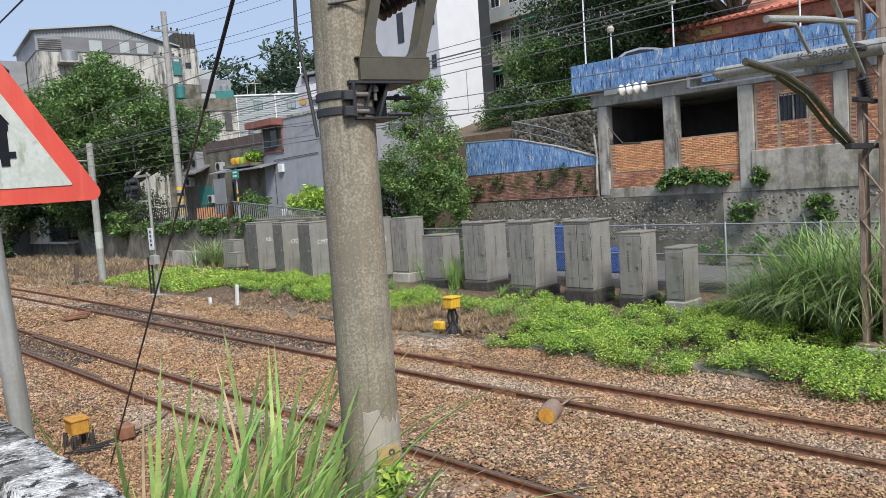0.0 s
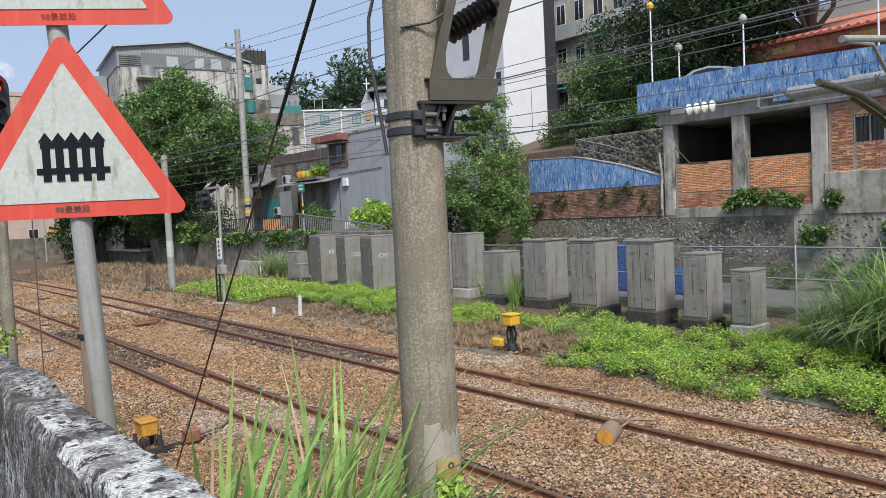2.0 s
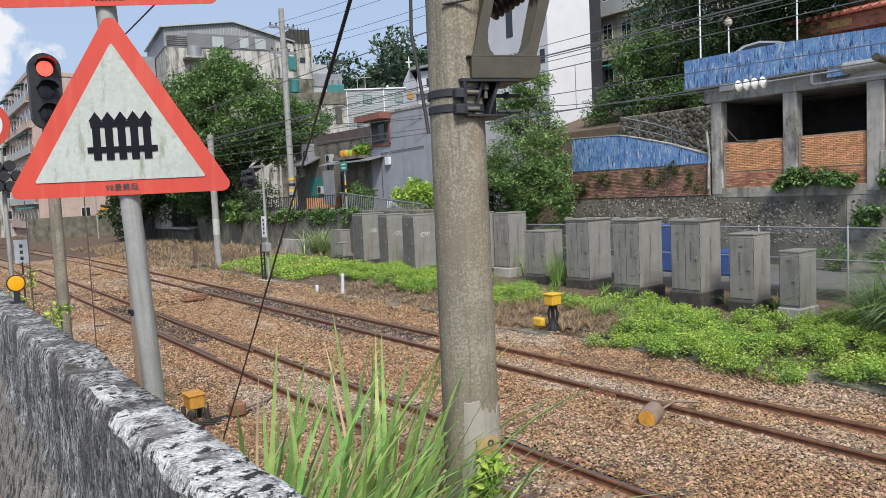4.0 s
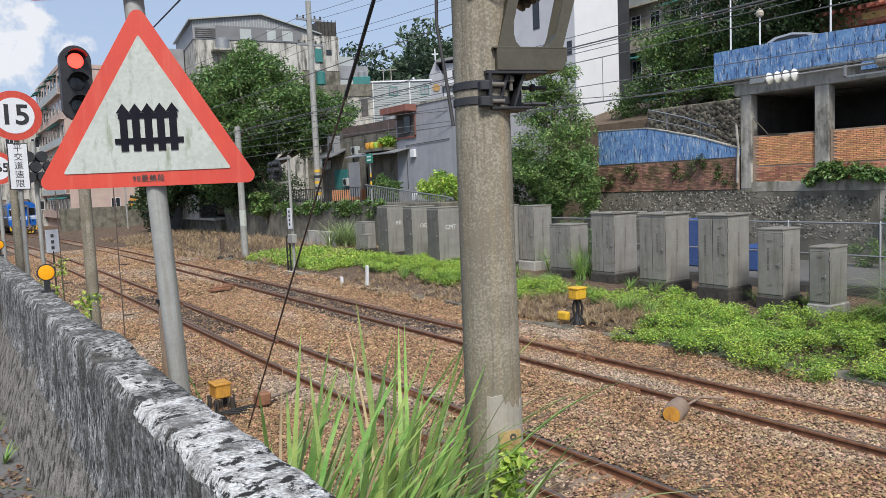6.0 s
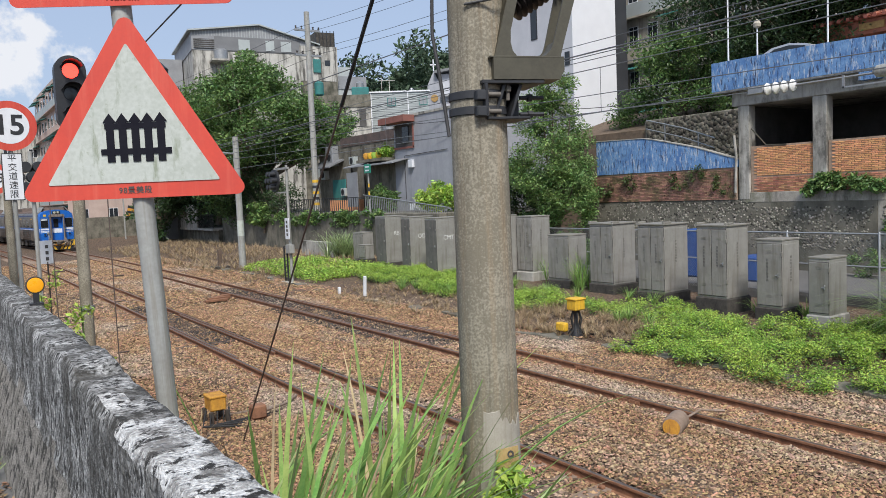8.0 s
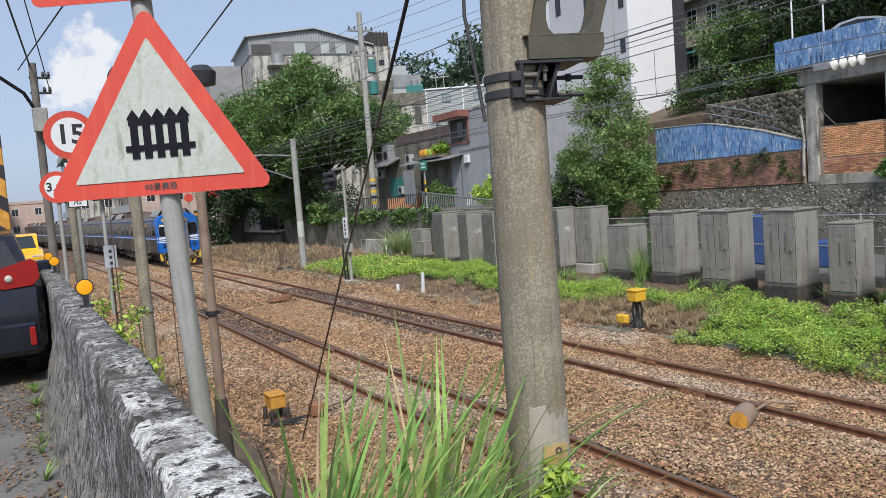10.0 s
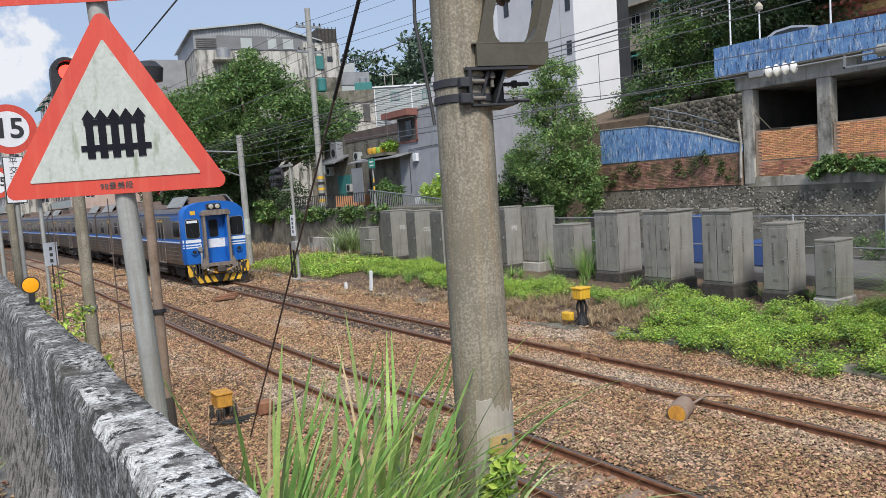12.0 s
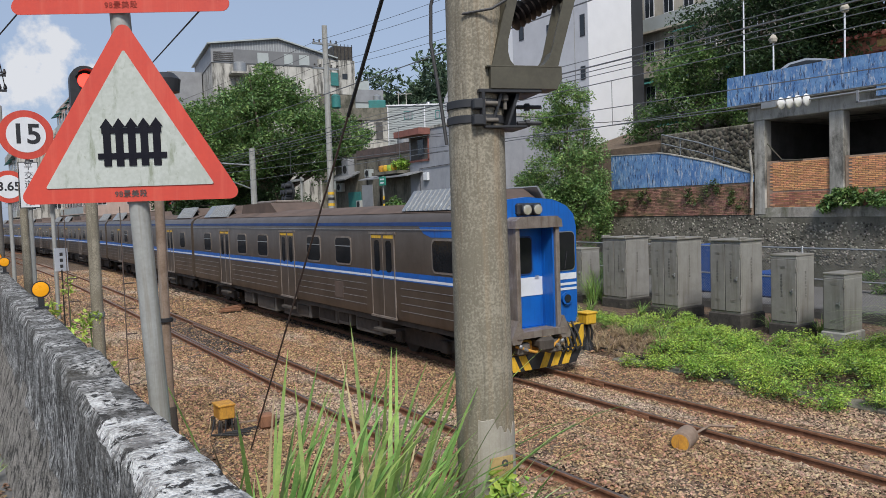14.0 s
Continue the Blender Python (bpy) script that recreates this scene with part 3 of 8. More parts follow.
def build_wall():
    """Whitewashed boundary wall with a crumbling top edge and a flared foot on the road side."""
    ys = [-12 + 0.4 * i for i in range(31)] + [0.4 + 0.05 * i for i in range(160)] + [8.4 + 0.2 * i for i in range(38)]
    vs = []
    for y in ys:
        t = 2.985 + 0.014 * noise.noise((0, y * 1.4, 3)) + (0.03 if 3.35 < y < 3.9 else 0) + (0.012 if y < 1.3 else 0)
        foot = 0.16 + 0.05 * noise.noise((0, y * 0.35, 11))
        foot *= 0.3 if y > 8.6 else 1.0
        prof = [(0.72 - foot, 1.7), (0.72 - foot, ROAD_Z + 0.06), (0.715 - 0.35 * foot, 2.36), (0.70, 2.52), (0.702, t - 0.04),
                (0.722, t - 0.004), (0.885, t), (0.91, t - 0.04), (0.93, -0.5)]
        steps = (1, 3, 2, 5, 1, 4, 1, 4)
        row = []
        for (a, b), n in zip(zip(prof[:-1], prof[1:]), steps):
            row += [(a[0] + (b[0] - a[0]) * i / n, a[1] + (b[1] - a[1]) * i / n) for i in range(n)]
        row.append(prof[-1])
        for x, z in row:
            rough = noise.noise((x * 7, y * 6, z * 7)) * 0.012 + noise.noise((x * 13, y * 10, z * 13)) * 0.006
            chip = max(0.0, noise.noise((3.1, y * 3.7, z * 5)) - 0.25) * 0.05 if z > 2.9 else 0.0
            vs.append((x + rough * (0.4 if z > t - 0.01 else 1.0), y, z + (rough * 0.8 - chip if z > 2.9 else 0)))
    k = len(vs) // len(ys)
    fs = [(j * k + i, j * k + i + 1, (j + 1) * k + i + 1, (j + 1) * k + i) for j in range(len(ys) - 1) for i in range(k - 1)]
    fs += [tuple(range(k)), tuple(range((len(ys) - 1) * k, len(ys) * k))]
    me = Geo().put(vs, fs).mesh("boundary_wall", M_WALL, 70)
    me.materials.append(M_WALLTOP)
    me.materials.append(M_WALLFOOT)
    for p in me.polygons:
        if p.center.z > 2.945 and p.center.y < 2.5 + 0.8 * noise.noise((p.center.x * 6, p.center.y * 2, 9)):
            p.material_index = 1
        elif p.center.x < 0.8 and p.center.z < 2.45 + 0.09 * noise.noise((0, p.center.y * 1.3, 5)):
            p.material_index = 2
    ob = new("boundary_wall", me)
    tagged(ob, "whitewashed concrete boundary wall streaked with black mould", "wall", kind="structure")


build_wall()


# ---- tracks ----
def track_x(y):
    """How far the tracks have bent to the left at y."""
    return -0.00055 * max(0.0, y - 38) ** 2 if y < 120 else -0.00055 * 82 ** 2 - 0.09 * (y - 120)


def rail_profile():
    return [(-0.065, -0.153), (0.065, -0.153), (0.065, -0.142), (0.012, -0.122), (0.009, -0.045), (0.033, -0.036), (0.033, -0.006), (0.026, 0.0), (-0.026, 0.0),
            (-0.033, -0.006), (-0.033, -0.036), (-0.009, -0.045), (-0.012, -0.122), (-0.065, -0.142)]


def rail_mesh(x_of, y0, y1, step):
    g = Geo()
    prof = rail_profile()
    n = max(2, int((y1 - y0) / step) + 1)
    vs, fs = [], []
    for j in range(n):
        y = y0 + (y1 - y0) * j / (n - 1)
        x = x_of(y)
        vs += [(x + a, y, b) for a, b in prof]
    k = len(prof)
    for j in range(n - 1):
        fs += [(j * k + i, (j + 1) * k + i, (j + 1) * k + (i + 1) % k, j * k + (i + 1) % k) for i in range(k)]
    fs += [tuple(range(k)), tuple(range((n - 1) * k, n * k))]
    g.put(vs, fs)
    me = g.mesh("rail", M_RAIL, 30)
    me.materials.append(M_RAILTOP)
    for p in me.polygons:
        if p.normal.z > 0.8 and p.center.z > -0.01:
            p.material_index = 1
    return me


def build_track(xc, label, timber):
    t = thing("railway_track", pose(xc, 0, 0), label, "railway track", "tracks")
    for s in (-1, 1):
        r = part("rail", rail_mesh(lambda y, s=s: s * 0.5665 + track_x(y), -25, 175, 4), None, t, "rusty steel rail with a worn head")
        fish = Geo()
        for dx in (-0.03, 0.03):
            fish.box(dx - 0.012, dx + 0.012, -0.28, 0.28, -0.115, -0.045, 0.004)
            for b in (-0.2, -0.07, 0.07, 0.2):
                fish.box(dx * 1.7 - 0.012, dx * 1.7 + 0.012, b - 0.016, b + 0.016, -0.095, -0.063)
        me = fish.mesh("fishplate", M_RAIL)
        for y in (11.2, 36.2, 61.2, -1.5) if s > 0 else (9.0, 34.0, 59.0):
            part("fishplate", me, None, t, m=pose(s * 0.5665 + track_x(y), y, 0))
    sm = Geo().box(-1.12, 1.12, -0.12, 0.12, -0.36, -0.125, 0.02).mesh("sleeper", M_SLEEPER)
    tm = Geo().box(-1.15, 1.15, -0.12, 0.12, -0.34, -0.108, 0.012).mesh("sleeper", M_TIMBER)
    cm = Geo().box(-0.035, 0.035, -0.04, 0.04, -0.13, -0.085, 0.012).mesh("rail_clip", M_RAIL)
    for i in range(150):
        y = -12 + 0.6 * i
        wood = timber[0] < y < timber[1]
        sl = part("sleeper", tm if wood else sm, None, t, m=pose(track_x(y), y, random.uniform(-0.012, 0.006), 0, 0, random.uniform(-0.8, 0.8)))
        if y < 24:
            for x in (-0.6515, -0.4815, 0.4815, 0.6515):
                part("rail_clip", cm, None, sl, m=pose(x, 0, 0))
    return t


near_track = build_track(6.53, "rusty near railway track in brown ballast", (20.0, 29.0))
far_track = build_track(10.74, "rusty far railway track in brown ballast", (15.3, 27.0))


def build_turnout():
    t = thing("turnout", pose(8.6, 50, 0), "rusty crossover turnout rails linking both tracks", "railway switch")
    for off in (-0.5665, 0.5665):
        def xo(y, off=off):
            u = min(1, max(0, (y - 18.0) / 22.0))
            return 2.14 + 0 - 4.2 * (u * u * (3 - 2 * u)) + off
        me = rail_mesh(lambda y: xo(y), 18.5, 40, 1.0)
        part("closure_rail", me, None, t, m=pose(0, 22, 0.001))
    for off in (-0.48, 0.48):
        part("point_blade", rail_mesh(lambda y, o=off: 2.14 + o + (0.03 if o < 0 else -0.03) * (y - 14.5) / 14, 15.5, 30, 2.0), None, t, m=pose(0, -50, -0.004))
    for off in (-0.46, 0.46):
        part("point_blade", rail_mesh(lambda y, o=off: -2.07 + o, 17.5, 26, 2.0), None, t, m=pose(0, -50, -0.004))


build_turnout()


def stones(name, n, x0, x1, y0, y1, size, seed, skip=(), zoff=0.0, mat=None):
    """Angular ballast stones strewn over a stretch of the bed."""
    r = rng(seed)
    x = r.uniform(x0, x1, n)
    y = r.uniform(y0, y1, n)
    keep = np.ones(n, bool)
    for a, b in skip:
        keep &= ~((x > a) & (x < b))
    on_tie = (np.abs(x - 6.53) < 1.1) & (np.abs((y + 12.3) % 0.6 - 0.3) < 0.10) & (y < 12)
    timber = (np.abs(x - 10.74) < 1.2) & (np.abs((y + 12.3) % 0.6 - 0.3) < 0.14) & (y > 15.5) & (y < 27)
    timber |= (np.abs(x - 6.53) < 1.2) & (np.abs((y + 12.3) % 0.6 - 0.3) < 0.14) & (y > 20) & (y < 29)
    keep &= ~(timber & (r.uniform(0, 1, n) < 0.25))
    keep &= ~(on_tie & (r.uniform(0, 1, n) < 0.75))
    x, y = x[keep], y[keep]
    n = len(x)
    z = np.array([ground_z(a, 0) for a in x]) + zoff + r.uniform(-0.014, 0.034, n)
    s = size * r.uniform(0.55, 1.25, n)
    base = np.array([(1, 0, -.2), (-.1, 1, .1), (-1, .1, -.1), (.1, -1, .15), (.2, .1, .8), (-.1, -.1, -.8)], float)
    v = base[None] * (1 + r.uniform(-0.38, 0.38, (n, 6, 3)))
    v *= s[:, None, None] * np.stack([r.uniform(.75, 1.25, n), r.uniform(.6, 1.1, n), r.uniform(.45, .95, n)], -1)[:, None]
    a = r.uniform(0, 6.283, n)
    c, q = np.cos(a), np.sin(a)
    tilt = r.uniform(-0.6, 0.6, n)
    ct, st = np.cos(tilt), np.sin(tilt)
    vx, vy, vz = v[..., 0], v[..., 1], v[..., 2]
    vy, vz = vy * ct[:, None] - vz * st[:, None], vy * st[:, None] + vz * ct[:, None]
    vx, vy = vx * c[:, None] - vy * q[:, None], vx * q[:, None] + vy * c[:, None]
    v = np.stack([vx + x[:, None], vy + y[:, None], vz + z[:, None]], -1).reshape(-1, 3)
    f0 = np.array([(0, 1, 4), (1, 2, 4), (2, 3, 4), (3, 0, 4)])
    f = (np.arange(n)[:, None, None] * 6 + f0[None]).reshape(-1, 3)
    ob = new(name, array_mesh(name, v, f, mat or M_STONE))
    tagged(ob, "black greasy ballast round the point blades" if mat else "brown and grey crushed stone ballast between the rails", "ballast", kind="stuff")


RAILS_AT = [6.53 - 0.5665, 6.53 + 0.5665, 10.74 - 0.5665, 10.74 + 0.5665]
GAPS = [(x - 0.09, x + 0.09) for x in RAILS_AT]
stones("ballast", 205000, 3.6, 13.3, 1.5, 13.5, 0.028, 3, GAPS)
stones("ballast", 140000, 3.3, 13.6, 13.5, 28, 0.034, 4, GAPS)
stones("ballast", 60000, 2.6, 14.0, 28, 62, 0.05, 5, GAPS)
stones("ballast", 5500, 10.0, 11.2, 15.5, 33, 0.033, 11, GAPS, 0.03, M_GREASE)
stones("ballast", 1500, 9.6, 10.3, 17, 25, 0.033, 12, GAPS, 0.03, M_GREASE)
stones("ballast", 2500, 5.95, 7.1, 20, 30, 0.034, 13, GAPS, 0.03, M_GREASE)
stones("ballast", 5000, 1.2, 4.0, 3, 24, 0.045, 6)
stones("ballast", 4000, 12.8, 17.5, 2, 30, 0.035, 8)

# ---- signs, posts and poles near the camera ----


def facing(x, y, z, turn):
    """A pose whose -y side faces the road user; turn: degrees about z."""
    return pose(x, y, z, 0, 0, turn)


def rounded_triangle(side, r, n=6):
    h = side * math.sqrt(3) / 2
    out = []
    for cx, cz, a0 in ((0, h - 2 * r, 30), (-side / 2 + r * math.sqrt(3), r, 150), (side / 2 - r * math.sqrt(3), r, 270)):
        for i in range(n + 1):
            a = radians(a0 + 120 * i / n)
            out.append((cx + r * math.cos(a), (cz + r * math.sin(a)) * 0.945))
    return out


def triangle_sign(parent, z0, side, picture):
    plate = part("sign_plate", Geo().prism(rounded_triangle(side, 0.036), -0.002, 0.002), M_RED, parent, "red triangular warning plate with a white field", m=pose(0, 0, z0), smooth=0)
    inner = side * 0.742
    up = side * 0.068
    part("white_field", Geo().prism(rounded_triangle(inner, 0.006), -0.006, -0.0025), M_SIGNWHITE, plate, "off-white field stained with moss", m=pose(0, 0, up), smooth=0)
    if picture:
        w, n = 0.262, 5
        g = Geo()
        for i in range(n):
            x = -w / 2 + 0.022 + (w - 0.044) * i / (n - 1)
            g.prism([(x - 0.0165, 0.0), (x + 0.0165, 0.0), (x + 0.0165, 0.172), (x + 0.0285, 0.172), (x, 0.212), (x - 0.0285, 0.172), (x - 0.0165, 0.172)], -0.0105, -0.0065)
        g.box(-w / 2 - 0.02, w / 2 + 0.02, -0.0107, -0.0065, 0.032, 0.058)
        g.box(-w / 2 + 0.0, w / 2 - 0.0, -0.0107, -0.0065, 0.145, 0.169)
        part("fence_symbol", g, M_SYMBOL, plate, "black picket fence symbol", m=pose(0.018, 0, up + 0.092), smooth=0)
    lettering("inscription", "98景美段", 0.034, M_INK if picture else M_FADED, plate, pose(0.0, -0.003, 0.034), spacing=1.1, bold=0.012)
    return plate


def build_sign():
    t = thing("warning_sign", facing(1.032, 3.525, 2.2, -30), "red and white triangular level crossing warning sign on a grey post", "road sign")
    part("post", Geo().lathe([(0.044, -2.35), (0.044, 2.75)], 24), M_POSTGREY, t, "grey painted steel pipe", m=pose(0.08, 0.055, 0, 0, -2.6, 0))
    part("band", Geo().lathe([(0.049, 0), (0.049, 0.05)], 24), M_POSTGREY, t, m=pose(-0.02, 0.055, 2.18, 0, -2.6, 0))
    triangle_sign(t, 1.50, 1.0, True)
    triangle_sign(t, 2.335, 1.0, False)


build_sign()


def build_pole():
    """Concrete catenary mast with its clamp, bracket and number plates."""
    t = thing("catenary_mast", pose(2.985, 3.575, -0.3), "round concrete catenary mast stained brown with a steel bracket", "mast")
    part("shaft", Geo().lathe([(0.184, 0), (0.181, 1.0), (0.172, 3.0), (0.162, 5.0), (0.15, 8.5)], 40), M_CONC, t)
    vs, fs = [], []
    for k in range(25):
        a = radians(-150 + 5.2 * k)
        top = 2.62 + 0.10 * noise.noise((k * 0.35, 2, 1)) + (0.06 if k < 9 else 0) - (0.4 if k > 21 or k < 2 else 0)
        rr = 0.1835
        vs += [(rr * math.cos(a), rr * math.sin(a), 0.2), ((rr - 0.004) * math.cos(a), (rr - 0.004) * math.sin(a), 1.6), ((rr - 0.0075) * math.cos(a), (rr - 0.0075) * math.sin(a), top), ((rr - 0.014) * math.cos(a), (rr - 0.014) * math.sin(a), top + 0.006)]
    for k in range(24):
        fs += [(4 * k + q, 4 * k + 4 + q, 4 * k + 5 + q, 4 * k + 1 + q) for q in range(3)]
    part("mortar_patch", Geo().put(vs, fs), M_PATCH, t, "pale mortar wash with a ragged edge")
    u = pose(0, 0, 0, 0, 0, -18) @ pose(-0.06, 0, -0.012)
    for z in (4.405, 4.495):
        part("clamp_band", Geo().lathe([(0.164, 0), (0.173, 0.004), (0.173, 0.046), (0.164, 0.05)], 40), M_DARKGREY, t, "dark painted steel band", m=pose(0, 0, z))
        part("band_ear", Geo().box(-0.02, 0.045, -0.215, -0.155, z - 0.004, z + 0.054, 0.006), M_DARKGREY, t, m=u)
    br = Geo()
    br.box(0.02, 0.40, -0.20, 0.10, 4.585, 4.606, 0.003)
    br.box(0.03, 0.05, -0.215, 0.05, 4.40, 4.585, 0.003)
    br.box(0.05, 0.30, -0.04, -0.02, 4.385, 4.585, 0.003)
    for x in (0.09, 0.19):
        br.prism([(x, 4.39), (x + 0.012, 4.39), (x + 0.085, 4.585), (x + 0.065, 4.585)], -0.17, -0.045)
    br.box(0.05, 0.31, -0.19, 0.06, 4.385, 4.40, 0.003)
    part("bracket", br, M_BLACK, t, "black steel bracket with gussets", m=u)
    for z in (4.43, 4.525):
        b = Geo().lathe([(0.013, 0), (0.013, 0.13)], 10, axis="x").lathe([(0.026, 0.005), (0.026, 0.03)], 6, axis="x").lathe([(0.024, 0.036), (0.024, 0.056)], 6, axis="x")
        part("bolt", b, M_TBOX, t, "dull galvanised clamp bolt", m=u @ pose(0.0, -0.188, z))
        part("bolt", Geo().lathe([(0.012, 0), (0.012, 0.15)], 8, axis="x").lathe([(0.024, 0.05), (0.024, 0.075)], 6, axis="x"), M_BLACK, t, m=u @ pose(0.28, -0.10, z - 0.01))
    part("bolt", Geo().lathe([(0.011, -0.09), (0.011, 0.0)], 8).lathe([(0.022, -0.04), (0.022, -0.012)], 6), M_TBOX, t, m=u @ pose(0.19, -0.15, 4.585))
    ch = Geo()
    ch.prism([(0.10, 4.618), (0.50, 4.618), (0.525, 4.66), (0.525, 4.728), (0.10, 4.728)], -0.205, -0.193)
    ch.box(0.07, 0.525, -0.205, -0.03, 4.728, 4.738, 0.002).box(0.10, 0.50, -0.205, -0.03, 4.607, 4.618)
    ch.prism([(0.09, 4.607), (0.10, 4.607), (0.10, 4.728), (0.09, 4.728)], -0.205, -0.03)
    part("channel", ch, M_OLIVE, t, "olive painted steel channel", m=u)
    for outline in ([(0.11, 4.738), (0.194, 5.046), (0.223, 5.156), (0.342, 5.6), (0.41, 5.6), (0.286, 5.156), (0.216, 4.89), (0.213, 4.82), (0.224, 4.775), (0.255, 4.738)],
                    [(0.385, 4.738), (0.43, 4.752), (0.462, 4.785), (0.48, 4.826), (0.571, 5.156), (0.71, 5.6), (0.785, 5.6), (0.645, 5.156), (0.545, 4.826), (0.52, 4.738)]):
        arm = Geo().prism(outline, -0.165, -0.155).prism([(x * 0.9 + 0.1 * outline[0][0], z) for x, z in outline], -0.06, -0.05)
        arm.prism([outline[0], outline[1], outline[2], outline[3], (outline[3][0] + 0.012, outline[3][1]), (outline[2][0] + 0.012, outline[2][1]), (outline[1][0] + 0.012, outline[1][1]), (outline[0][0] + 0.014, outline[0][1])], -0.156, -0.05)
        part("fork_arm", arm, M_OLIVE, t, "olive painted forked arm", m=u)
    ins = [(0.03, 0)]
    for i in range(9):
        ins += [(0.035, 0.04 * i + 0.012), (0.075, 0.04 * i + 0.02), (0.04, 0.04 * i + 0.034)]
    part("insulator", Geo().lathe(ins + [(0.03, 0.4)], 18), M_BRPORC, t, "brown ribbed insulator", m=u @ pose(0.26, -0.08, 5.02, 0, 58, 0))
    part("cable", Geo().tube([(-0.10, 0.02, 5.34), (-0.17, 0.10, 5.30), (-0.20, 0.145, 5.12), (-0.205, 0.15, 4.9), (-0.185, 0.13, 4.7), (-0.165, 0.115, 4.5), (-0.155, 0.09, 4.3)], 0.011, 8), M_WIRE, t, "black cable")
    part("cable_joint", Geo().tube([(-0.15, -0.1, 5.02), (-0.02, -0.21, 5.04), (0.08, -0.22, 5.1)], 0.008, 8), M_WIRE, t)
    a = radians(-97)
    for z, ch in ((2.345, "9"), (2.222, "8")):
        p = part("number_plate", Geo().prism([(-0.075, 0), (0.075, 0), (0.075, 0.118), (-0.075, 0.118)], -0.003, 0.003), M_PLATE, t, "weathered yellow number plate", m=pose(0.184 * math.cos(a), 0.184 * math.sin(a), z, 0, 0, -7), smooth=0)
        lettering("numeral", ch, 0.10, M_INK, p, pose(0.02, -0.0045, 0.06), bold=0.01)


build_pole()


def build_guy():
    t = thing("guy_wire", pose(4.15, 11.75, -0.25), "thin rusty stay wire anchored in the ballast", "stay wire")
    part("wire", Geo().tube([(0, 0, 0), (-0.62, -6.65, 6.35)], 0.012, 8), M_GUY, t)
    part("sleeve", Geo().tube([(-0.47, -5.05, 4.82), (-0.64, -6.86, 6.55)], 0.019, 8), M_BLACK, t, "black plastic sleeve")


build_guy()


# ---- relay cabinets ----
def cabinet(x, y0, y1, z0, z1, d, label, doors=2, plinth=M_DARKCONC, lip=True, ink=True, letters="", foot=0.42):
    w, h = y1 - y0, z1 - z0
    d, lap = d - 0.14, 0.04 if lip else 0.014
    t = thing("relay_cabinet", pose(x, y0, z0 - foot), label, "cabinet", "trackside cabinets")
    part("plinth", Geo().box(-0.06, d + 0.06, -0.05, w + 0.05, -0.15, foot, 0.03), plinth, t, "stained concrete plinth")
    body = part("body", Geo().box(0, d, 0, w, foot, foot + h - 0.05, 0.008), M_CAB, t)
    g = Geo().box(-lap, d + lap, -lap, w + lap, foot + h - 0.05, foot + h, 0.01)
    part("roof", g, M_CABTRIM, t, "flat overhanging cabinet roof")
    if lip:
        for y in (-0.03, w - 0.05):
            part("lifting_lug", Geo().box(-0.03, d * 0.3, y, y + 0.08, foot + h, foot + h + 0.055, 0.008), M_CABTRIM, t)
    n = doors
    for i in range(n):
        a, b = w * i / n + 0.012, w * (i + 1) / n - 0.012
        # door colour holds the shade of the track side, deeper on lettered cabinets
        dr = part("door", Geo().box(-0.022, 0.0, a, b, foot + 0.06, foot + h - 0.13, 0.006), M_CABSHADE if letters else M_CABDOOR, t)
        part("door_seam", Geo().box(-0.008, 0.001, a - 0.014, b + 0.014, foot + 0.046, foot + h - 0.116), M_INK, t, smooth=0)
        hy = a + 0.05 if (n == 2 and i == 1) or n == 1 else b - 0.05
        if i == 0 or n == 1:
            hy = a + 0.06
            part("handle", Geo().box(-0.06, -0.02, hy, hy + 0.03, foot + h * 0.45, foot + h * 0.45 + 0.10, 0.006).box(-0.05, -0.02, hy, hy + 0.09, foot + h * 0.45 + 0.03, foot + h * 0.45 + 0.055, 0.006), M_STEEL, dr, "steel door handle")
        for zz in (0.16, 0.80):
            v = Geo()
            for k in range(3):
                v.box(-0.030, -0.02, (a + b) / 2 - 0.07, (a + b) / 2 + 0.07, foot + h * zz + 0.025 * k, foot + h * zz + 0.025 * k + 0.012)
            part("louvre", v, M_CABTRIM, dr)
        if ink:
            bars = Geo()
            r = random.Random(int(y0 * 100) + i)
            for k in range(7):
                zz = foot + h * 0.68 - 0.085 * k
                yy = (a + b) / 2 + (0.0 if i else 0.05)
                for q in range(3):
                    bars.box(-0.0262, -0.0225, yy - 0.025 + r.uniform(-0.01, 0.01), yy + 0.025 + r.uniform(-0.01, 0.008), zz + 0.022 * q, zz + 0.022 * q + 0.009)
            tagged(part("inscription", bars, M_INK, dr, smooth=0), kind="stuff")
    for zz in (0.2, 0.75):
        part("hinge", Geo().box(-0.035, 0.02, -0.02, 0.012, foot + h * zz, foot + h * zz + 0.11, 0.006), M_CABTRIM, t)
    side = Geo().box(0.06, d - 0.06, -0.010, 0.0, foot + 0.07, foot + h - 0.14, 0.004)
    sp = part("side_panel", side, M_CAB, t)
    if letters:
        lettering("letters", letters, 0.27, M_CHALK, sp, pose(d * 0.5, -0.012, foot + h * 0.62))
    elif ink:
        bars = Geo()
        for k in range(8):
            zz = foot + h * 0.72 - 0.085 * k
            for q in range(3):
                bars.box(d * 0.45, d * 0.45 + 0.06, -0.0135, -0.0105, zz + 0.022 * q, zz + 0.022 * q + 0.009)
        tagged(part("inscription", bars, M_INK, sp, smooth=0), kind="stuff")
    return t


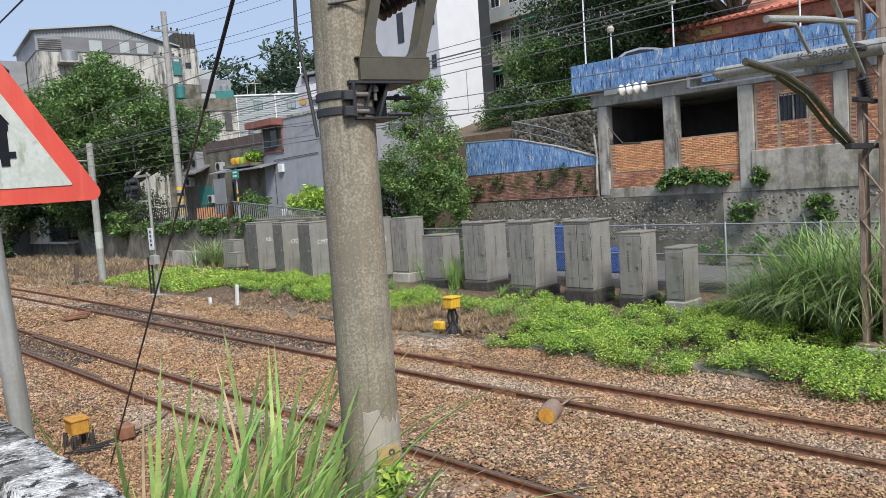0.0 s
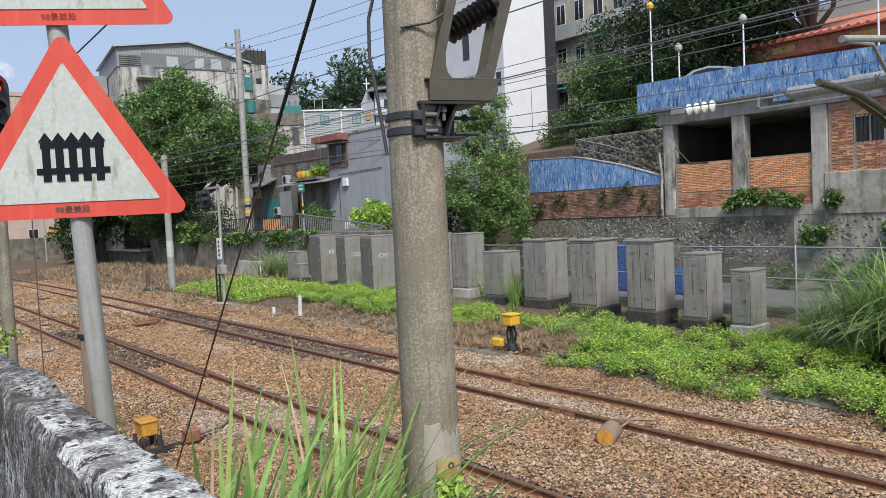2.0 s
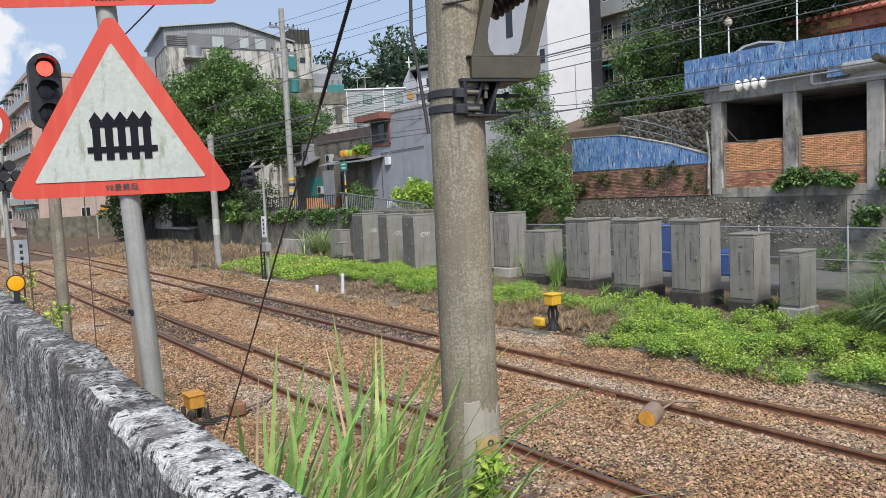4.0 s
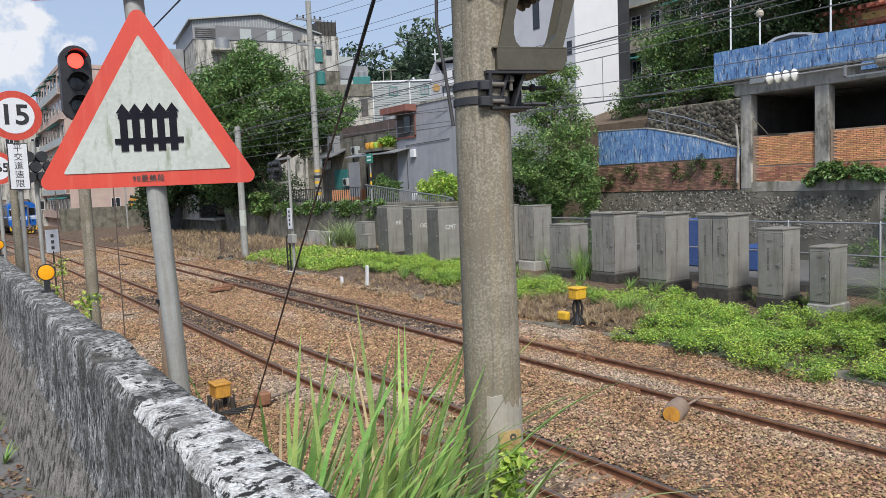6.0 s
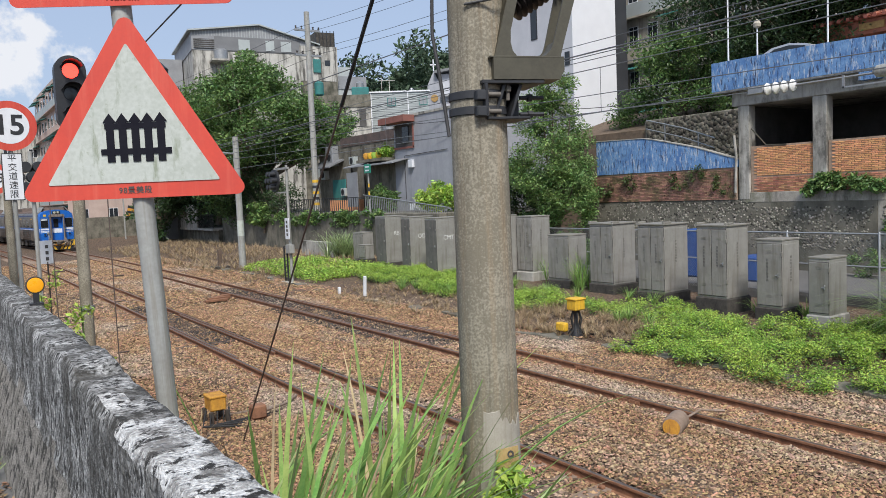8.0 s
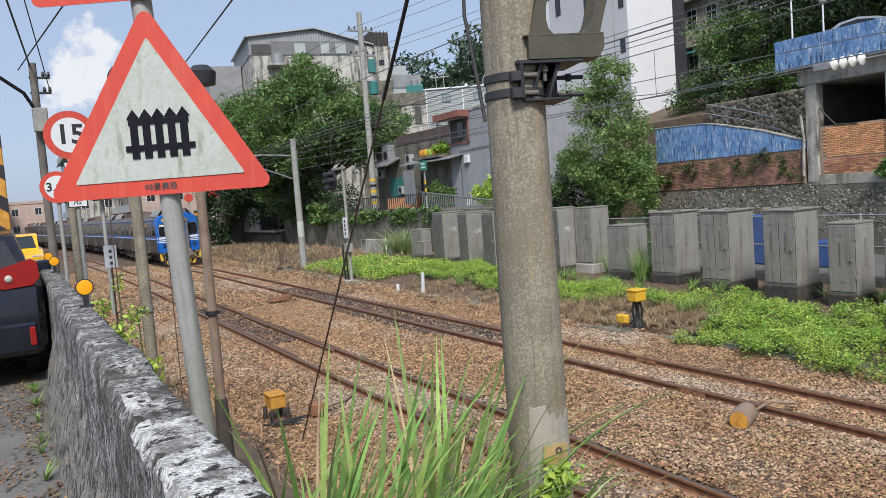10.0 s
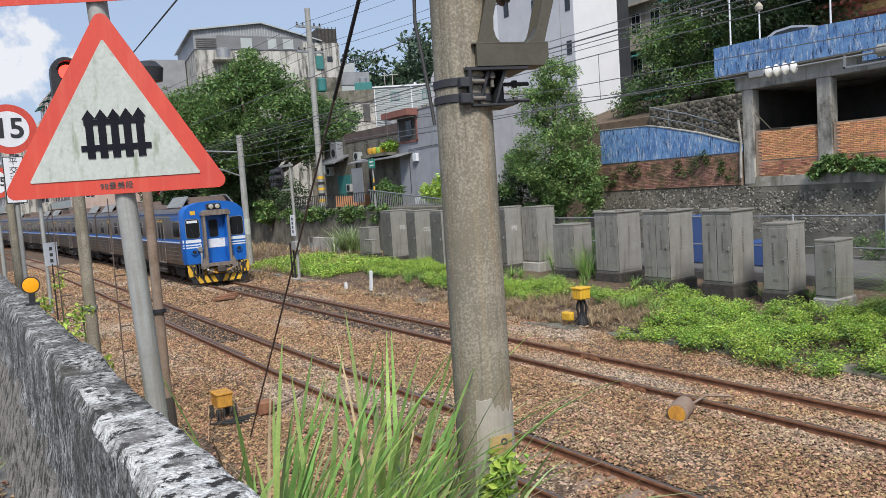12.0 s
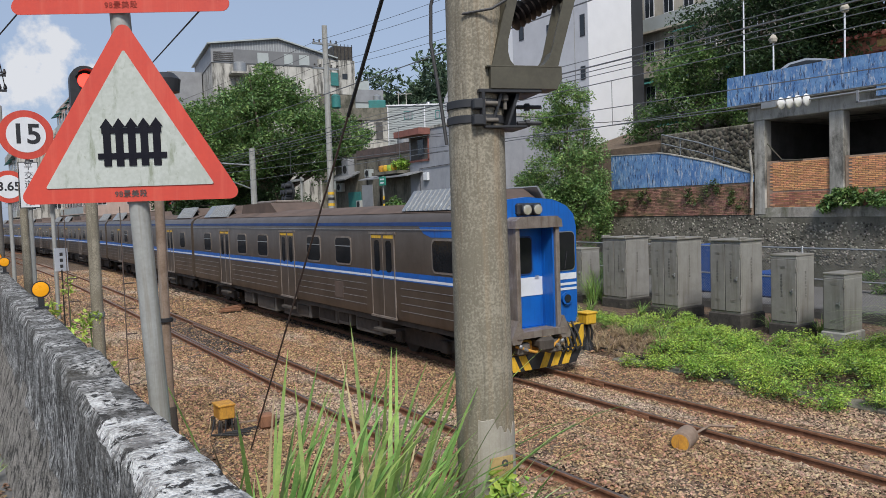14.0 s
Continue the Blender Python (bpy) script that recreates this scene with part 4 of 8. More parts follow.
GREY = "grey painted steel relay cabinet with "
cabinet(19.6, 22.3, 23.2, 0.5, 2.7, 1.09, GREY + "double doors on pale concrete", plinth=M_CONC2, lip=False)
cabinet(18.9, 19.54, 20.6, 0.42, 2.06, 1.02, "low " + GREY + "one broad door", doors=1, lip=False)
cabinet(18.8, 17.34, 18.38, 0.45, 2.5, 1.22, GREY + "two doors and dark lettering")
cabinet(18.1, 14.66, 15.65, 0.48, 2.54, 1.22, GREY + "two doors beside the wire fence")
cabinet(17.75, 12.3, 13.24, 0.56, 2.55, 1.09, GREY + "two doors and lifting lugs")
cabinet(17.7, 10.69, 11.38, 0.46, 2.21, 0.9, "narrow " + GREY + "a single door", doors=1, lip=False)
cabinet(17.4, 9.34, 9.83, 0.46, 1.84, 0.92, "small " + GREY + "a single door", doors=1, lip=False, ink=False, plinth=M_CONC2)
cabinet(18.8, 32.36, 33.35, 0.42, 2.74, 1.41, "weathered grey relay cabinet painted with the letters RB", doors=1, lip=False, ink=False, letters="RB")
cabinet(18.3, 29.25, 30, 0.34, 2.73, 1.41, "weathered grey relay cabinet painted with the letters OD", doors=1, lip=False, ink=False, letters="OD")
cabinet(18.2, 26.92, 27.8, 0.35, 2.7, 1.41, "weathered grey relay cabinet painted with the letters CMT", doors=1, lip=False, ink=False, letters="CMT")
cabinet(18.8, 23.27, 23.95, 0.45, 2.76, 1.02, "weathered grey relay cabinet painted with the letters PB", doors=1, lip=False, ink=False, letters="PB")
cabinet(19.2, 35.51, 36.6, 0.38, 1.85, 0.77, "small grey junction cabinet beside tall grass", doors=2, lip=False, ink=False)
cabinet(18.6, 34.16, 34.9, 0.55, 1.27, 0.64, "small pale grey junction box on short legs", doors=1, lip=False, ink=False, foot=0.5)

# ---- train ----
CAR_L, CAR_GAP = 21.4, 0.5
HALF, FLOOR, EAVE = 1.40, 0.98, 3.42


def car_section():
    """Cross-section of the body shell, right half upwards and over."""
    return [(1.36, 0.98), (1.40, 1.12), (1.40, 3.22), (1.36, 3.42), (1.22, 3.56), (0.9, 3.68), (0.4, 3.75)]


def body_shell(y0, y1):
    half = car_section()
    ring = half + [(-x, z) for x, z in reversed(half)]
    return Geo().prism(ring, y0, y1, "y")


def rounded_pane(y0, y1, z0, z1, r, d0, d1):
    """A flat pane in the y-z plane with rounded corners."""
    out = []
    for cy, cz, a0 in ((y1 - r, z1 - r, 0), (y0 + r, z1 - r, 90), (y0 + r, z0 + r, 180), (y1 - r, z0 + r, 270)):
        out += [(cy + r * math.cos(radians(a0 + 22.5 * k)), cz + r * math.sin(radians(a0 + 22.5 * k))) for k in range(5)]
    return Geo().prism(out, d0, d1, "x")


def build_car(front):
    t = thing("train_car", pose(10.74, 400, 0), "blue-fronted driving car of a grey stainless electric train" if front else "grey stainless passenger car with a blue and white stripe", "train car", "cars of the train")
    t.scale = (1.045, 1, 1)
    y0, y1 = (0.35, CAR_L) if front else (0.0, CAR_L)
    body = part("body", body_shell(y0, y1), M_TSTEEL, t, "brownish dusty stainless body")
    roof = Geo().prism([(1.24, 3.555), (0.9, 3.69), (0.4, 3.765), (-0.4, 3.765), (-0.9, 3.69), (-1.24, 3.555), (-1.0, 3.56), (1.0, 3.56)], y0 + 0.02, y1 - 0.02)
    part("roof", roof, M_TROOF, t, "brown grimy roof")
    for s in (-1, 1):
        side = s * HALF
        o = lambda a: side + s * a
        def slab(g, a, b, ya, yb, za, zb, bev=0.0):
            g.box(min(o(a), o(b)), max(o(a), o(b)), ya, yb, za, zb, bev)
            return g
        yb0 = 0.55 if front else 0.02
        part("blue_stripe", slab(Geo(), 0, 0.005, yb0, CAR_L - 0.02, 2.03, 2.15), M_TBLUE, t, "blue waist stripe", smooth=0)
        part("white_stripe", slab(Geo(), 0, 0.006, yb0, CAR_L - 0.02, 1.975, 2.03), M_TWHITE, t, "white waist stripe", smooth=0)
        part("lower_blue_stripe", slab(Geo(), 0, 0.005, yb0, CAR_L - 0.02, 1.945, 1.975), M_TBLUE, t, "thin blue stripe", smooth=0)
        part("eave_stripe", slab(Geo(), -0.02, 0.006, yb0, CAR_L - 0.02, 3.26, 3.34), M_TBLUEDIRTY, t, "blue eave stripe", smooth=0)
        ribs = Geo()
        doors_y = [3.87, 10.25, 16.86]
        for z in (1.22, 1.40, 1.58, 1.76):
            prev = yb0
            for d in doors_y + [CAR_L]:
                slab(ribs, 0, 0.010, prev + 0.1, d - 0.85 if d < CAR_L else CAR_L - 0.1, z, z + 0.010)
                prev = d + 0.85
        part("body_ribs", ribs, M_STEEL, t, "pale pressed ribs", smooth=0)
        slab_rain = slab(Geo(), 0, 0.02, yb0, CAR_L - 0.05, 3.16, 3.18)
        part("rain_gutter", slab_rain, M_STEEL, t, smooth=0)
        for d in doors_y:
            dr = part("door", slab(Geo(), -0.03, 0.004, d - 0.58, d + 0.58, 1.0, 3.05), M_TSTEEL, t, "double sliding door", smooth=0)
            fr = Geo()
            slab(fr, 0, 0.022, d - 0.61, d - 0.58, 1.0, 3.1)
            slab(fr, 0, 0.022, d + 0.58, d + 0.61, 1.0, 3.1)
            slab(fr, 0, 0.022, d - 0.68, d + 0.68, 3.05, 3.11)
            slab(fr, 0, 0.012, d - 0.012, d + 0.012, 1.0, 3.05)
            slab(fr, 0, 0.05, d - 0.64, d + 0.64, 0.97, 1.02)
            part("door_frame", fr, M_GANG, dr, smooth=0)
            for q in (-1, 1):
                part("door_window", rounded_pane(d + q * 0.30 - 0.14, d + q * 0.30 + 0.14, 2.12, 2.9, 0.10, o(0.001), o(0.008)), M_TGLASS, dr, "dark door window")
                part("door_notice", slab(Geo(), 0, 0.008, d + q * 0.31 - 0.25, d + q * 0.31 + 0.25, 2.95, 3.03), M_YELLOW, dr, "yellow notice above the window", smooth=0)
            part("step", slab(Geo(), -0.05, 0.10, d - 0.45, d + 0.45, 0.62, 0.70, 0.01), M_TUNDER, t)
        wins = [6.12, 8.13, 12.49, 14.73, 19.2] + ([0.98] if front else [1.5])
        for w in wins:
            hw = 0.46 if w > 2 else (0.55 if front else 0.4)
            wf = part("window_frame", rounded_pane(w - hw - 0.05, w + hw + 0.05, 2.2, 2.98, 0.15, o(0.0), o(0.014)), M_GANG, t, "rounded steel window frame")
            part("pane", rounded_pane(w - hw, w + hw, 2.25, 2.93, 0.12, o(0.001), o(0.020)), M_TGLASS, wf, "dark tinted pane")
            if w > 2:
                part("transom", slab(Geo(), 0.015, 0.026, w - hw, w + hw, 2.70, 2.725), M_STEEL, wf, smooth=0)
        part("side_panel", slab(Geo(), 0, 0.012, 6.2, 6.75, 1.28, 1.72, 0.004), M_TROOF, t, "brown service panel")
        if front:
            part("blue_flank", Geo().prism([(0.36, 2.25), (0.36, 3.24), (2.1, 3.24), (1.9, 3.08), (1.6, 3.0), (0.50, 3.0), (0.50, 2.25)], o(0.0), o(0.004), "x"), M_TBLUE, t, "blue painted cab flank", smooth=0)
    sole = Geo().box(-1.3, 1.3, y0 + 0.1, y1 - 0.1, 0.84, 0.985)
    part("underframe", sole, M_TUNDER, t, "grimy underframe")
    r = random.Random(5 if front else 9)
    y = 4.6
    while y < 15.2:
        ln = r.uniform(0.8, 1.9)
        for s in (-1, 1):
            x = s * r.uniform(0.95, 1.2)
            zb = r.uniform(0.24, 0.42)
            bx = part("equipment_box", Geo().box(min(x, x - s * 0.7), max(x, x - s * 0.7), y, y + ln, zb, 0.86, 0.03), M_TBOX, t, "dusty underfloor equipment box")
            part("box_lid", Geo().box(min(x, x + s * 0.02), max(x, x + s * 0.02), y + 0.12, y + ln - 0.12, zb + 0.1, 0.76, 0.006), M_TUNDER, bx)
        y += ln + r.uniform(0.15, 0.5)
    for by in (2.9, CAR_L - 2.9):
        bg = Geo()
        for s in (-1, 1):
            bg.prism([(by - 1.55, 0.38), (by - 0.6, 0.30), (by + 0.6, 0.30), (by + 1.55, 0.38), (by + 1.55, 0.58), (by + 0.5, 0.72), (by - 0.5, 0.72), (by - 1.55, 0.58)], s * 0.86 - 0.05, s * 0.86 + 0.05, "x")
            for q in (-1.05, 1.05):
                bg.box(s * 0.93 - 0.09, s * 0.93 + 0.09, by + q - 0.16, by + q + 0.16, 0.30, 0.60, 0.03)
        bg.box(-0.85, 0.85, by - 0.2, by + 0.2, 0.42, 0.7, 0.02)
        bo = part("bogie", bg, M_TUNDER, t, "grimy bogie frame")
        for q in (-1.05, 1.05):
            wg = Geo()
            for s in (-1, 1):
                wg.lathe([(0.10, s * 0.47), (0.40, s * 0.49), (0.46, s * 0.50), (0.43, s * 0.53), (0.425, s * 0.61), (0.38, s * 0.62), (0.10, s * 0.60)], 28, (0, by + q, 0.43), "x")
            wg.lathe([(0.08, -0.6), (0.08, 0.6)], 12, (0, by + q, 0.43), "x")
            part("wheelset", wg, M_TUNDER, bo, "steel wheelset")
        for k in range(5):
            part("coil_spring", Geo().lathe([(0.07, 0), (0.09, 0.03), (0.07, 0.06), (0.09, 0.09), (0.07, 0.12), (0.09, 0.15), (0.07, 0.18)], 10, (0.9 * (1 if k % 2 else -1), by - 0.3 + 0.15 * k, 0.68)), M_TUNDER, bo)
    for ya, yb, vent in ((0.45, 3.3, 1), (12.4, 16.4, 0), (16.9, 20.4, 1)):
        ac = part("air_conditioner", Geo().prism([(ya, 3.62), (yb, 3.62), (yb - 0.25, 4.04), (ya + 0.75, 4.04)], -0.85, 0.85, "x"), M_TROOF, t, "brown roof air conditioner")
        if not vent:
            part("fan_box", Geo().box(-0.5, 0.5, ya + 1.2, yb - 0.8, 4.04, 4.14, 0.03), M_GANG, ac, "faded brown fan housing")
            continue
        for s in (-1, 1):
            gr = Geo()
            gr.prism([(s * 1.22, 3.60), (s * 0.86, 4.08), (s * 0.82, 4.06), (s * 1.14, 3.58)], ya + 0.25, yb - 0.1, "y")
            for k in range(12):
                q = ya + 0.33 + 0.2 * k
                gr.prism([(s * 1.235, 3.62), (s * 0.875, 4.09), (s * 0.86, 4.07), (s * 1.21, 3.61)], q, q + 0.03, "y")
            part("vent_grille", gr, M_STEEL, ac, "pale ribbed vent panel", smooth=0)
    gang = Geo().box(-0.55, 0.55, CAR_L, CAR_L + CAR_GAP, 0.95, 3.2)
    part("gangway", gang, M_RUBBER, t, "black gangway bellows", smooth=0)
    if front:
        train_front(t)
    return t


def rounded_front(x0, x1, z0, z1, r, d0, d1):
    """A flat pane in the x-z plane with rounded corners."""
    out = []
    for cx, cz, a0 in ((x1 - r, z1 - r, 0), (x0 + r, z1 - r, 90), (x0 + r, z0 + r, 180), (x1 - r, z0 + r, 270)):
        out += [(cx + r * math.cos(radians(a0 + 22.5 * k)), cz + r * math.sin(radians(a0 + 22.5 * k))) for k in range(5)]
    return Geo().prism(out, d0, d1, "y")


def train_front(t):
    """Blue cab end with a recessed gangway door, lamps, stripes and the striped pilot."""
    half = [(1.30, 1.0), (1.36, 1.2), (1.37, 3.15), (1.30, 3.42), (1.08, 3.62), (0.7, 3.76), (0.0, 3.82)]
    ring = [(x, z) for x, z in half] + [(-x, z) for x, z in reversed(half[:-1])]
    back = [(1.36, 0.98), (1.405, 1.2), (1.405, 3.22), (1.37, 3.43), (1.2, 3.60), (0.8, 3.74), (0.0, 3.80)]
    bring = back + [(-x, z) for x, z in reversed(back[:-1])]
    n = len(ring)
    vs = [(x * 0.965, 0.0, z) for x, z in ring] + [(x, 0.16, z) for x, z in ring] + [(x, 0.42, z) for x, z in bring]
    fs = []
    for a in (0, 1):
        fs += [(a * n + i, a * n + (i + 1) % n, (a + 1) * n + (i + 1) % n, (a + 1) * n + i) for i in range(n)]
    fs.append(tuple(range(2 * n, 3 * n)))
    g = Geo().put(vs, fs)
    fx, fz = [x * 0.965 for x, z in ring], [z for x, z in ring]
    for s in (-1, 1):
        pts = [(x * 0.965, z) for x, z in half[:-1]] + [(0.42, 3.78)]
        poly = [(s * 0.42, 1.0)] + [(s * x, z) for x, z in pts]
        g.put([(x, 0.0, z) for x, z in poly], [tuple(range(len(poly)))])
    g.put([(-0.42, 0, 3.2), (0.42, 0, 3.2), (0.42, 0, 3.78), (0, 0, 3.82), (-0.42, 0, 3.78)], [(0, 1, 2, 3, 4)])
    for s in (-1, 1):
        g.put([(s * 0.42, 0, 1.0), (s * 0.42, 0, 3.2), (s * 0.42, 0.35, 3.2), (s * 0.42, 0.35, 1.0)], [(0, 1, 2, 3)])
    cab = part("cab_front", g, M_TBLUE, t, "blue painted cab end")
    surround = Geo()
    for s in (-1, 1):
        surround.box(min(s * 0.47, s * 0.575), max(s * 0.47, s * 0.575), -0.34, 0.02, 0.98, 3.2, 0.02)
    surround.prism([(-0.62, 3.16), (0.62, 3.16), (0.60, 3.32), (0.48, 3.40), (-0.48, 3.40), (-0.60, 3.32)], -0.38, 0.02)
    surround.prism([(-0.64, 0.86), (0.64, 0.86), (0.60, 1.0), (-0.60, 1.0)], -0.40, 0.02)
    for s in (-1, 1):
        surround.prism([(s * 0.60, 1.25), (s * 0.78, 0.86), (s * 0.76, 0.76), (s * 0.55, 0.76), (s * 0.47, 0.88), (s * 0.47, 1.0)], -0.38, -0.02)
    lining = Geo()
    for s in (-1, 1):
        lining.box(min(s * 0.425, s * 0.468), max(s * 0.425, s * 0.468), -0.26, 0.10, 1.0, 3.16)
    part("recess_lining", lining, M_TBLUE, t, "bright blue recess lining", smooth=0)
    part("gangway_frame", surround, M_GANG, t, "worn grey steel gangway frame")
    dr = part("gangway_door", Geo().box(-0.44, 0.44, 0.10, 0.15, 1.0, 3.16, 0.01), M_TBLUE, t, "blue gangway door")
    part("window_rim", rounded_front(-0.25, 0.17, 2.14, 2.98, 0.10, 0.088, 0.099), M_TBLUEDIRTY, dr, "dark blue window rim")
    part("door_window", rounded_front(-0.22, 0.14, 2.17, 2.95, 0.09, 0.082, 0.0875), M_TGLASS, dr, "dark rounded window")
    part("door_band", Geo().box(-0.44, 0.44, 0.09, 0.105, 1.68, 2.08), M_TWHITE, dr, "white band", smooth=0)
    part("door_handle", Geo().tube([(0.3, 0.09, 2.1), (0.3, 0.05, 2.1), (0.2, 0.05, 2.1)], 0.012, 8), M_STEEL, dr)
    for s in (-1, 1):
        wf = part("windscreen_frame", rounded_front(min(s * 0.66, s * 1.27), max(s * 0.66, s * 1.27), 2.16, 3.04, 0.12, -0.012, 0.02), M_STEEL, t, "thin steel windscreen frame")
        part("windscreen", rounded_front(min(s * 0.68, s * 1.25), max(s * 0.68, s * 1.25), 2.18, 3.02, 0.11, -0.022, -0.0125), M_TGLASS, wf, "dark windscreen")
        part("wiper", Geo().tube([(s * 0.95, -0.035, 2.2), (s * 1.02, -0.035, 2.6)], 0.008, 6), M_BLACK, wf)
        for z, h in ((1.97, 0.14), (1.84, 0.055), (1.73, 0.055)):
            part("white_band", Geo().box(min(s * 0.64, s * 1.30), max(s * 0.64, s * 1.30), -0.006, 0.004, z, z + h), M_TWHITE, t, "white stripe", smooth=0)
            part("white_band", Geo().box(min(s * 1.31, s * 1.378), max(s * 1.31, s * 1.378), 0.10, 0.5, z, z + h), M_TWHITE, t, "white stripe", smooth=0)
        lamp = part("marker_lamp", Geo().lathe([(0.14, -0.05), (0.14, 0.0), (0.10, 0.01)], 24, (s * 0.98, -0.02, 1.55), "y"), M_TBLUE, t, "round marker lamp")
        part("lens", Geo().lathe([(0.09, -0.065), (0.09, -0.045)], 20, (s * 0.98, -0.02, 1.55), "y"), M_DGLASS, lamp)
        hl = part("headlamp", Geo().lathe([(0.11, -0.16), (0.12, -0.15), (0.12, 0.05)], 24, (s * 0.14, -0.02, 3.55), "y"), M_BLACK, t, "twin headlamp")
        part("lens", Geo().lathe([(0.06, -0.18), (0.104, -0.17), (0.106, -0.155)], 20, (s * 0.14, -0.02, 3.55), "y"), M_HEADLAMP, hl, "bright headlamp lens")
        for k in range(4):
            x = s * (0.72 + 0.13 * k)
            part("hose", Geo().tube([(x, -0.02, 1.02), (x + s * 0.02, -0.2, 0.75), (x + s * 0.05, -0.26, 0.52), (x, -0.2, 0.4), (x - s * 0.08, -0.05, 0.52)], 0.025, 8), M_RUBBER, t, "black hose")
        part("grab_rail", Geo().tube([(s * 0.66, -0.02, 1.1), (s * 0.66, -0.07, 1.15), (s * 0.66, -0.07, 1.75), (s * 0.66, -0.02, 1.8)], 0.014, 8), M_STEEL, t)
    part("headlamp_box", Geo().box(-0.32, 0.32, -0.10, 0.10, 3.43, 3.69, 0.04), M_BLACK, t, "black headlamp housing")
    part("destination_sign", Geo().box(-1.2, -0.75, -0.026, -0.008, 2.86, 2.97), M_TWHITE, t, smooth=0)
    part("coupler", Geo().box(-0.13, 0.13, -0.5, 0.1, 0.62, 0.82, 0.05).box(-0.19, 0.19, -0.58, -0.42, 0.56, 0.86, 0.06), M_TUNDER, t, "grimy knuckle coupler")
    part("jumper_box", Geo().box(-0.55, -0.25, -0.3, 0.0, 0.5, 0.75, 0.03).box(0.25, 0.6, -0.3, 0.0, 0.45, 0.75, 0.03), M_TBOX, t)
    pil = part("pilot", Geo().prism([(-1.12, 0.12), (1.12, 0.12), (1.34, 0.50), (1.36, 0.95), (1.18, 0.95), (0.98, 0.46), (-0.98, 0.46), (-1.18, 0.95), (-1.36, 0.95), (-1.34, 0.50)], -0.14, -0.08), M_BLACK, t, "black pilot with yellow hazard stripes", smooth=0)
    for s in (-1, 1):
        for k in range(4):
            x = s * (0.10 + 0.30 * k)
            part("hazard_stripe", Geo().prism([(x, 0.125), (x + s * 0.19, 0.125), (x + s * 0.35, 0.455), (x + s * 0.16, 0.455)] if k < 3 else [(s * 1.06, 0.47), (s * 1.30, 0.45), (s * 1.35, 0.66), (s * 1.35, 0.94), (s * 1.28, 0.94)], -0.146, -0.141), M_YELLOW, pil, "yellow hazard stripe", smooth=0)
    part("rusty_gear", Geo().box(-0.5, -0.1, -0.2, -0.05, 0.5, 0.78, 0.04).box(0.05, 0.5, -0.22, -0.05, 0.55, 0.74, 0.04).tube([(-0.6, -0.25, 0.7), (-0.2, -0.4, 0.55), (0.3, -0.35, 0.6), (0.6, -0.25, 0.75)], 0.03, 8), M_RUSTYEL, t, "rusty orange coupling gear")
    part("number_patch", Geo().box(-1.02, -0.80, -0.008, 0.004, 3.22, 3.40), M_YELLOW, t, "small yellow notice", smooth=0)
    part("hose_reel", Geo().tube([(-0.72, -0.04, 1.5), (-0.70, -0.10, 1.3), (-0.74, -0.12, 1.0), (-0.70, -0.14, 0.6)], 0.03, 8).lathe([(0.10, -0.12), (0.12, -0.08), (0.12, 0.0)], 16, (-0.74, -0.02, 1.66), "y"), M_STEEL, t, "pale jumper cable and lamp")
    part("guard_plate", Geo().box(-0.72, 0.72, -0.06, -0.03, 0.46, 0.70, 0.01), M_RUSTYEL, t, "rusty yellow guard plate")
    for s in (-1, 1):
        part("air_cock", Geo().lathe([(0.03, -0.42), (0.045, -0.36), (0.03, -0.2)], 10, (s * 0.42, 0, 0.62), "y").lathe([(0.02, -0.4), (0.05, -0.38), (0.02, -0.34)], 10, (s * 0.55, 0, 0.7), "y"), M_STEEL, t, "pale air cock")
    part("jumper_pipe", Geo().tube([(-0.72, -0.03, 1.92), (-0.68, -0.06, 1.86), (-0.68, -0.06, 1.55), (-0.70, -0.07, 1.1)], 0.022, 8), M_TWHITE, t, "white painted jumper pipe")
    for s in (-1, 1):
        part("corner_plate", Geo().prism([(s * 1.36, 0.98), (s * 1.30, 0.5), (s * 0.98, 0.48), (s * 1.0, 0.95)], -0.04, -0.02), M_YELLOW, t, "yellow corner plate", smooth=0)
        part("corner_stripe", Geo().prism([(s * 1.34, 0.80), (s * 1.31, 0.58), (s * 1.0, 0.72), (s * 1.0, 0.92)], -0.046, -0.041), M_BLACK, t, "black stripe", smooth=0)


lead_car = build_car(True)
plain_car = build_car(False)
CARS = [lead_car, plain_car] + [copy_thing(plain_car, pose(10.74, 400, 0)) for _ in range(6)]
TRAIN = [(0.0, 163.5), (3.5, 126.1), (6.5, 93.6), (7.5, 83.0), (9.3, 63.5), (11.0, 45.0), (12.5, 28.7), (13.0, 23.0), (13.5, 17.6), (14.0, 12.45)]


def motions():
    for i, car in enumerate(CARS):
        rows = []
        for t, y in TRAIN:
            a = y + i * (CAR_L + CAR_GAP)
            x0, x1 = track_x(a + 3), track_x(a + 17)
            rows.append((t, pose(10.66 + (x0 - x1) * 3 / 14 + x0, a, 0, 0, 0, math.degrees(math.atan2(x0 - x1, 14)))))
        walk(car, rows)

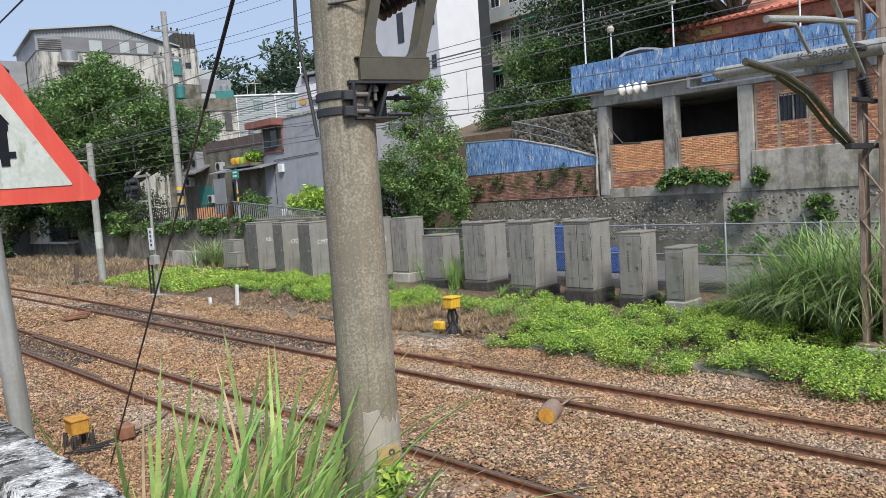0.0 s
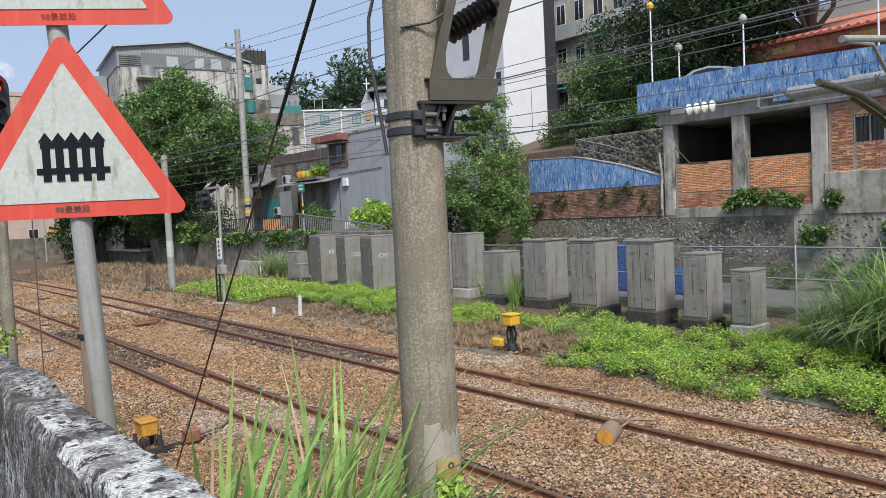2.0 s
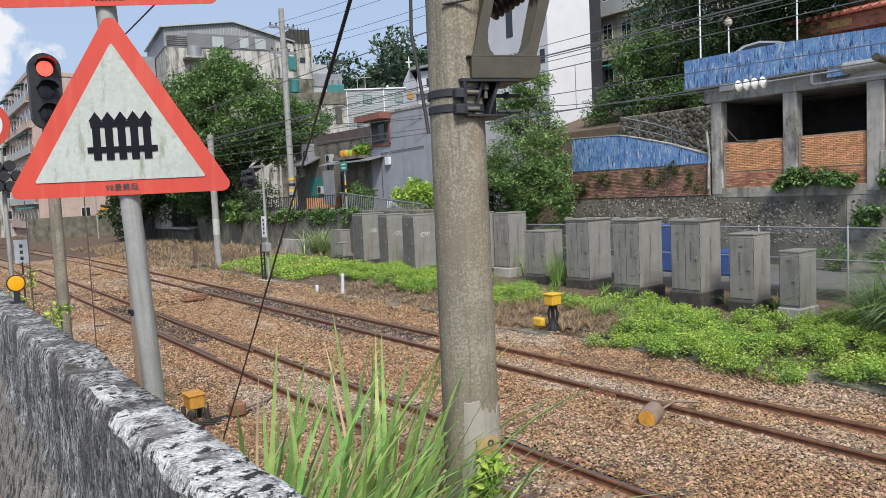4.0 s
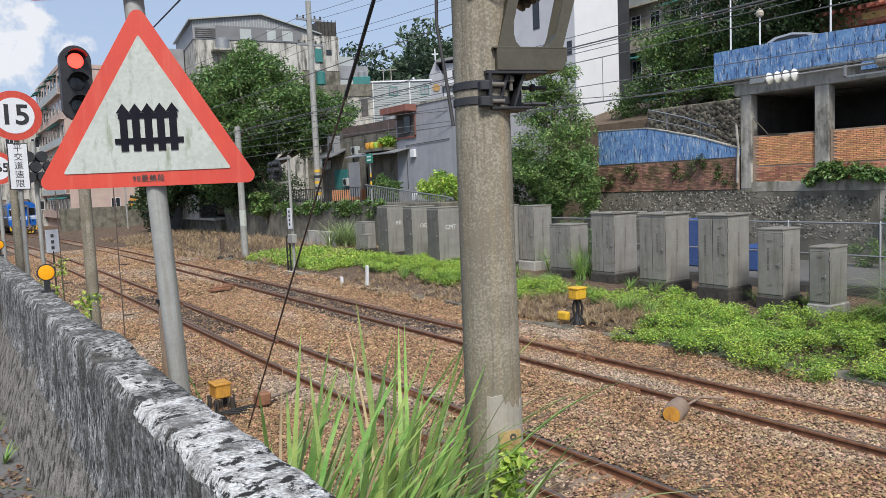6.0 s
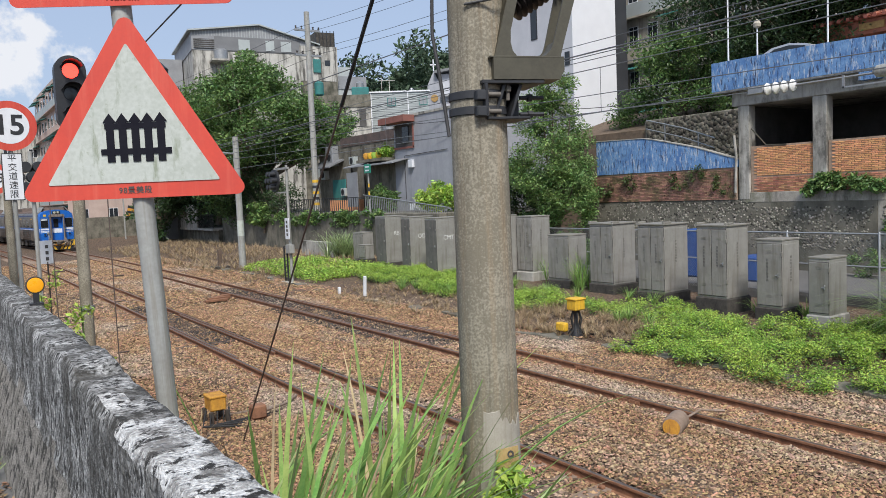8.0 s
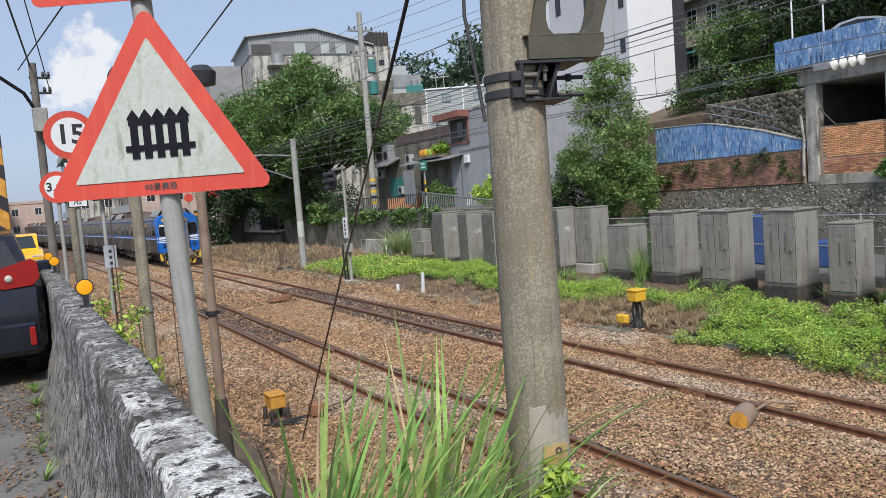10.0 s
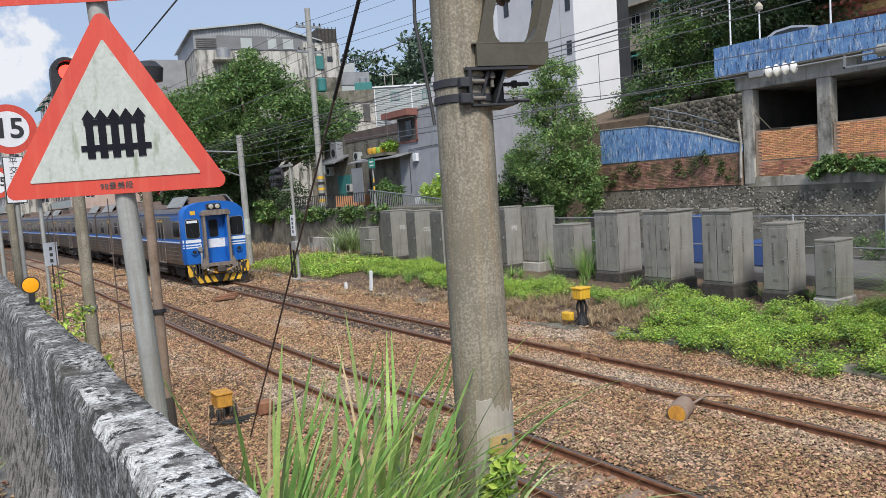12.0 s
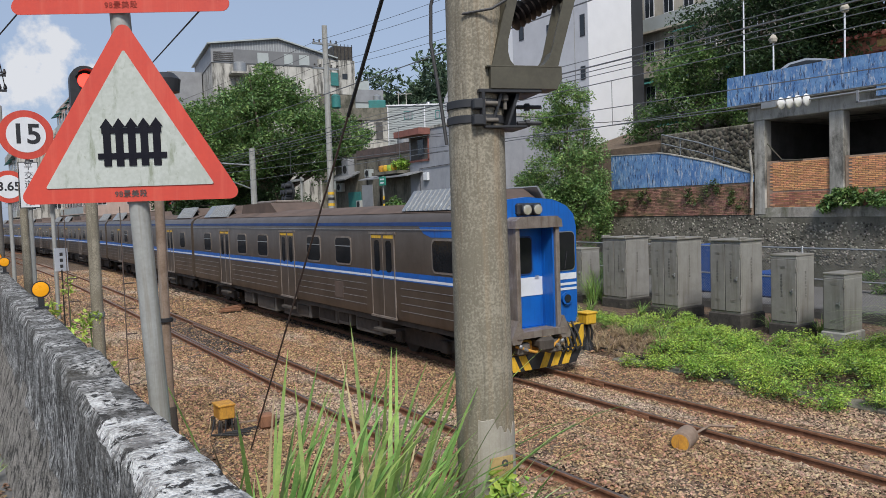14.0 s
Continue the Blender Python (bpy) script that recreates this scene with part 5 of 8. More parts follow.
# ---- plants ----
def leaf_cloud(centres, spread, n, size, seed, squash=0.8, up=0.35):
    """Folded leaves gathered in clumps round the given centres; returns vertices and faces."""
    r = rng(seed)
    c = np.asarray(centres, float)
    k = r.integers(0, len(c), n)
    d = r.normal(0, 1, (n, 3))
    d /= np.linalg.norm(d, axis=1)[:, None] + 1e-9
    d *= (r.uniform(0, 1, n) ** 0.45)[:, None] * np.asarray(spread, float)
    d[:, 2] *= squash
    p = c[k] + d
    nrm = r.normal(0, 1, (n, 3))
    nrm[:, 2] = np.abs(nrm[:, 2]) + up
    nrm /= np.linalg.norm(nrm, axis=1)[:, None]
    t = np.cross(nrm, r.normal(0, 1, (n, 3)))
    t /= np.linalg.norm(t, axis=1)[:, None] + 1e-9
    b = np.cross(nrm, t)
    s = (size * r.uniform(0.6, 1.35, n))[:, None]
    v = np.stack([p - t * s, p + b * s * 0.42 + nrm * s * 0.12, p + t * s, p - b * s * 0.42 + nrm * s * 0.12], 1).reshape(-1, 3)
    i = np.arange(n)[:, None] * 4
    f = np.concatenate([i + np.array([[0, 1, 2]]), i + np.array([[0, 2, 3]])], 1).reshape(-1, 3)
    return v, f


def blob_centres(cx, cy, cz, rx, ry, rz, n, seed, shell=0.55):
    r = rng(seed)
    d = r.normal(0, 1, (n, 3))
    d /= np.linalg.norm(d, axis=1)[:, None]
    rad = shell + (1 - shell) * r.uniform(0, 1, n)
    wob = 1 + 0.22 * np.sin(d[:, 0] * 5 + seed) * np.cos(d[:, 1] * 4 + d[:, 2] * 6)
    return np.stack([cx + d[:, 0] * rx * rad * wob, cy + d[:, 1] * ry * rad * wob, cz + d[:, 2] * rz * rad * wob], -1)


def tree(x, y, z, blobs, mat, label, leaves, size, trunk=0.25, seed=1, clumps=60, clump=0.8, category="tree"):
    t = thing("tree", pose(x, y, z), label, category)
    g = Geo()
    r = random.Random(seed)
    b0 = blobs[0]
    g.tube([(0, 0, -0.3), (0.1, 0.05, b0[2] * 0.35), (b0[0] * 0.5, b0[1] * 0.5, b0[2] * 0.75), (b0[0], b0[1], b0[2] + b0[5] * 0.3)], trunk, 10, trunk * 0.3)
    for b in blobs:
        for _ in range(5):
            e = (b[0] + r.uniform(-.7, .7) * b[3], b[1] + r.uniform(-.7, .7) * b[4], b[2] + r.uniform(-.2, .7) * b[5])
            m = (e[0] * 0.45, e[1] * 0.45, b0[2] * 0.55)
            g.tube([(b0[0] * 0.2, b0[1] * 0.2, b0[2] * 0.35), m, e], trunk * 0.4, 7, trunk * 0.08)
    part("trunk", g, M_BARK, t, "grey-brown trunk and limbs")
    cs = np.concatenate([blob_centres(*b, max(6, int(clumps * b[3] * b[5] / (b0[3] * b0[5]))), seed + i) for i, b in enumerate(blobs)])
    v, f = leaf_cloud(cs, clump, leaves, size, seed + 50)
    part("crown", array_mesh("crown", v, f, mat), None, t, "crown of many small leaves")
    return t


def blades(n, spots, length, width, mat_seed, lean=0.6, curve=0.8, seg=5, bias=None):
    """Long arching blades from points (x, y, z)."""
    r = rng(mat_seed)
    s = np.asarray(spots, float)[r.integers(0, len(spots), n)]
    a = r.uniform(0, 6.283, n) if bias is None else r.normal(bias, 1.0, n)
    ln = length * r.uniform(0.55, 1.15, n)
    le = lean * r.uniform(0.15, 1.0, n)
    cu = curve * r.uniform(0.2, 1.1, n)
    dirs = np.stack([np.cos(a), np.sin(a)], -1)
    perp = np.stack([-np.sin(a), np.cos(a)], -1)
    vs = []
    for k in range(seg + 1):
        u = k / seg
        out = ln * (le * u + cu * u * u * 0.6)
        h = ln * (u - 0.42 * cu * u * u * u)
        w = width * (1 - u) ** 0.6 * (0.35 + 0.65 * min(1, u * 4)) + 0.0006
        c = s + np.concatenate([dirs * out[:, None], h[:, None]], 1)
        off = np.concatenate([perp * w, np.zeros((n, 1))], 1)
        vs += [c - off, c + off]
    v = np.stack(vs, 1).reshape(-1, 3)
    m = 2 * (seg + 1)
    q = np.array([(2 * k, 2 * k + 1, 2 * k + 3, 2 * k + 2) for k in range(seg)])
    f = (np.arange(n)[:, None, None] * m + q[None]).reshape(-1, 4)
    return v, f


def patch(x0, x1, y0, y1, n, seed, dz=0.0):
    r = rng(seed)
    x, y = r.uniform(x0, x1, n), r.uniform(y0, y1, n)
    return np.stack([x, y, np.array([ground_z(a, 0) for a in x]) + dz], -1)


def stuff(name, vf, mat, label, category):
    return tagged(new(name, array_mesh(name, vf[0], vf[1], mat)), label, category, kind="stuff")


# low green weeds beside the far track
r0 = rng(21)
wx, wy = r0.uniform(12.6, 19.4, 2600), r0.uniform(1.0, 31, 2600)
edge = 12.75 + 0.35 * np.sin(wy * 1.3) + np.where(wy > 12.5, 1.6, 0.0) + np.where(wy > 17, 1.0, 0.0) + np.where((wy > 12.2) & (wy < 17) & (wx < 15.6), 9, 0) + np.where(wy > 24, 0.3, 0)
ok = (wx > edge) & ~((wx > 16.9) & (wy > 8.8) & (wy < 24))
wz = np.array([ground_z(a, 0) for a in wx])
lump = 0.17 + 0.13 * np.sin(wx * 1.9 + 1) * np.sin(wy * 1.5) + r0.uniform(0, 0.14, len(wx))
CS = np.stack([wx, wy, wz + np.clip(lump, 0.02, 1)], -1)[ok]
stuff("weeds", leaf_cloud(CS, (0.24, 0.24, 0.2), 190000, 0.031, 22, up=0.9), M_LEAFLIGHT, "fresh green low weeds covering the bank", "weeds")
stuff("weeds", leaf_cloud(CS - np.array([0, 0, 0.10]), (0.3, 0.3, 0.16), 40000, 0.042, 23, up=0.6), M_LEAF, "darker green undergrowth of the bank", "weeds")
W2 = patch(14.4, 18.8, 31, 41, 500, 24, 0.14)
stuff("weeds", leaf_cloud(W2, (0.4, 0.4, 0.3), 24000, 0.06, 25, up=0.8), M_LEAFLIGHT, "fresh green weeds near the signal mast", "weeds")
# dry grass
stuff("dry_grass", blades(5200, patch(13.2, 16.0, 12.0, 17.5, 160, 31), 0.34, 0.006, 32, 0.9, 0.9, 3), M_STRAW, "dry straw-coloured grass round the switch lamp", "grass")
stuff("dry_grass", blades(9000, patch(12.6, 21.5, 34, 74, 900, 33), 0.5, 0.014, 34, 0.9, 0.9, 3), M_STRAW, "dry straw-coloured grass along the far bank", "grass")
stuff("dry_grass", blades(3500, patch(12.7, 15.5, 17.5, 27, 200, 35), 0.25, 0.007, 36, 1.0, 0.9, 3), M_STRAW, "dry grass tufts in the gravel", "grass")
stuff("dry_grass", blades(1500, patch(1.3, 4.0, 5, 26, 90, 37), 0.45, 0.006, 38, 0.9, 0.9, 3), M_STRAW, "dry grass along the foot of the wall", "grass")
stuff("green_tufts", blades(1800, patch(14.6, 18.6, 10, 26, 26, 39), 0.55, 0.009, 40, 0.7, 0.9, 4), M_BLADE, "green grass tufts among the weeds", "grass")


def grass_clump(name, x, y, n, spots, length, width, seed, mat, label, lean=0.6, curve=0.8, seg=6, r=0.3):
    q = rng(seed)
    z = ground_z(x, 0)
    sp = np.stack([q.normal(0, r, spots), q.normal(0, r, spots), np.zeros(spots)], -1)
    v, f = blades(n, sp, length, width, seed + 1, lean, curve, seg)
    ob = new(name, array_mesh(name, v, f, mat, True))
    ob.matrix_basis = pose(x, y, z)
    return tagged(ob, label, "grass clump")


for i, (x, y, l, n) in enumerate(((17.5, 7.0, 1.7, 600), (17.6, 6.0, 2.5, 900), (17.2, 4.9, 2.7, 900), (16.6, 5.9, 1.9, 600), (17.8, 3.8, 2.6, 700), (16.8, 4.0, 2.2, 500))):
    grass_clump("silver_grass", x, y, int(n * 0.9), 26, l * 1.05, 0.022, 60 + i, M_BLADE if i % 3 == 1 else M_BLADEPALE, "tall arching green silver grass on the bank", 0.26, 1.6, 7, 0.42)
grass_clump("silver_grass", 20.0, 39.5, 420, 14, 2.0, 0.022, 71, M_BLADEPALE, "tall pale green grass by the retaining wall", 0.5, 0.9, 6, 0.5)
grass_clump("silver_grass", 19.0, 18.9, 160, 8, 1.5, 0.010, 72, M_BLADE, "green grass between the cabinets", 0.4, 0.8, 5, 0.2)
grass_clump("silver_grass", 20.6, 21.4, 200, 8, 1.6, 0.010, 73, M_BLADE, "green grass behind the cabinets", 0.4, 0.8, 5, 0.35)

# earth bank behind the wall with reeds
solo("earth_bank", Geo().prism([(0.90, -0.6), (0.90, 1.35), (1.3, 1.15), (2.0, 0.75), (2.7, 0.15), (3.4, -0.2), (3.6, -0.6)], -10, 15.5, "y"), M_EARTH, "brown earth bank behind the boundary wall", "ground", "structure")


def build_reeds():
    t = thing("reed_clump", pose(1.68, 3.52, 0.75), "tall green reed grass clump with some yellow blades", "grass clump")
    q = rng(81)
    sp = np.stack([q.uniform(-0.6, 0.75, 30), q.uniform(-0.5, 0.4, 30), np.zeros(30)], -1)
    v, f = blades(210, sp, 2.1, 0.027, 82, 0.36, 0.62, 9, -0.3)
    part("foliage", array_mesh("foliage", v, f, M_BLADE, True), None, t, "long green blades")
    v, f = blades(46, sp, 2.0, 0.016, 83, 0.4, 0.85, 9)
    part("withered_foliage", array_mesh("withered_foliage", v, f, M_STRAW, True), None, t, "withered yellow blades")
    v, f = blades(90, sp, 1.8, 0.022, 84, 0.6, 0.8, 9, -0.35)
    part("arching_foliage", array_mesh("arching_foliage", v, f, M_BLADEPALE, True), None, t)


build_reeds()


def sprout(x, y, z, h, n, seed, label):
    t = thing("sapling", pose(x, y, z), label, "plant")
    part("stem", Geo().tube([(0, 0, 0), (0.02, 0.01, h * 0.5), (0, 0.0, h)], 0.008, 6), M_LEAFOLIVE, t)
    q = rng(seed)
    cs = np.stack([q.normal(0, 0.055, 16), q.normal(0, 0.055, 16), h * q.uniform(0.86, 1.0, 16)], -1)
    v, f = leaf_cloud(cs, 0.08, int(n * 1.4), 0.036, seed + 1, up=0.3)
    part("leaves", array_mesh("leaves", v, f, M_LEAFLIGHT), None, t, "fresh green leaves")


sprout(2.86, 3.24, 0.0, 2.06, 190, 91, "leafy green sapling growing beside the mast")
for i, (x, y) in enumerate(((1.12, 6.4), (1.15, 5.4), (1.2, 7.5), (1.3, 10.2), (1.5, 8.6), (1.9, 14.0))):
    sprout(x, y, 1.0, 1.65 if i else 1.55, 60, 93 + i, "small green plant behind the boundary wall")


# ---- retaining wall, brick building and terrace across the tracks ----
WX = 26.0


def brick_panel(parent, y0, y1, z0, z1, mat, x=WX - 0.06, bw=0.22, bh=0.062, joined=False, seed=1, depth=0.05):
    """Bricks in running bond in front of a mortar bed."""
    r = random.Random(seed)
    meshes = [Geo().box(-depth, 0, 0, w, 0, bh - 0.013, 0.005).mesh("brick", mat) for w in (bw - 0.02, bw / 2 - 0.02)]
    rows = int((z1 - z0) / bh)
    g = Geo()
    for j in range(rows):
        y = y0 + (bw / 2 if j % 2 else 0)
        if j % 2 and not joined:
            part("brick", meshes[1], None, parent, m=pose(x, y0, z0 + j * bh))
        while y + bw - 0.01 <= y1:
            dx = r.uniform(-0.004, 0.004)
            if joined:
                g.box(x - depth + dx, x, y, y + bw - 0.018, z0 + j * bh, z0 + (j + 1) * bh - 0.013)
            else:
                part("brick", meshes[0], None, parent, m=pose(x + dx, y, z0 + j * bh))
            y += bw
    if joined:
        ob = part("bricks", g, mat, parent, "weathered bricks", smooth=0)
        tagged(ob, kind="stuff")


def cobbles(parent, y0, y1, z0, z1, n, seed, x=WX, size=0.075, mat=None):
    r = rng(seed)
    g = Geo()
    for _ in range(n):
        y, z, s = r.uniform(y0, y1), r.uniform(z0, z1), size * r.uniform(0.6, 1.25)
        g.lathe([(s * 0.3, -s * 0.30), (s * 0.75, -s * 0.22), (s, 0.0)], 6, (x, y, z), "x")
    ob = part("cobbles", g, mat or M_COBBLE, parent, "rounded river stones set in mortar")
    tagged(ob, kind="stuff")


def build_retaining():
    w = solo("retaining_wall", Geo().box(WX, WX + 1.2, 12.4, 26.0, -0.4, 3.0, 0.02), M_CONC3, "dark mossy stone retaining wall", "wall", "structure")
    w2 = solo("plastered_retaining_wall", Geo().box(WX, WX + 1.2, -14, 12.396, -0.4, 3.0, 0.02), M_PLASTER, "pale plastered retaining wall studded with river stones", "wall", "structure")
    cobbles(w, 16.8, 25.6, 1.2, 2.95, 1500, 5, size=0.044)
    cobbles(w, 12.5, 16.8, 1.2, 2.7, 700, 6, size=0.044)
    cobbles(w2, 3.0, 12.3, 1.2, 2.8, 750, 16, size=0.042)
    c = solo("ledge_wall", Geo().box(WX - 0.012, WX + 1.2, 11.3, 17.4, 2.9, 3.27, 0.01).box(WX - 0.05, WX + 1.2, -14, 11.3, 2.9, 4.29, 0.02), M_PLASTER, "stained grey plastered wall above the stones", "wall", "structure")
    b = solo("brick_wall", Geo().box(WX, WX + 0.6, 17.6, 26, 3.004, 4.26), M_MORTAR, "old mossy red brick wall", "wall", "structure")
    brick_panel(b, 17.65, 25.9, 3.02, 4.24, M_BRICK2, x=WX - 0.004, joined=True, seed=7, depth=0.03)
    p = solo("blue_ramp_wall", Geo().prism([(17.55, 4.262), (17.55, 4.55), (19.5, 5.15), (21.6, 5.62), (22.2, 5.72), (24.9, 5.80), (24.9, 4.262)], WX - 0.04, WX + 0.22, "x"), M_BLUEWALL, "peeling blue painted parapet wall along the ramp", "wall", "structure", smooth=0)
    part("coping", Geo().prism([(17.55, 4.553), (19.5, 5.153), (21.6, 5.623), (22.2, 5.723), (24.9, 5.803), (24.9, 5.84), (22.2, 5.76), (21.6, 5.66), (19.5, 5.19), (17.55, 4.59)], WX - 0.06, WX + 0.24, "x"), M_CONC2, p, smooth=0)


build_retaining()


def build_building():
    t = thing("brick_building", pose(WX, 0, 3.27), "unfinished brick building with concrete pillars and open bays", "building")
    zz = 3.27
    part("floor", Geo().box(0.0, 5.0, -14, 17.5, -0.3, 0.0), M_CONC2, t)
    # inner walls carry the shade of the open bays in their colour
    part("back_wall", Geo().box(4.6, 5.0, -14, 17.5, 0.004, 3.28), M_ROOMSHADE, t, "back wall coloured dark for room shade")
    part("end_wall", Geo().box(0.35, 4.6, 17.25, 17.5, 0.004, 3.28), M_ROOMSHADE, t)
    part("beam", Geo().box(-0.05, 5.0, -14, 17.75, 3.285, 3.86, 0.02), M_CONC2, t, "stained concrete edge beam")
    for y, w in ((17.05, 0.45), (14.08, 0.5), (11.2, 0.52), (8.2, 0.42), (4.9, 0.45), (1.6, 0.45), (-2, 0.45)):
        part("pillar", Geo().box(-0.02, 0.4, y, y + w, -0.25, 3.28, 0.015), M_CONC2, t, "grey concrete pillar")
    for i, (a, b, top) in enumerate(((14.6, 17.03, 1.73), (11.74, 14.06, 1.73))):
        f = part("infill", Geo().box(0.07, 0.26, a, b, 0.0, top), M_MORTAR, t, "orange brick infill")
        brick_panel(f, a + 0.01, b - 0.02, 0.62, top, M_BRICK, x=0.066, seed=11 + i, depth=0.014)
        brick_panel(f, a + 0.01, b - 0.02, 0.01, 0.60, M_BRICK3, x=0.066, joined=True, seed=15 + i, depth=0.014)
    f = part("infill", Geo().box(0.07, 0.26, 8.64, 9.42, 1.0, 3.28).box(0.07, 0.26, 10.40, 11.18, 1.0, 3.28).box(0.07, 0.26, 9.42, 10.40, 1.0, 1.93).box(0.07, 0.26, 9.42, 10.40, 2.80, 3.28), M_MORTAR, t, "red brick infill")
    brick_panel(f, 8.66, 9.42, 1.02, 3.27, M_BRICK3, x=0.066, joined=True, seed=21, depth=0.014)
    brick_panel(f, 10.42, 11.18, 1.02, 3.27, M_BRICK3, x=0.066, joined=True, seed=22, depth=0.014)
    brick_panel(f, 9.42, 10.40, 1.02, 1.92, M_BRICK3, x=0.066, joined=True, seed=23, depth=0.014)
    brick_panel(f, 9.42, 10.40, 2.82, 3.27, M_BRICK3, x=0.066, joined=True, seed=24, depth=0.014)
    f = part("infill", Geo().box(0.07, 0.26, 5.36, 8.18, 1.0, 3.28), M_MORTAR, t, "red brick infill")
    brick_panel(f, 5.38, 8.16, 1.02, 3.27, M_BRICK3, x=0.066, joined=True, seed=25, depth=0.014)
    part("infill", Geo().box(0.07, 0.26, -13, 4.88, 1.0, 3.28), M_BRICK2, t)
    win = part("window", Geo().box(0.16, 0.18, 9.43, 10.39, 1.94, 2.79), M_DGLASS, t, "barred window")
    for k in range(7):
        part("bar", Geo().tube([(0.03, 9.5 + 0.135 * k, 1.94), (0.03, 9.5 + 0.135 * k, 2.79)], 0.012, 6), M_BLACK, win)
    part("window_frame", Geo().box(0.08, 0.15, 9.43, 10.39, 2.74, 2.79).box(0.08, 0.15, 9.43, 9.48, 1.94, 2.74).box(0.08, 0.15, 10.34, 10.39, 1.94, 2.74).box(0.08, 0.15, 9.89, 9.93, 1.94, 2.74), M_CONC2, win)
    par = part("parapet", Geo().prism([(18.36, 3.90), (18.36, 5.0), (14.0, 4.97), (9.6, 4.80), (7.0, 4.78), (-14, 4.6), (-14, 3.90)], -0.42, -0.22, "x"), M_BLUEWALL, t, "peeling blue painted terrace parapet", smooth=0)
    part("slab", Geo().box(-0.41, 6.0, -14, 18.3, 3.865, 4.05), M_CONC2, t)
    part("parapet_end", Geo().box(-0.215, 3.0, 18.1, 18.33, 4.055, 4.95), M_BLUEWALL, t)
    part("bracket_block", Geo().box(-0.4, 0.0, 12.2, 12.8, 3.55, 3.86), M_BLUEWALL, t)
    part("bracket_block", Geo().box(-0.4, 0.0, 8.3, 8.95, 3.50, 3.86), M_BLUEWALL, t)
    part("hanging_pipe", Geo().tube([(-0.1, 17.6, 0.0), (-0.1, 17.55, 1.4), (-0.12, 17.62, 2.2)], 0.05, 8), M_CONC2, t)
    part("hanging_cable", Geo().tube([(0.05, 17.0, 2.4), (0.05, 16.4, 1.75), (0.05, 15.6, 1.7)], 0.025, 6), M_OLIVE, t)


build_building()
for i, (y, z, s, n) in enumerate(((14.0, 3.55, 0.55, 900), (13.0, 3.45, 0.45, 600), (12.3, 3.4, 0.35, 380), (11.0, 3.45, 0.35, 320), (11.5, 2.2, 0.5, 500), (9.0, 2.3, 0.6, 700), (14.6, 3.35, 0.3, 250))):
    cs = blob_centres(WX - 0.15, y, z, 0.25, s, s * 0.7, 16, 100 + i)
    o = new("wall_plant", array_mesh("wall_plant", *leaf_cloud(cs, 0.2, n, 0.09, 120 + i), M_LEAF))
    tagged(o, "green plant rooted in the ledge of the wall", "plant", "wall plants")
for i, (y, z) in enumerate(((22.9, 3.9), (24.2, 3.6), (20.4, 3.75), (18.3, 3.6), (19.3, 4.1), (25.2, 3.0))):
    o = new("wall_plant", array_mesh("wall_plant", *leaf_cloud(blob_centres(WX - 0.08, y, z, 0.1, 0.5, 0.35, 12, 140 + i), 0.16, 170, 0.07, 150 + i), M_LEAFOLIVE))
    tagged(o, "small weed hanging on the old brick wall", "plant", "wall plants")

# chain-link fence in front of the lane
FX = 20.6


def build_fence():
    t = thing("chain_link_fence", pose(FX, 0, 0.35), "galvanised chain-link fence with round posts and rails", "fence")
    for y in [9.75 + 2.55 * k for k in range(-5, 7)]:
        part("post", Geo().lathe([(0.03, -0.3), (0.03, 1.85), (0.012, 1.88)], 12), M_STEEL, t, m=pose(0, y, 0))
    for z in (1.82, 0.95):
        part("rail", Geo().tube([(0, -4, z), (0, 26, z)], 0.024, 8), M_STEEL, t)
    w = 0.0034
    g = Geo()
    z0, z1 = 0.02, 1.80
    y = -6.0
    while y < 26:
        for s in (1, -1):
            ya, yb = (y, y + (z1 - z0)) if s > 0 else (y + (z1 - z0), y)
            g.put([(-w, ya, z0), (w, ya + w, z0), (w, yb + w, z1), (-w, yb, z1), (-w, ya + 2 * w, z0), (-w, yb + 2 * w, z1)], [(0, 1, 2, 3), (0, 3, 5, 4), (1, 4, 5, 2)])
        y += 0.085
    m = part("wire_mesh", g, M_STEEL, t, "diamond wire mesh", smooth=0)
    tagged(m, kind="stuff")


build_fence()
solo("lane", Geo().box(20.9, 25.98, -14, 27, 0.0, 0.42), M_ROAD, "grey concrete lane below the retaining wall", "road", "structure", smooth=0)
for y, z0, z1, w in ((16.45, 0.45, 2.1, 0.75), (14.3, 0.45, 1.25, 0.7)):
    solo("covered_crate", Geo().box(22.2, 23.6, y, y + w, z0 - 0.03, z1, 0.06), M_PLASTICBLUE, "stack covered with blue tarpaulin in the lane", "crate")

for i, (x, y, z, rx, ry, rz, n, m) in enumerate(((25.2, 9.5, 0.9, 0.5, 3.4, 0.7, 7000, M_LEAF), (25.3, 4.5, 1.0, 0.5, 3.0, 0.8, 5000, M_LEAFDARK), (23.6, 23.6, 1.1, 1.2, 1.6, 0.9, 6000, M_LEAF), (24.4, 27.6, 1.6, 1.2, 2.0, 1.4, 9000, M_LEAFDARK), (21.6, 27.4, 1.0, 0.8, 2.0, 0.8, 6000, M_LEAFLIGHT))):
    o = new("shrub", array_mesh("shrub", *leaf_cloud(blob_centres(x, y, z, rx, ry, rz, 44, 500 + i), 0.3, n, 0.06, 520 + i), m))
    tagged(o, "leafy green shrub at the foot of the retaining wall", "shrub")

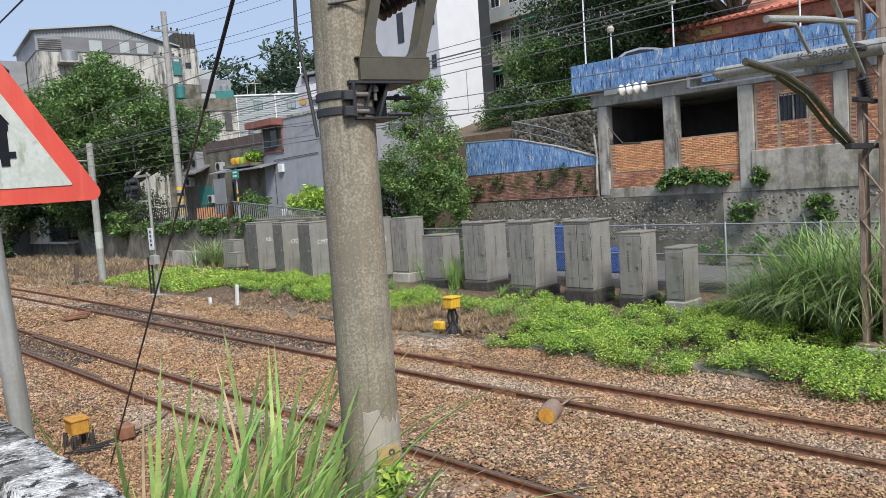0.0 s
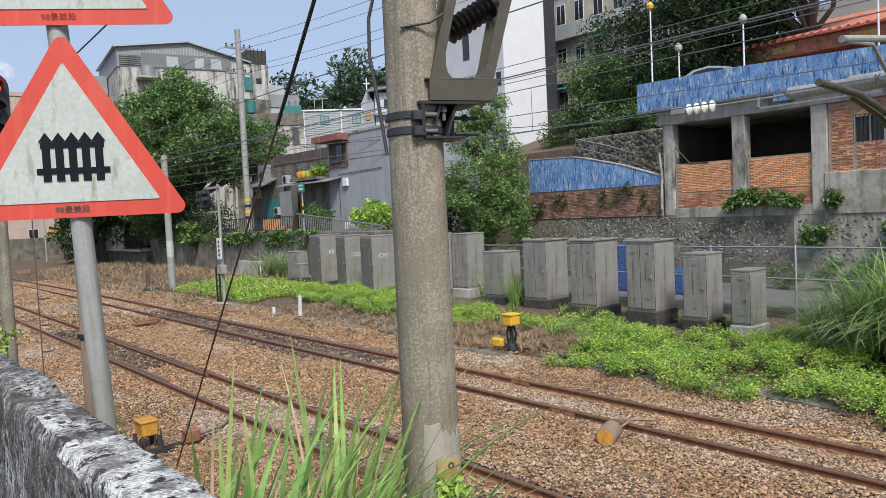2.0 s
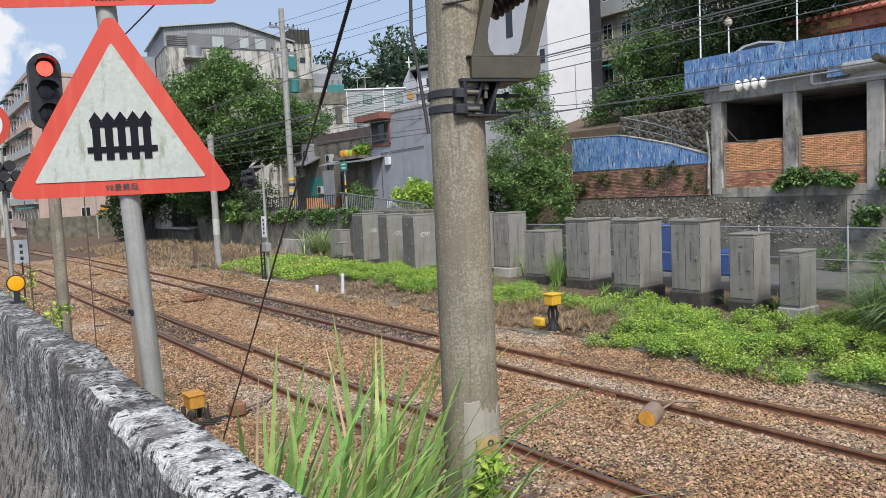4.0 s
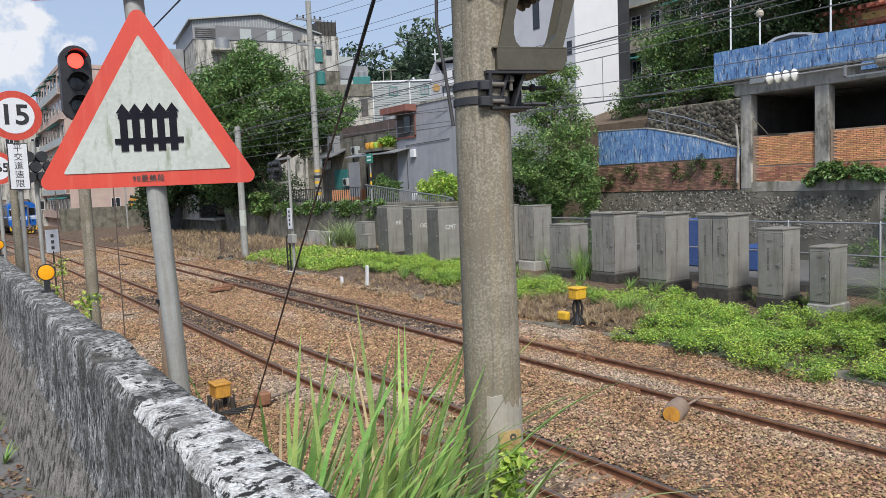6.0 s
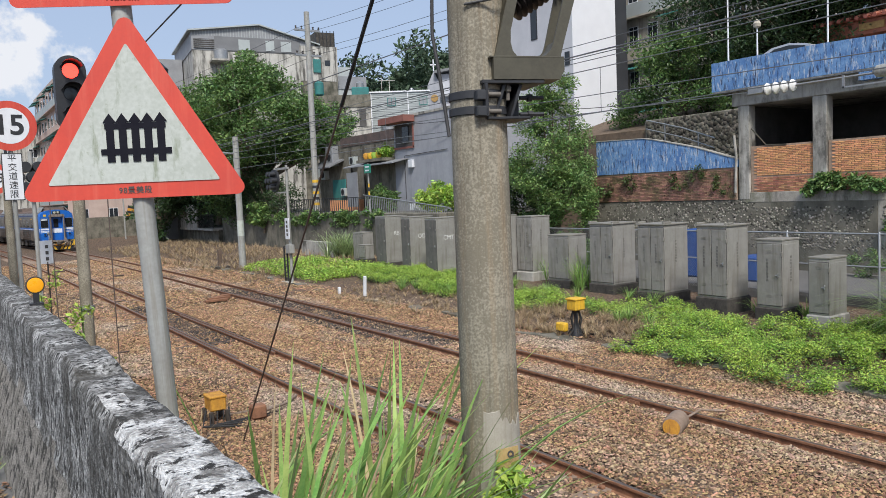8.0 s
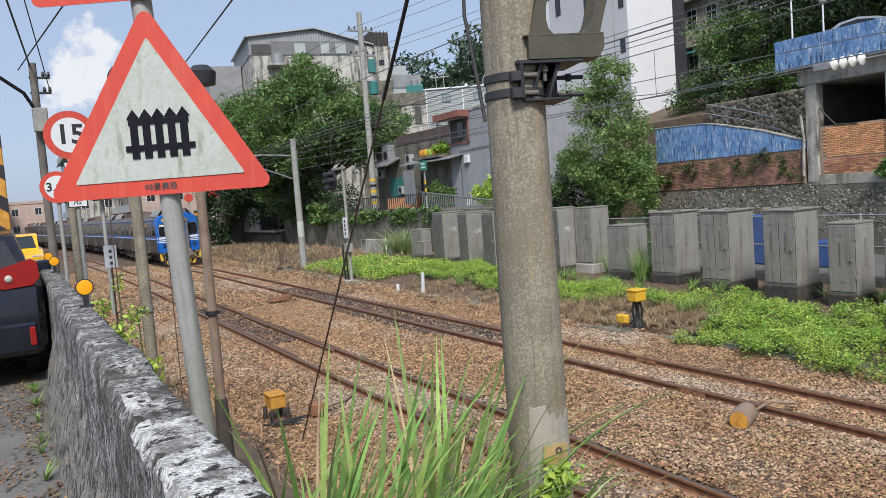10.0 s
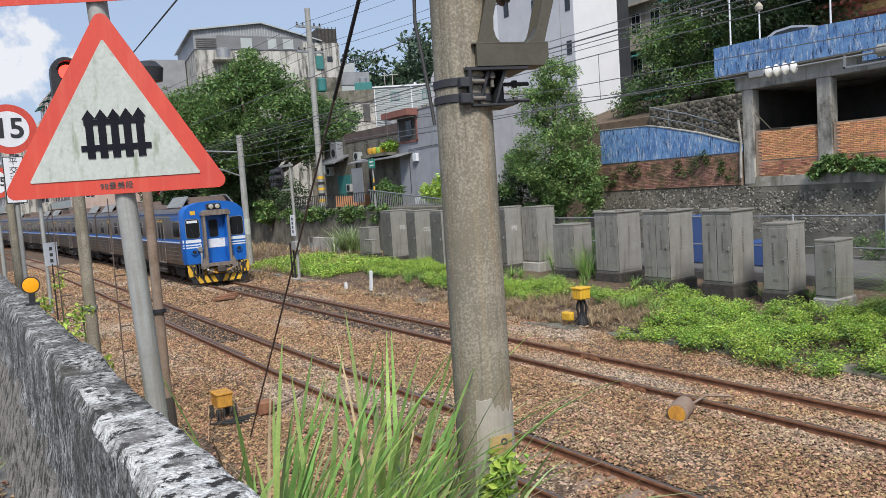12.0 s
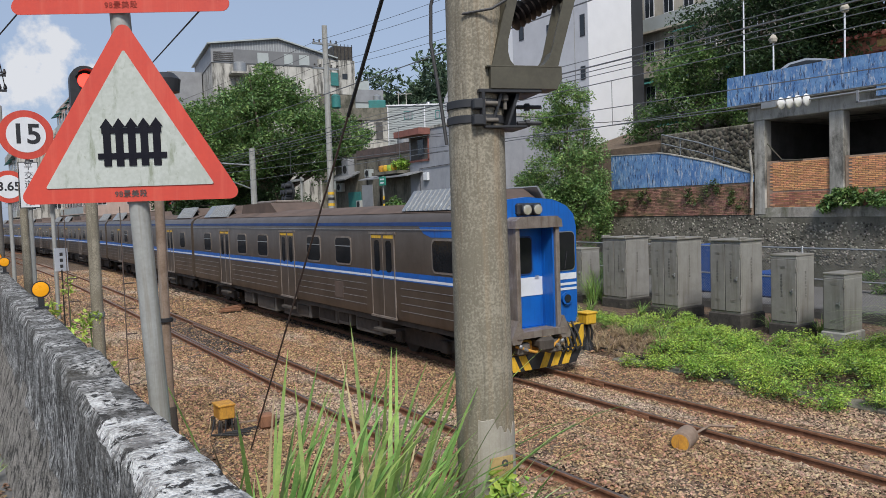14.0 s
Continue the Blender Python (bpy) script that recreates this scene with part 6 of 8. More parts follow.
# slope, stone wall and trees behind the ramp
solo("upper_stone_wall", Geo().box(30.6, 31.6, 17.6, 26, 0, 7.0, 0.05), M_CONC3, "dark upper stone retaining wall", "wall", "structure")
cobbles(bpy.data.objects["upper_stone_wall"], 17.8, 25.8, 4.3, 6.9, 1300, 44, 30.6, 0.11, M_COBBLEDARK)
solo("hillside", Geo().prism([(30.9, -1), (31.0, 6.6), (36, 8.0), (60, 12), (90, 14), (90, -1)], -40, 33, "y"), M_EARTH, "brown hillside behind the buildings", "ground", "structure")


def build_ramp_rail():
    t = thing("handrail", pose(26.6, 18, 4.6), "white tubular handrail beside the ramp", "handrail")
    part("top_rail", Geo().tube([(0, 1.0, 0.9), (0.6, 3.0, 1.5), (1.2, 5.5, 2.1)], 0.03, 8), M_STEEL, t)
    part("lower_rail", Geo().tube([(0, 1.0, 0.5), (0.6, 3.0, 1.1), (1.2, 5.5, 1.7)], 0.025, 8), M_STEEL, t)
    for x, y, z in ((0.3, 2.0, 1.2), (0.9, 4.2, 1.8)):
        part("post", Geo().tube([(x, y, -5.0), (x, y, z)], 0.03, 8), M_STEEL, t)


build_ramp_rail()
tree(24.3, 25.9, 0.35, [(0, 0.2, 5.0, 1.7, 2.0, 3.4), (0.1, 0.5, 7.6, 0.95, 1.1, 1.7), (0, -0.9, 3.4, 1.2, 1.3, 2.2), (0, 2.2, 3.0, 1.3, 1.5, 2.4)], M_LEAFSPRING, "slender leafy green tree beside the blue wall", 44000, 0.07, 0.2, 161, 105, 0.5)
tree(24.6, 29.2, 0.3, [(0, 0, 2.4, 1.5, 2.0, 2.0)], M_LEAFDARK, "dark green shrub under the tree", 14000, 0.065, 0.12, 171, 40, 0.5)
tree(33.0, 25.5, 6.5, [(0, 0, 3.0, 2.5, 3.0, 2.8), (0.5, -3, 2.0, 2, 2.4, 2.4), (0, 2.5, 1.2, 1.5, 1.8, 1.6)], M_LEAF, "light green tree on the slope", 20000, 0.095, 0.25, 181, 80, 0.7)
tree(34.0, 21.5, 7.0, [(0, 0, 5.5, 3.0, 3.6, 4.5), (-1, -3.2, 4.6, 2.6, 2.6, 3.6), (0, 3.4, 4.0, 2.5, 2.6, 3.8), (0, 0, 9.5, 3, 4.0, 3.0)], M_LEAFDARK, "large dark green tree behind the terrace", 44000, 0.105, 0.45, 191, 130, 0.85)
tree(33.5, 14.8, 8.5, [(-1.2, 1.0, 5.0, 2.2, 2.8, 3.0), (-1.0, -1.4, 7.0, 2.2, 2.4, 2.0), (-1, 3.0, 3.2, 1.6, 2.0, 2.4)], M_LEAFDARK, "dark green tree over the temple roof", 36000, 0.10, 0.35, 201, 90, 0.8)


def build_terrace_car():
    t = thing("parked_car", pose(28.0, 14.6, 7.33), "silver saloon car parked on the terrace", "car")
    body = [(0, 0.25), (0.1, 0.75), (0.9, 0.9), (3.3, 0.92), (4.3, 0.72), (4.4, 0.25)]
    part("body", Geo().prism(body, -0.85, 0.85, "x"), M_SILVER, t)
    part("cabin", Geo().prism([(0.35, 0.9), (0.9, 1.33), (1.6, 1.46), (2.3, 1.40), (3.3, 0.92)], -0.72, 0.72, "x"), M_SILVER, t)
    part("side_window", Geo().prism([(0.6, 0.95), (1.0, 1.28), (1.6, 1.38), (2.2, 1.33), (2.9, 0.97)], -0.735, -0.722, "x"), M_DGLASS, t, "dark side window")
    for y in (0.85, 3.5):
        for x in (-0.8, 0.8):
            part("wheel", Geo().lathe([(0.31, -0.1), (0.31, 0.1)], 20, (x, y, 0.31), "x"), M_RUBBER, t)


build_terrace_car()
for y, h, lamp in ((18.25, 4.0, True), (17.0, 2.1, False), (14.3, 2.6, False), (9.75, 2.4, False)):
    t = thing("lamp_post", pose(26.5, y, 7.32), "thin white lamp post on the terrace", "lamp post", "terrace lamp posts")
    part("pole", Geo().lathe([(0.035, 0), (0.028, h)], 10), M_WHITE, t)
    part("lamp", Geo().lathe([(0.03, 0), (0.13, 0.06), (0.15, 0.18), (0.08, 0.3), (0.02, 0.34)], 14, (0, 0, h)), M_YELLOW if lamp else M_CREAM, t, "yellow globe lamp" if lamp else "small lamp")


def build_temple():
    t = thing("temple", pose(33.0, 5, 7.3), "red temple building with tiled roof and gold trim", "temple")
    part("wall", Geo().box(0.5, 8, -12, 13, 0.0, 2.6), M_TEMPLERED, t, "red carved wall")
    part("eave_panel", Geo().box(-0.6, 0.45, -12, 13.0, 2.2, 2.78), M_TEMPLERED, t, "red carved eave board", smooth=0)
    part("lower_rail", Geo().box(-0.68, -0.605, -12, 13.0, 1.55, 1.68), M_TEMPLERED, t, "red balustrade rail", smooth=0)
    for k in range(3):
        part("gold_plaque", Geo().box(-0.64, -0.605, 11.2 - 3.2 * k - 1.0, 11.2 - 3.2 * k, 2.36, 2.64), M_GOLD, t, "gold inscribed plaque", smooth=0)
    for k in range(48):
        part("baluster", Geo().box(-0.67, -0.61, -11 + 0.5 * k, -10.86 + 0.5 * k, 1.0, 1.54), M_TEMPLERED if k % 2 else M_GOLD, t, smooth=0)
    rf = part("roof", Geo().prism([(-0.9, 2.82), (2.5, 3.7), (6, 4.7), (6, 2.82)], -12, 13.1, "y"), M_REDROOF, t, "red tiled roof", smooth=0)
    for k in range(70):
        y = 12.95 - 0.36 * k
        part("tile_ridge", Geo().tube([(-0.95, y, 2.86), (2.5, y, 3.76), (6, y, 4.76)], 0.09, 6), M_REDROOF, rf)
    part("ridge", Geo().box(5.8, 6.3, -12, 13.1, 4.72, 5.5), M_CORRUG2, t, "pale green roof ridge", smooth=0)


build_temple()


# ---- white tower, flats and houses ----
def window(parent, x, y, z, w, h, axis, frame_mat, glass=M_DGLASS):
    """A framed window standing proud of a facade; axis x: facade faces -x, y: faces -y."""
    def bx(a0, a1, d0, d1, z0, z1):
        return Geo().box(d0, d1, a0, a1, z0, z1) if axis == "x" else Geo().box(a0, a1, d0, d1, z0, z1)
    o = x if axis == "x" else y
    c = y if axis == "x" else x
    wf = part("window", bx(c - w / 2, c + w / 2, o - 0.03, o + 0.05, z, z + h), frame_mat, parent, smooth=0)
    n = 2 if w > 0.8 else 1
    for k in range(n):
        a = c - w / 2 + 0.05 + k * (w - 0.05) / n
        part("pane", bx(a, a + (w - 0.05) / n - 0.05, o - 0.036, o - 0.0305, z + 0.05, z + h - 0.05), glass, wf, "dark pane", smooth=0)


def build_tower():
    t = thing("white_tower_block", pose(34, 33.33, 3.5), "tall white rendered apartment block with narrow windows", "building")
    part("body", Geo().box(0, 3.85, 1.12, 11, -4, 14.6), M_WHITEHOUSE, t, "white rendered walls", smooth=0)
    # thin grey sheet paints this side's shade over the white render
    part("shaded_flank", Geo().box(-0.012, 0.0, 1.14, 8.6, -2.0, 14.55), M_PALEGREY, t, "white flank toned pale grey for shade, with narrow windows", smooth=0)
    part("dark_edge", Geo().box(3.852, 4.95, 1.14, 9, -4, 14.2), M_DARKGREY, t, "near-black side strip", smooth=0)
    for y, z, w, h in ((4.65, 10.1, 0.62, 1.95), (1.6, 10.65, 0.42, 1.35), (4.3, 7.9, 0.55, 1.0), (1.62, 7.95, 0.42, 0.85), (7.6, 11.6, 0.5, 1.2)):
        window(t, -0.012, y, z, w, h, "x", M_BLACK)
    part("ledge", Geo().box(-0.06, 3.91, 1.06, 11, 14.6, 14.75), M_CONC2, t, smooth=0)
    part("joint", Geo().box(-0.02, -0.011, 2.32, 2.36, -2, 14.5), M_CONC2, t, smooth=0)
    part("grey_wing", Geo().box(-2.4, -0.02, 4.6, 11, -4, 4.4), M_GREYHOUSE, t, "dark grey lower wing", smooth=0)
    part("black_base", Geo().box(-2.42, -2.40, 4.7, 10.9, -3, 3.0), M_DARKGREY, t, "dark tiled base", smooth=0)
    part("white_patch", Geo().box(-2.46, -2.43, 4.9, 6.6, 3.1, 4.2), M_WHITEHOUSE, t, smooth=0)


build_tower()


def flats(name, m, w, d, floors, fh, mat, label, cols, axis="x", awn=None, seed=1):
    """A block of flats with framed windows and balcony slabs on the side that faces -x, and windows on the -y side."""
    t = thing(name, m, label, "building")
    part("body", Geo().box(0, d, 0, w, -6, floors * fh), mat, t, smooth=0)
    r = random.Random(seed)
    for f in range(floors):
        part("floor_slab", Geo().box(-0.5, 0, 0, w, f * fh - 0.12, f * fh), mat, t, smooth=0)
        if r.random() < 0.8:
            part("balcony_rail", Geo().box(-0.5, -0.44, 0.2, w - 0.2, f * fh, f * fh + 0.85), M_CORRUG2 if f % 2 else mat, t, smooth=0)
        for c in range(cols):
            window(t, 0, (c + 0.5) * w / cols, f * fh + 1.0, w / cols * 0.5, 1.4, "x", M_WHITEHOUSE)
            if awn and r.random() < 0.5:
                y = (c + 0.5) * w / cols
                part("awning", Geo().prism([(0, 2.75 + f * fh), (-0.9, 2.45 + f * fh), (-0.9, 2.4 + f * fh), (0, 2.68 + f * fh)], y - w / cols * 0.4, y + w / cols * 0.4, "y"), awn, t, smooth=0)
        for c in range(max(2, int(d / 3))):
            window(t, (c + 0.5) * d / max(2, int(d / 3)), 0, f * fh + 1.0, 1.1, 1.3, "y", M_WHITEHOUSE)
    part("parapet", Geo().box(-0.1, d + 0.1, -0.1, w + 0.1, floors * fh, floors * fh + 0.5), mat, t, smooth=0)
    return t


flats("apartment_building", pose(41, 25, 6.2), 11.5, 9, 4, 3.0, M_CREAM, "old cream apartment building with balconies and green awnings", 7, awn=M_TEAL, seed=3)
flats("apartment_building", pose(14.5, 104, 1.5), 26, 14, 6, 3.1, M_PINK, "pinkish tiled apartment building beside the crossing", 8, awn=M_TEAL, seed=4)
flats("street_house", pose(-9.5, 150, 1.5), 14, 8, 3, 3.0, M_STAINWHITE, "pale weathered street house beyond the crossing", 4, awn=M_TEAL, seed=15)
flats("street_house", pose(-1.0, 158, 1.5), 14, 7.5, 2, 3.1, M_PINK, "low pink tiled house beyond the crossing", 4, awn=M_TEAL, seed=16)
flats("apartment_building", pose(8.6, 128, 1.5), 20, 10, 5, 3.1, M_STAINWHITE, "weathered pale apartment building down the street", 6, awn=M_TEAL, seed=5)


def corrugated(y0, y1, z0, z1, x, pitch=0.25, depth=0.04):
    g = Geo()
    y = y0
    while y < y1:
        g.prism([(y, x), (y + pitch * 0.5, x), (y + pitch * 0.5 - 0.03, x - depth), (y + 0.03, x - depth)], z0, z1, "z")
        y += pitch
    g.v = [(b, a, c) for a, b, c in g.v]
    return g


def build_factory():
    # local x runs to the right of the facade, -y faces the tracks
    t = thing("factory", pose(29.9, 76.2, 2.0, 0, 0, -8), "grey corrugated factory on a stained white storey", "building")
    part("lower_storey", Geo().box(-6.8, 4.19, 0, 13, -3, 17.3), M_STAINWHITE, t, "black-streaked white lower walls", smooth=0)
    part("gable", Geo().prism([(-6.86, 17.3), (6.0, 17.3), (6.0, 18.4), (-0.04, 20.0), (-6.86, 19.15)], -0.05, 13, "y"), M_CORRUG, t, "grey corrugated gable", smooth=0)
    for k in range(46):
        x = -6.8 + 0.275 * k
        top = 19.15 + (x + 6.86) / 6.82 * 0.85 if x < -0.04 else 20.0 - (x + 0.04) / 6.04 * 1.6
        part("sheet_rib", Geo().box(x, x + 0.05, -0.075, -0.052, 18.75, top - 0.06), M_CORRUG2, t, smooth=0)
    part("roof_edge", Geo().prism([(-7.2, 19.08), (-0.04, 20.0), (6.4, 18.3), (6.4, 18.42), (-0.04, 20.14), (-7.2, 19.22)], -0.4, 13, "y"), M_CORRUG2, t, "pale roof edge", smooth=0)
    part("dark_band", Geo().box(-4.6, 4.3, -0.09, -0.052, 17.35, 18.72), M_DARKBAND, t, "dark grey wall band", smooth=0)
    for x, w in ((-2.2, 1.15), (0.6, 0.9), (2.2, 1.1)):
        part("shutter", Geo().box(x, x + w, -0.13, -0.095, 17.45, 18.5), M_CORRUG2, t, "pale shutter", smooth=0)
    # flat dark sheet painted as the shade inside the opening
    part("opening", Geo().box(-6.65, -4.65, -0.13, -0.095, 17.45, 18.4), M_ROOMSHADE, t, "dark opening", smooth=0)
    for k in range(5):
        part("opening_rail", Geo().box(-6.65, -4.65, -0.16, -0.135, 17.5 + 0.2 * k, 17.53 + 0.2 * k), M_STEEL, t, smooth=0)
    part("water_tank", Geo().lathe([(0.05, 0), (0.7, 0.02), (0.72, 0.9), (0.4, 1.1), (0.05, 1.15)], 18, (-4.2, -1.0, 16.2)), M_STEEL, t, "steel water tank")
    part("tank_shelf", Geo().box(-5.2, -3.2, -1.8, 0, 16.0, 16.19), M_CONC2, t, smooth=0)
    part("white_block", Geo().box(4.2, 8.36, -0.14, 10, 14.5, 18.2), M_STAINWHITE, t, "black-streaked white stair block", smooth=0)
    part("grey_block", Geo().box(4.2, 8.3, -0.1, 10, -3, 14.496), M_CONC3, t, "dark stained lower block", smooth=0)
    part("block_window", Geo().box(6.9, 7.5, -0.17, -0.142, 16.15, 16.75), M_DGLASS, t, "small dark window", smooth=0)
    part("roof_cage", Geo().box(6.1, 8.3, 0.3, 3, 18.2, 19.8), M_DARKCONC, t, "dark rooftop cage", smooth=0)
    for k in range(6):
        part("cage_bar", Geo().box(6.1 + 0.42 * k, 6.16 + 0.42 * k, 0.22, 0.29, 18.2, 20.0), M_BLACK, t, smooth=0)
    part("glass_lean_to", Geo().box(8.38, 10.2, 0.5, 8, 8, 16.2), M_CORRUG2, t, "pale glazed lean-to", smooth=0)
    part("lean_to_roof", Geo().box(8.38, 11.8, 0.4, 8, 13.8, 15.2), M_CORRUG, t, smooth=0)
    part("blue_board", Geo().box(5.6, 6.4, -0.3, -0.142, 15.4, 16.8), M_TEAL, t, smooth=0)
    part("side_house", Geo().box(-10.5, -6.9, 7.0, 13, -3, 17.5), M_CORRUG, t, smooth=0)


build_factory()


def build_grey_house():
    t = thing("grey_house", pose(26.0, 33.5, 2.9), "two-storey grey rendered house with a red window awning", "house")
    part("body", Geo().box(0, 7, 0, 9.7, -2, 5.85), M_GREYHOUSE, t, smooth=0)
    part("parapet", Geo().box(-0.05, 7, -0.05, 9.75, 5.85, 6.0), M_CONC2, t, smooth=0)
    # flat dark sheet stands for the shade inside the recess
    part("balcony_recess", Geo().box(-0.02, 0.0, 7.3, 9.5, 4.0, 5.5), M_ROOMSHADE, t, "dark balcony recess", smooth=0)
    part("red_surround", Geo().box(-0.08, -0.022, 7.2, 7.32, 3.9, 5.6).box(-0.08, -0.022, 7.2, 9.7, 3.85, 3.98), M_AWN, t, smooth=0)
    part("awning", Geo().box(-0.9, -0.052, 7.0, 10.2, 5.5, 5.9), M_AWN, t, "red concrete awning", smooth=0)
    window(t, -0.02, 8.2, 4.2, 0.8, 1.1, "x", M_DARKGREY)
    part("meter_box", Geo().box(-0.18, 0, 7.3, 7.8, 2.6, 3.1, 0.02), M_WHITE, t, "white meter box")
    part("wall_pipe", Geo().tube([(-0.04, 8.4, 0.6), (-0.04, 8.4, 3.4), (-0.04, 3.5, 3.5)], 0.02, 6), M_WIRE, t)


build_grey_house()


def build_concrete_house():
    t = thing("concrete_house", pose(27.0, 44.0, 2.9), "weathered grey concrete house with a lean-to canopy", "house")
    part("body", Geo().box(0, 8, 0, 13, -2, 5.3), M_CONC3, t, "dark stained concrete walls", smooth=0)
    part("brick_top", Geo().box(-0.04, 8, -0.3, 9, 4.75, 5.45), M_DULLBRICK, t, smooth=0)
    part("canopy", Geo().prism([(0, 3.5), (-2.2, 3.0), (-2.2, 2.93), (0, 3.4)], -2.4, 4.5, "y"), M_CORRUG, t, "grey corrugated canopy", smooth=0)
    # dark sheet on the wall, painted shade of the doorway
    part("doorway", Geo().box(-0.03, 0, -1.2, 1.8, 0, 2.4), M_ROOMSHADE, t, "dark doorway", smooth=0)
    part("teal_shutter", Geo().box(-0.08, -0.03, 8.4, 10.6, 0.2, 2.3), M_TEAL, t, "teal shutter", smooth=0)
    part("brick_base", Geo().box(-0.5, -0.1, 5.5, 10.5, -0.5, 0.7), M_BRICK, t, "low brick base", smooth=0)
    part("extractor", Geo().box(-0.6, 0, 9.4, 10.6, 3.4, 4.9, 0.05), M_CORRUG, t)
    part("fan", Geo().lathe([(0.32, -0.62), (0.35, -0.58), (0.35, -0.5)], 18, (0, 10.0, 4.1), "x"), M_BLACK, t)
    part("back_wall", Geo().box(1.5, 8, -3.5, 0.0, -2, 3.5), M_CONC3, t, smooth=0)
    part("water_tank", Geo().lathe([(0.0, 0), (0.6, 0.02), (0.6, 0.9), (0.3, 1.1), (0, 1.15)], 16, (1.5, 4.0, 5.45)), M_STEEL, t, "steel water tank")
    for y, z, w, h in ((11.2, 2.4, 0.9, 0.7), (6.2, 3.3, 0.8, 0.6), (7.9, 1.0, 0.7, 0.6)):
        ac = part("air_conditioner", Geo().box(-0.42, -0.04, y, y + w, z, z + h, 0.02), M_CORRUG2, t, "white air conditioner box")
        part("fan_grille", Geo().lathe([(0.24, -0.44), (0.25, -0.425)], 16, (0, y + w * 0.5, z + h * 0.5), "x"), M_BLACK, ac)
    for y in (1.9, 3.4, 5.2, 7.2):
        part("drain_pipe", Geo().tube([(-0.07, y, 0), (-0.07, y + 0.1, 4.6)], 0.05, 6), M_DARKCONC, t)
    part("dark_awning", Geo().prism([(0, 3.9), (-1.3, 3.3), (-1.3, 3.2), (0, 3.75)], 8.6, 12.6, "y"), M_DARKBAND, t, "dark sheet awning", smooth=0)
    part("porch_pane", Geo().box(-2.1, -2.05, 2.6, 4.2, 0.2, 2.6), M_CORRUG, t, "milky porch screen", smooth=0)


build_concrete_house()
for k, (y, m) in enumerate(((44.5, M_YELLOW), (45.1, M_LEAFLIGHT), (45.7, M_YELLOW), (46.3, M_RUSTYEL))):
    solo("flower_pot", Geo().lathe([(0.0, 0), (0.2, 0.02), (0.3, 0.25), (0.26, 0.45), (0.05, 0.5)], 14, (25.6, y, 6.3)), m, "painted round flower pot on the canopy", "flower pot", group="pots on the canopy")
o = new("potted_plant", array_mesh("potted_plant", *leaf_cloud(blob_centres(25.7, 43.9, 6.7, 0.5, 0.7, 0.5, 20, 300), 0.3, 900, 0.12, 301), M_LEAFLIGHT))
tagged(o, "leafy green potted plant on the canopy", "plant")
solo("pot_shelf", Geo().box(25.0, 26.2, 43.3, 46.8, 6.1, 6.3).box(26.2, 26.98, 43.3, 46.8, 2.9, 6.3), M_CONC3, "dark porch block under the pots", "porch", smooth=0)


def build_steel_house():
    # local x runs to the right of the facade, -y faces the tracks
    t = thing("steel_house", pose(43.07, 76.75, 15.7, 0, 0, -31.3), "pale grey corrugated steel house with white trim", "house")
    part("body", Geo().box(0, 6.72, 0, 7, -12, 0), M_CORRUG2, t, smooth=0)
    g = Geo()
    for k in range(22):
        g.box(0.05, 6.67, -0.03, -0.002, -4.5 + 0.2 * k, -4.475 + 0.2 * k)
    part("siding", g, M_CORRUG, t, smooth=0)
    part("roof_trim", Geo().box(-0.15, 6.9, -0.15, 7, 0.003, 0.16), M_WHITEHOUSE, t, "white roof edge", smooth=0)
    for x in (0.0, 4.25):
        part("corner_post", Geo().box(x, x + 0.12, -0.07, -0.032, -4.5, 0), M_WHITEHOUSE, t, smooth=0)
    for x in (2.4, 6.05):
        w = part("window", Geo().box(x - 0.5, x + 0.5, -0.06, -0.032, -1.55, -0.6), M_TEAL, t, "teal framed window", smooth=0)
        for q in (-0.42, 0.03):
            part("pane", Geo().box(x + q, x + q + 0.39, -0.07, -0.062, -1.47, -0.68), M_CORRUG, w, "pale pane", smooth=0)
    for x in (1.3, 2.2):
        part("antenna_post", Geo().box(x, x + 0.07, 1, 1.07, 0.17, 1.9), M_CONC2, t, smooth=0)
    part("antenna_bar", Geo().box(1.0, 2.9, 1, 1.06, 1.5, 1.57), M_CONC2, t, smooth=0)
    part("roof_vent", Geo().lathe([(0.2, 0), (0.3, 0.1), (0.15, 0.4)], 12, (4.8, 1, 0.17)), M_STEEL, t)


build_steel_house()
t = thing("church", pose(55.35, 83.3, 14.9, 0, 0, -34), "grey church gable with a cross", "church")
part("body", Geo().prism([(0, -12), (1.75, -12), (1.75, 3.2), (0.86, 5.0), (0, 3.2)], 0, 8, "y"), M_GREYHOUSE, t, smooth=0)
part("cross", Geo().box(0.8, 0.94, -0.1, 0.04, 5.0, 6.5).box(0.45, 1.28, -0.1, 0.04, 5.75, 5.9), M_WHITEHOUSE, t, "white cross", smooth=0)
part("arch_window", Geo().lathe([(0.48, -0.10), (0.48, -0.02)], 20, (0.86, 0, 1.5), "y"), M_GOLD, t, "gold arched window")
t = thing("hill_house", pose(56.9, 82.3, 14.9, 0, 0, -34), "grey two-storey house with a dark overhanging roof", "house")
part("body", Geo().box(0, 7, 0, 8, -12, 4.6), M_PALEGREY, t, smooth=0)
part("roof", Geo().prism([(-0.9, 4.62), (7.5, 5.9), (7.5, 6.2), (-0.9, 4.95)], -0.9, 8, "y"), M_DARKBAND, t, "dark overhanging roof", smooth=0)
part("floor_slab", Geo().box(-0.2, 7, -0.7, 0, 1.6, 1.9), M_CORRUG, t, smooth=0)
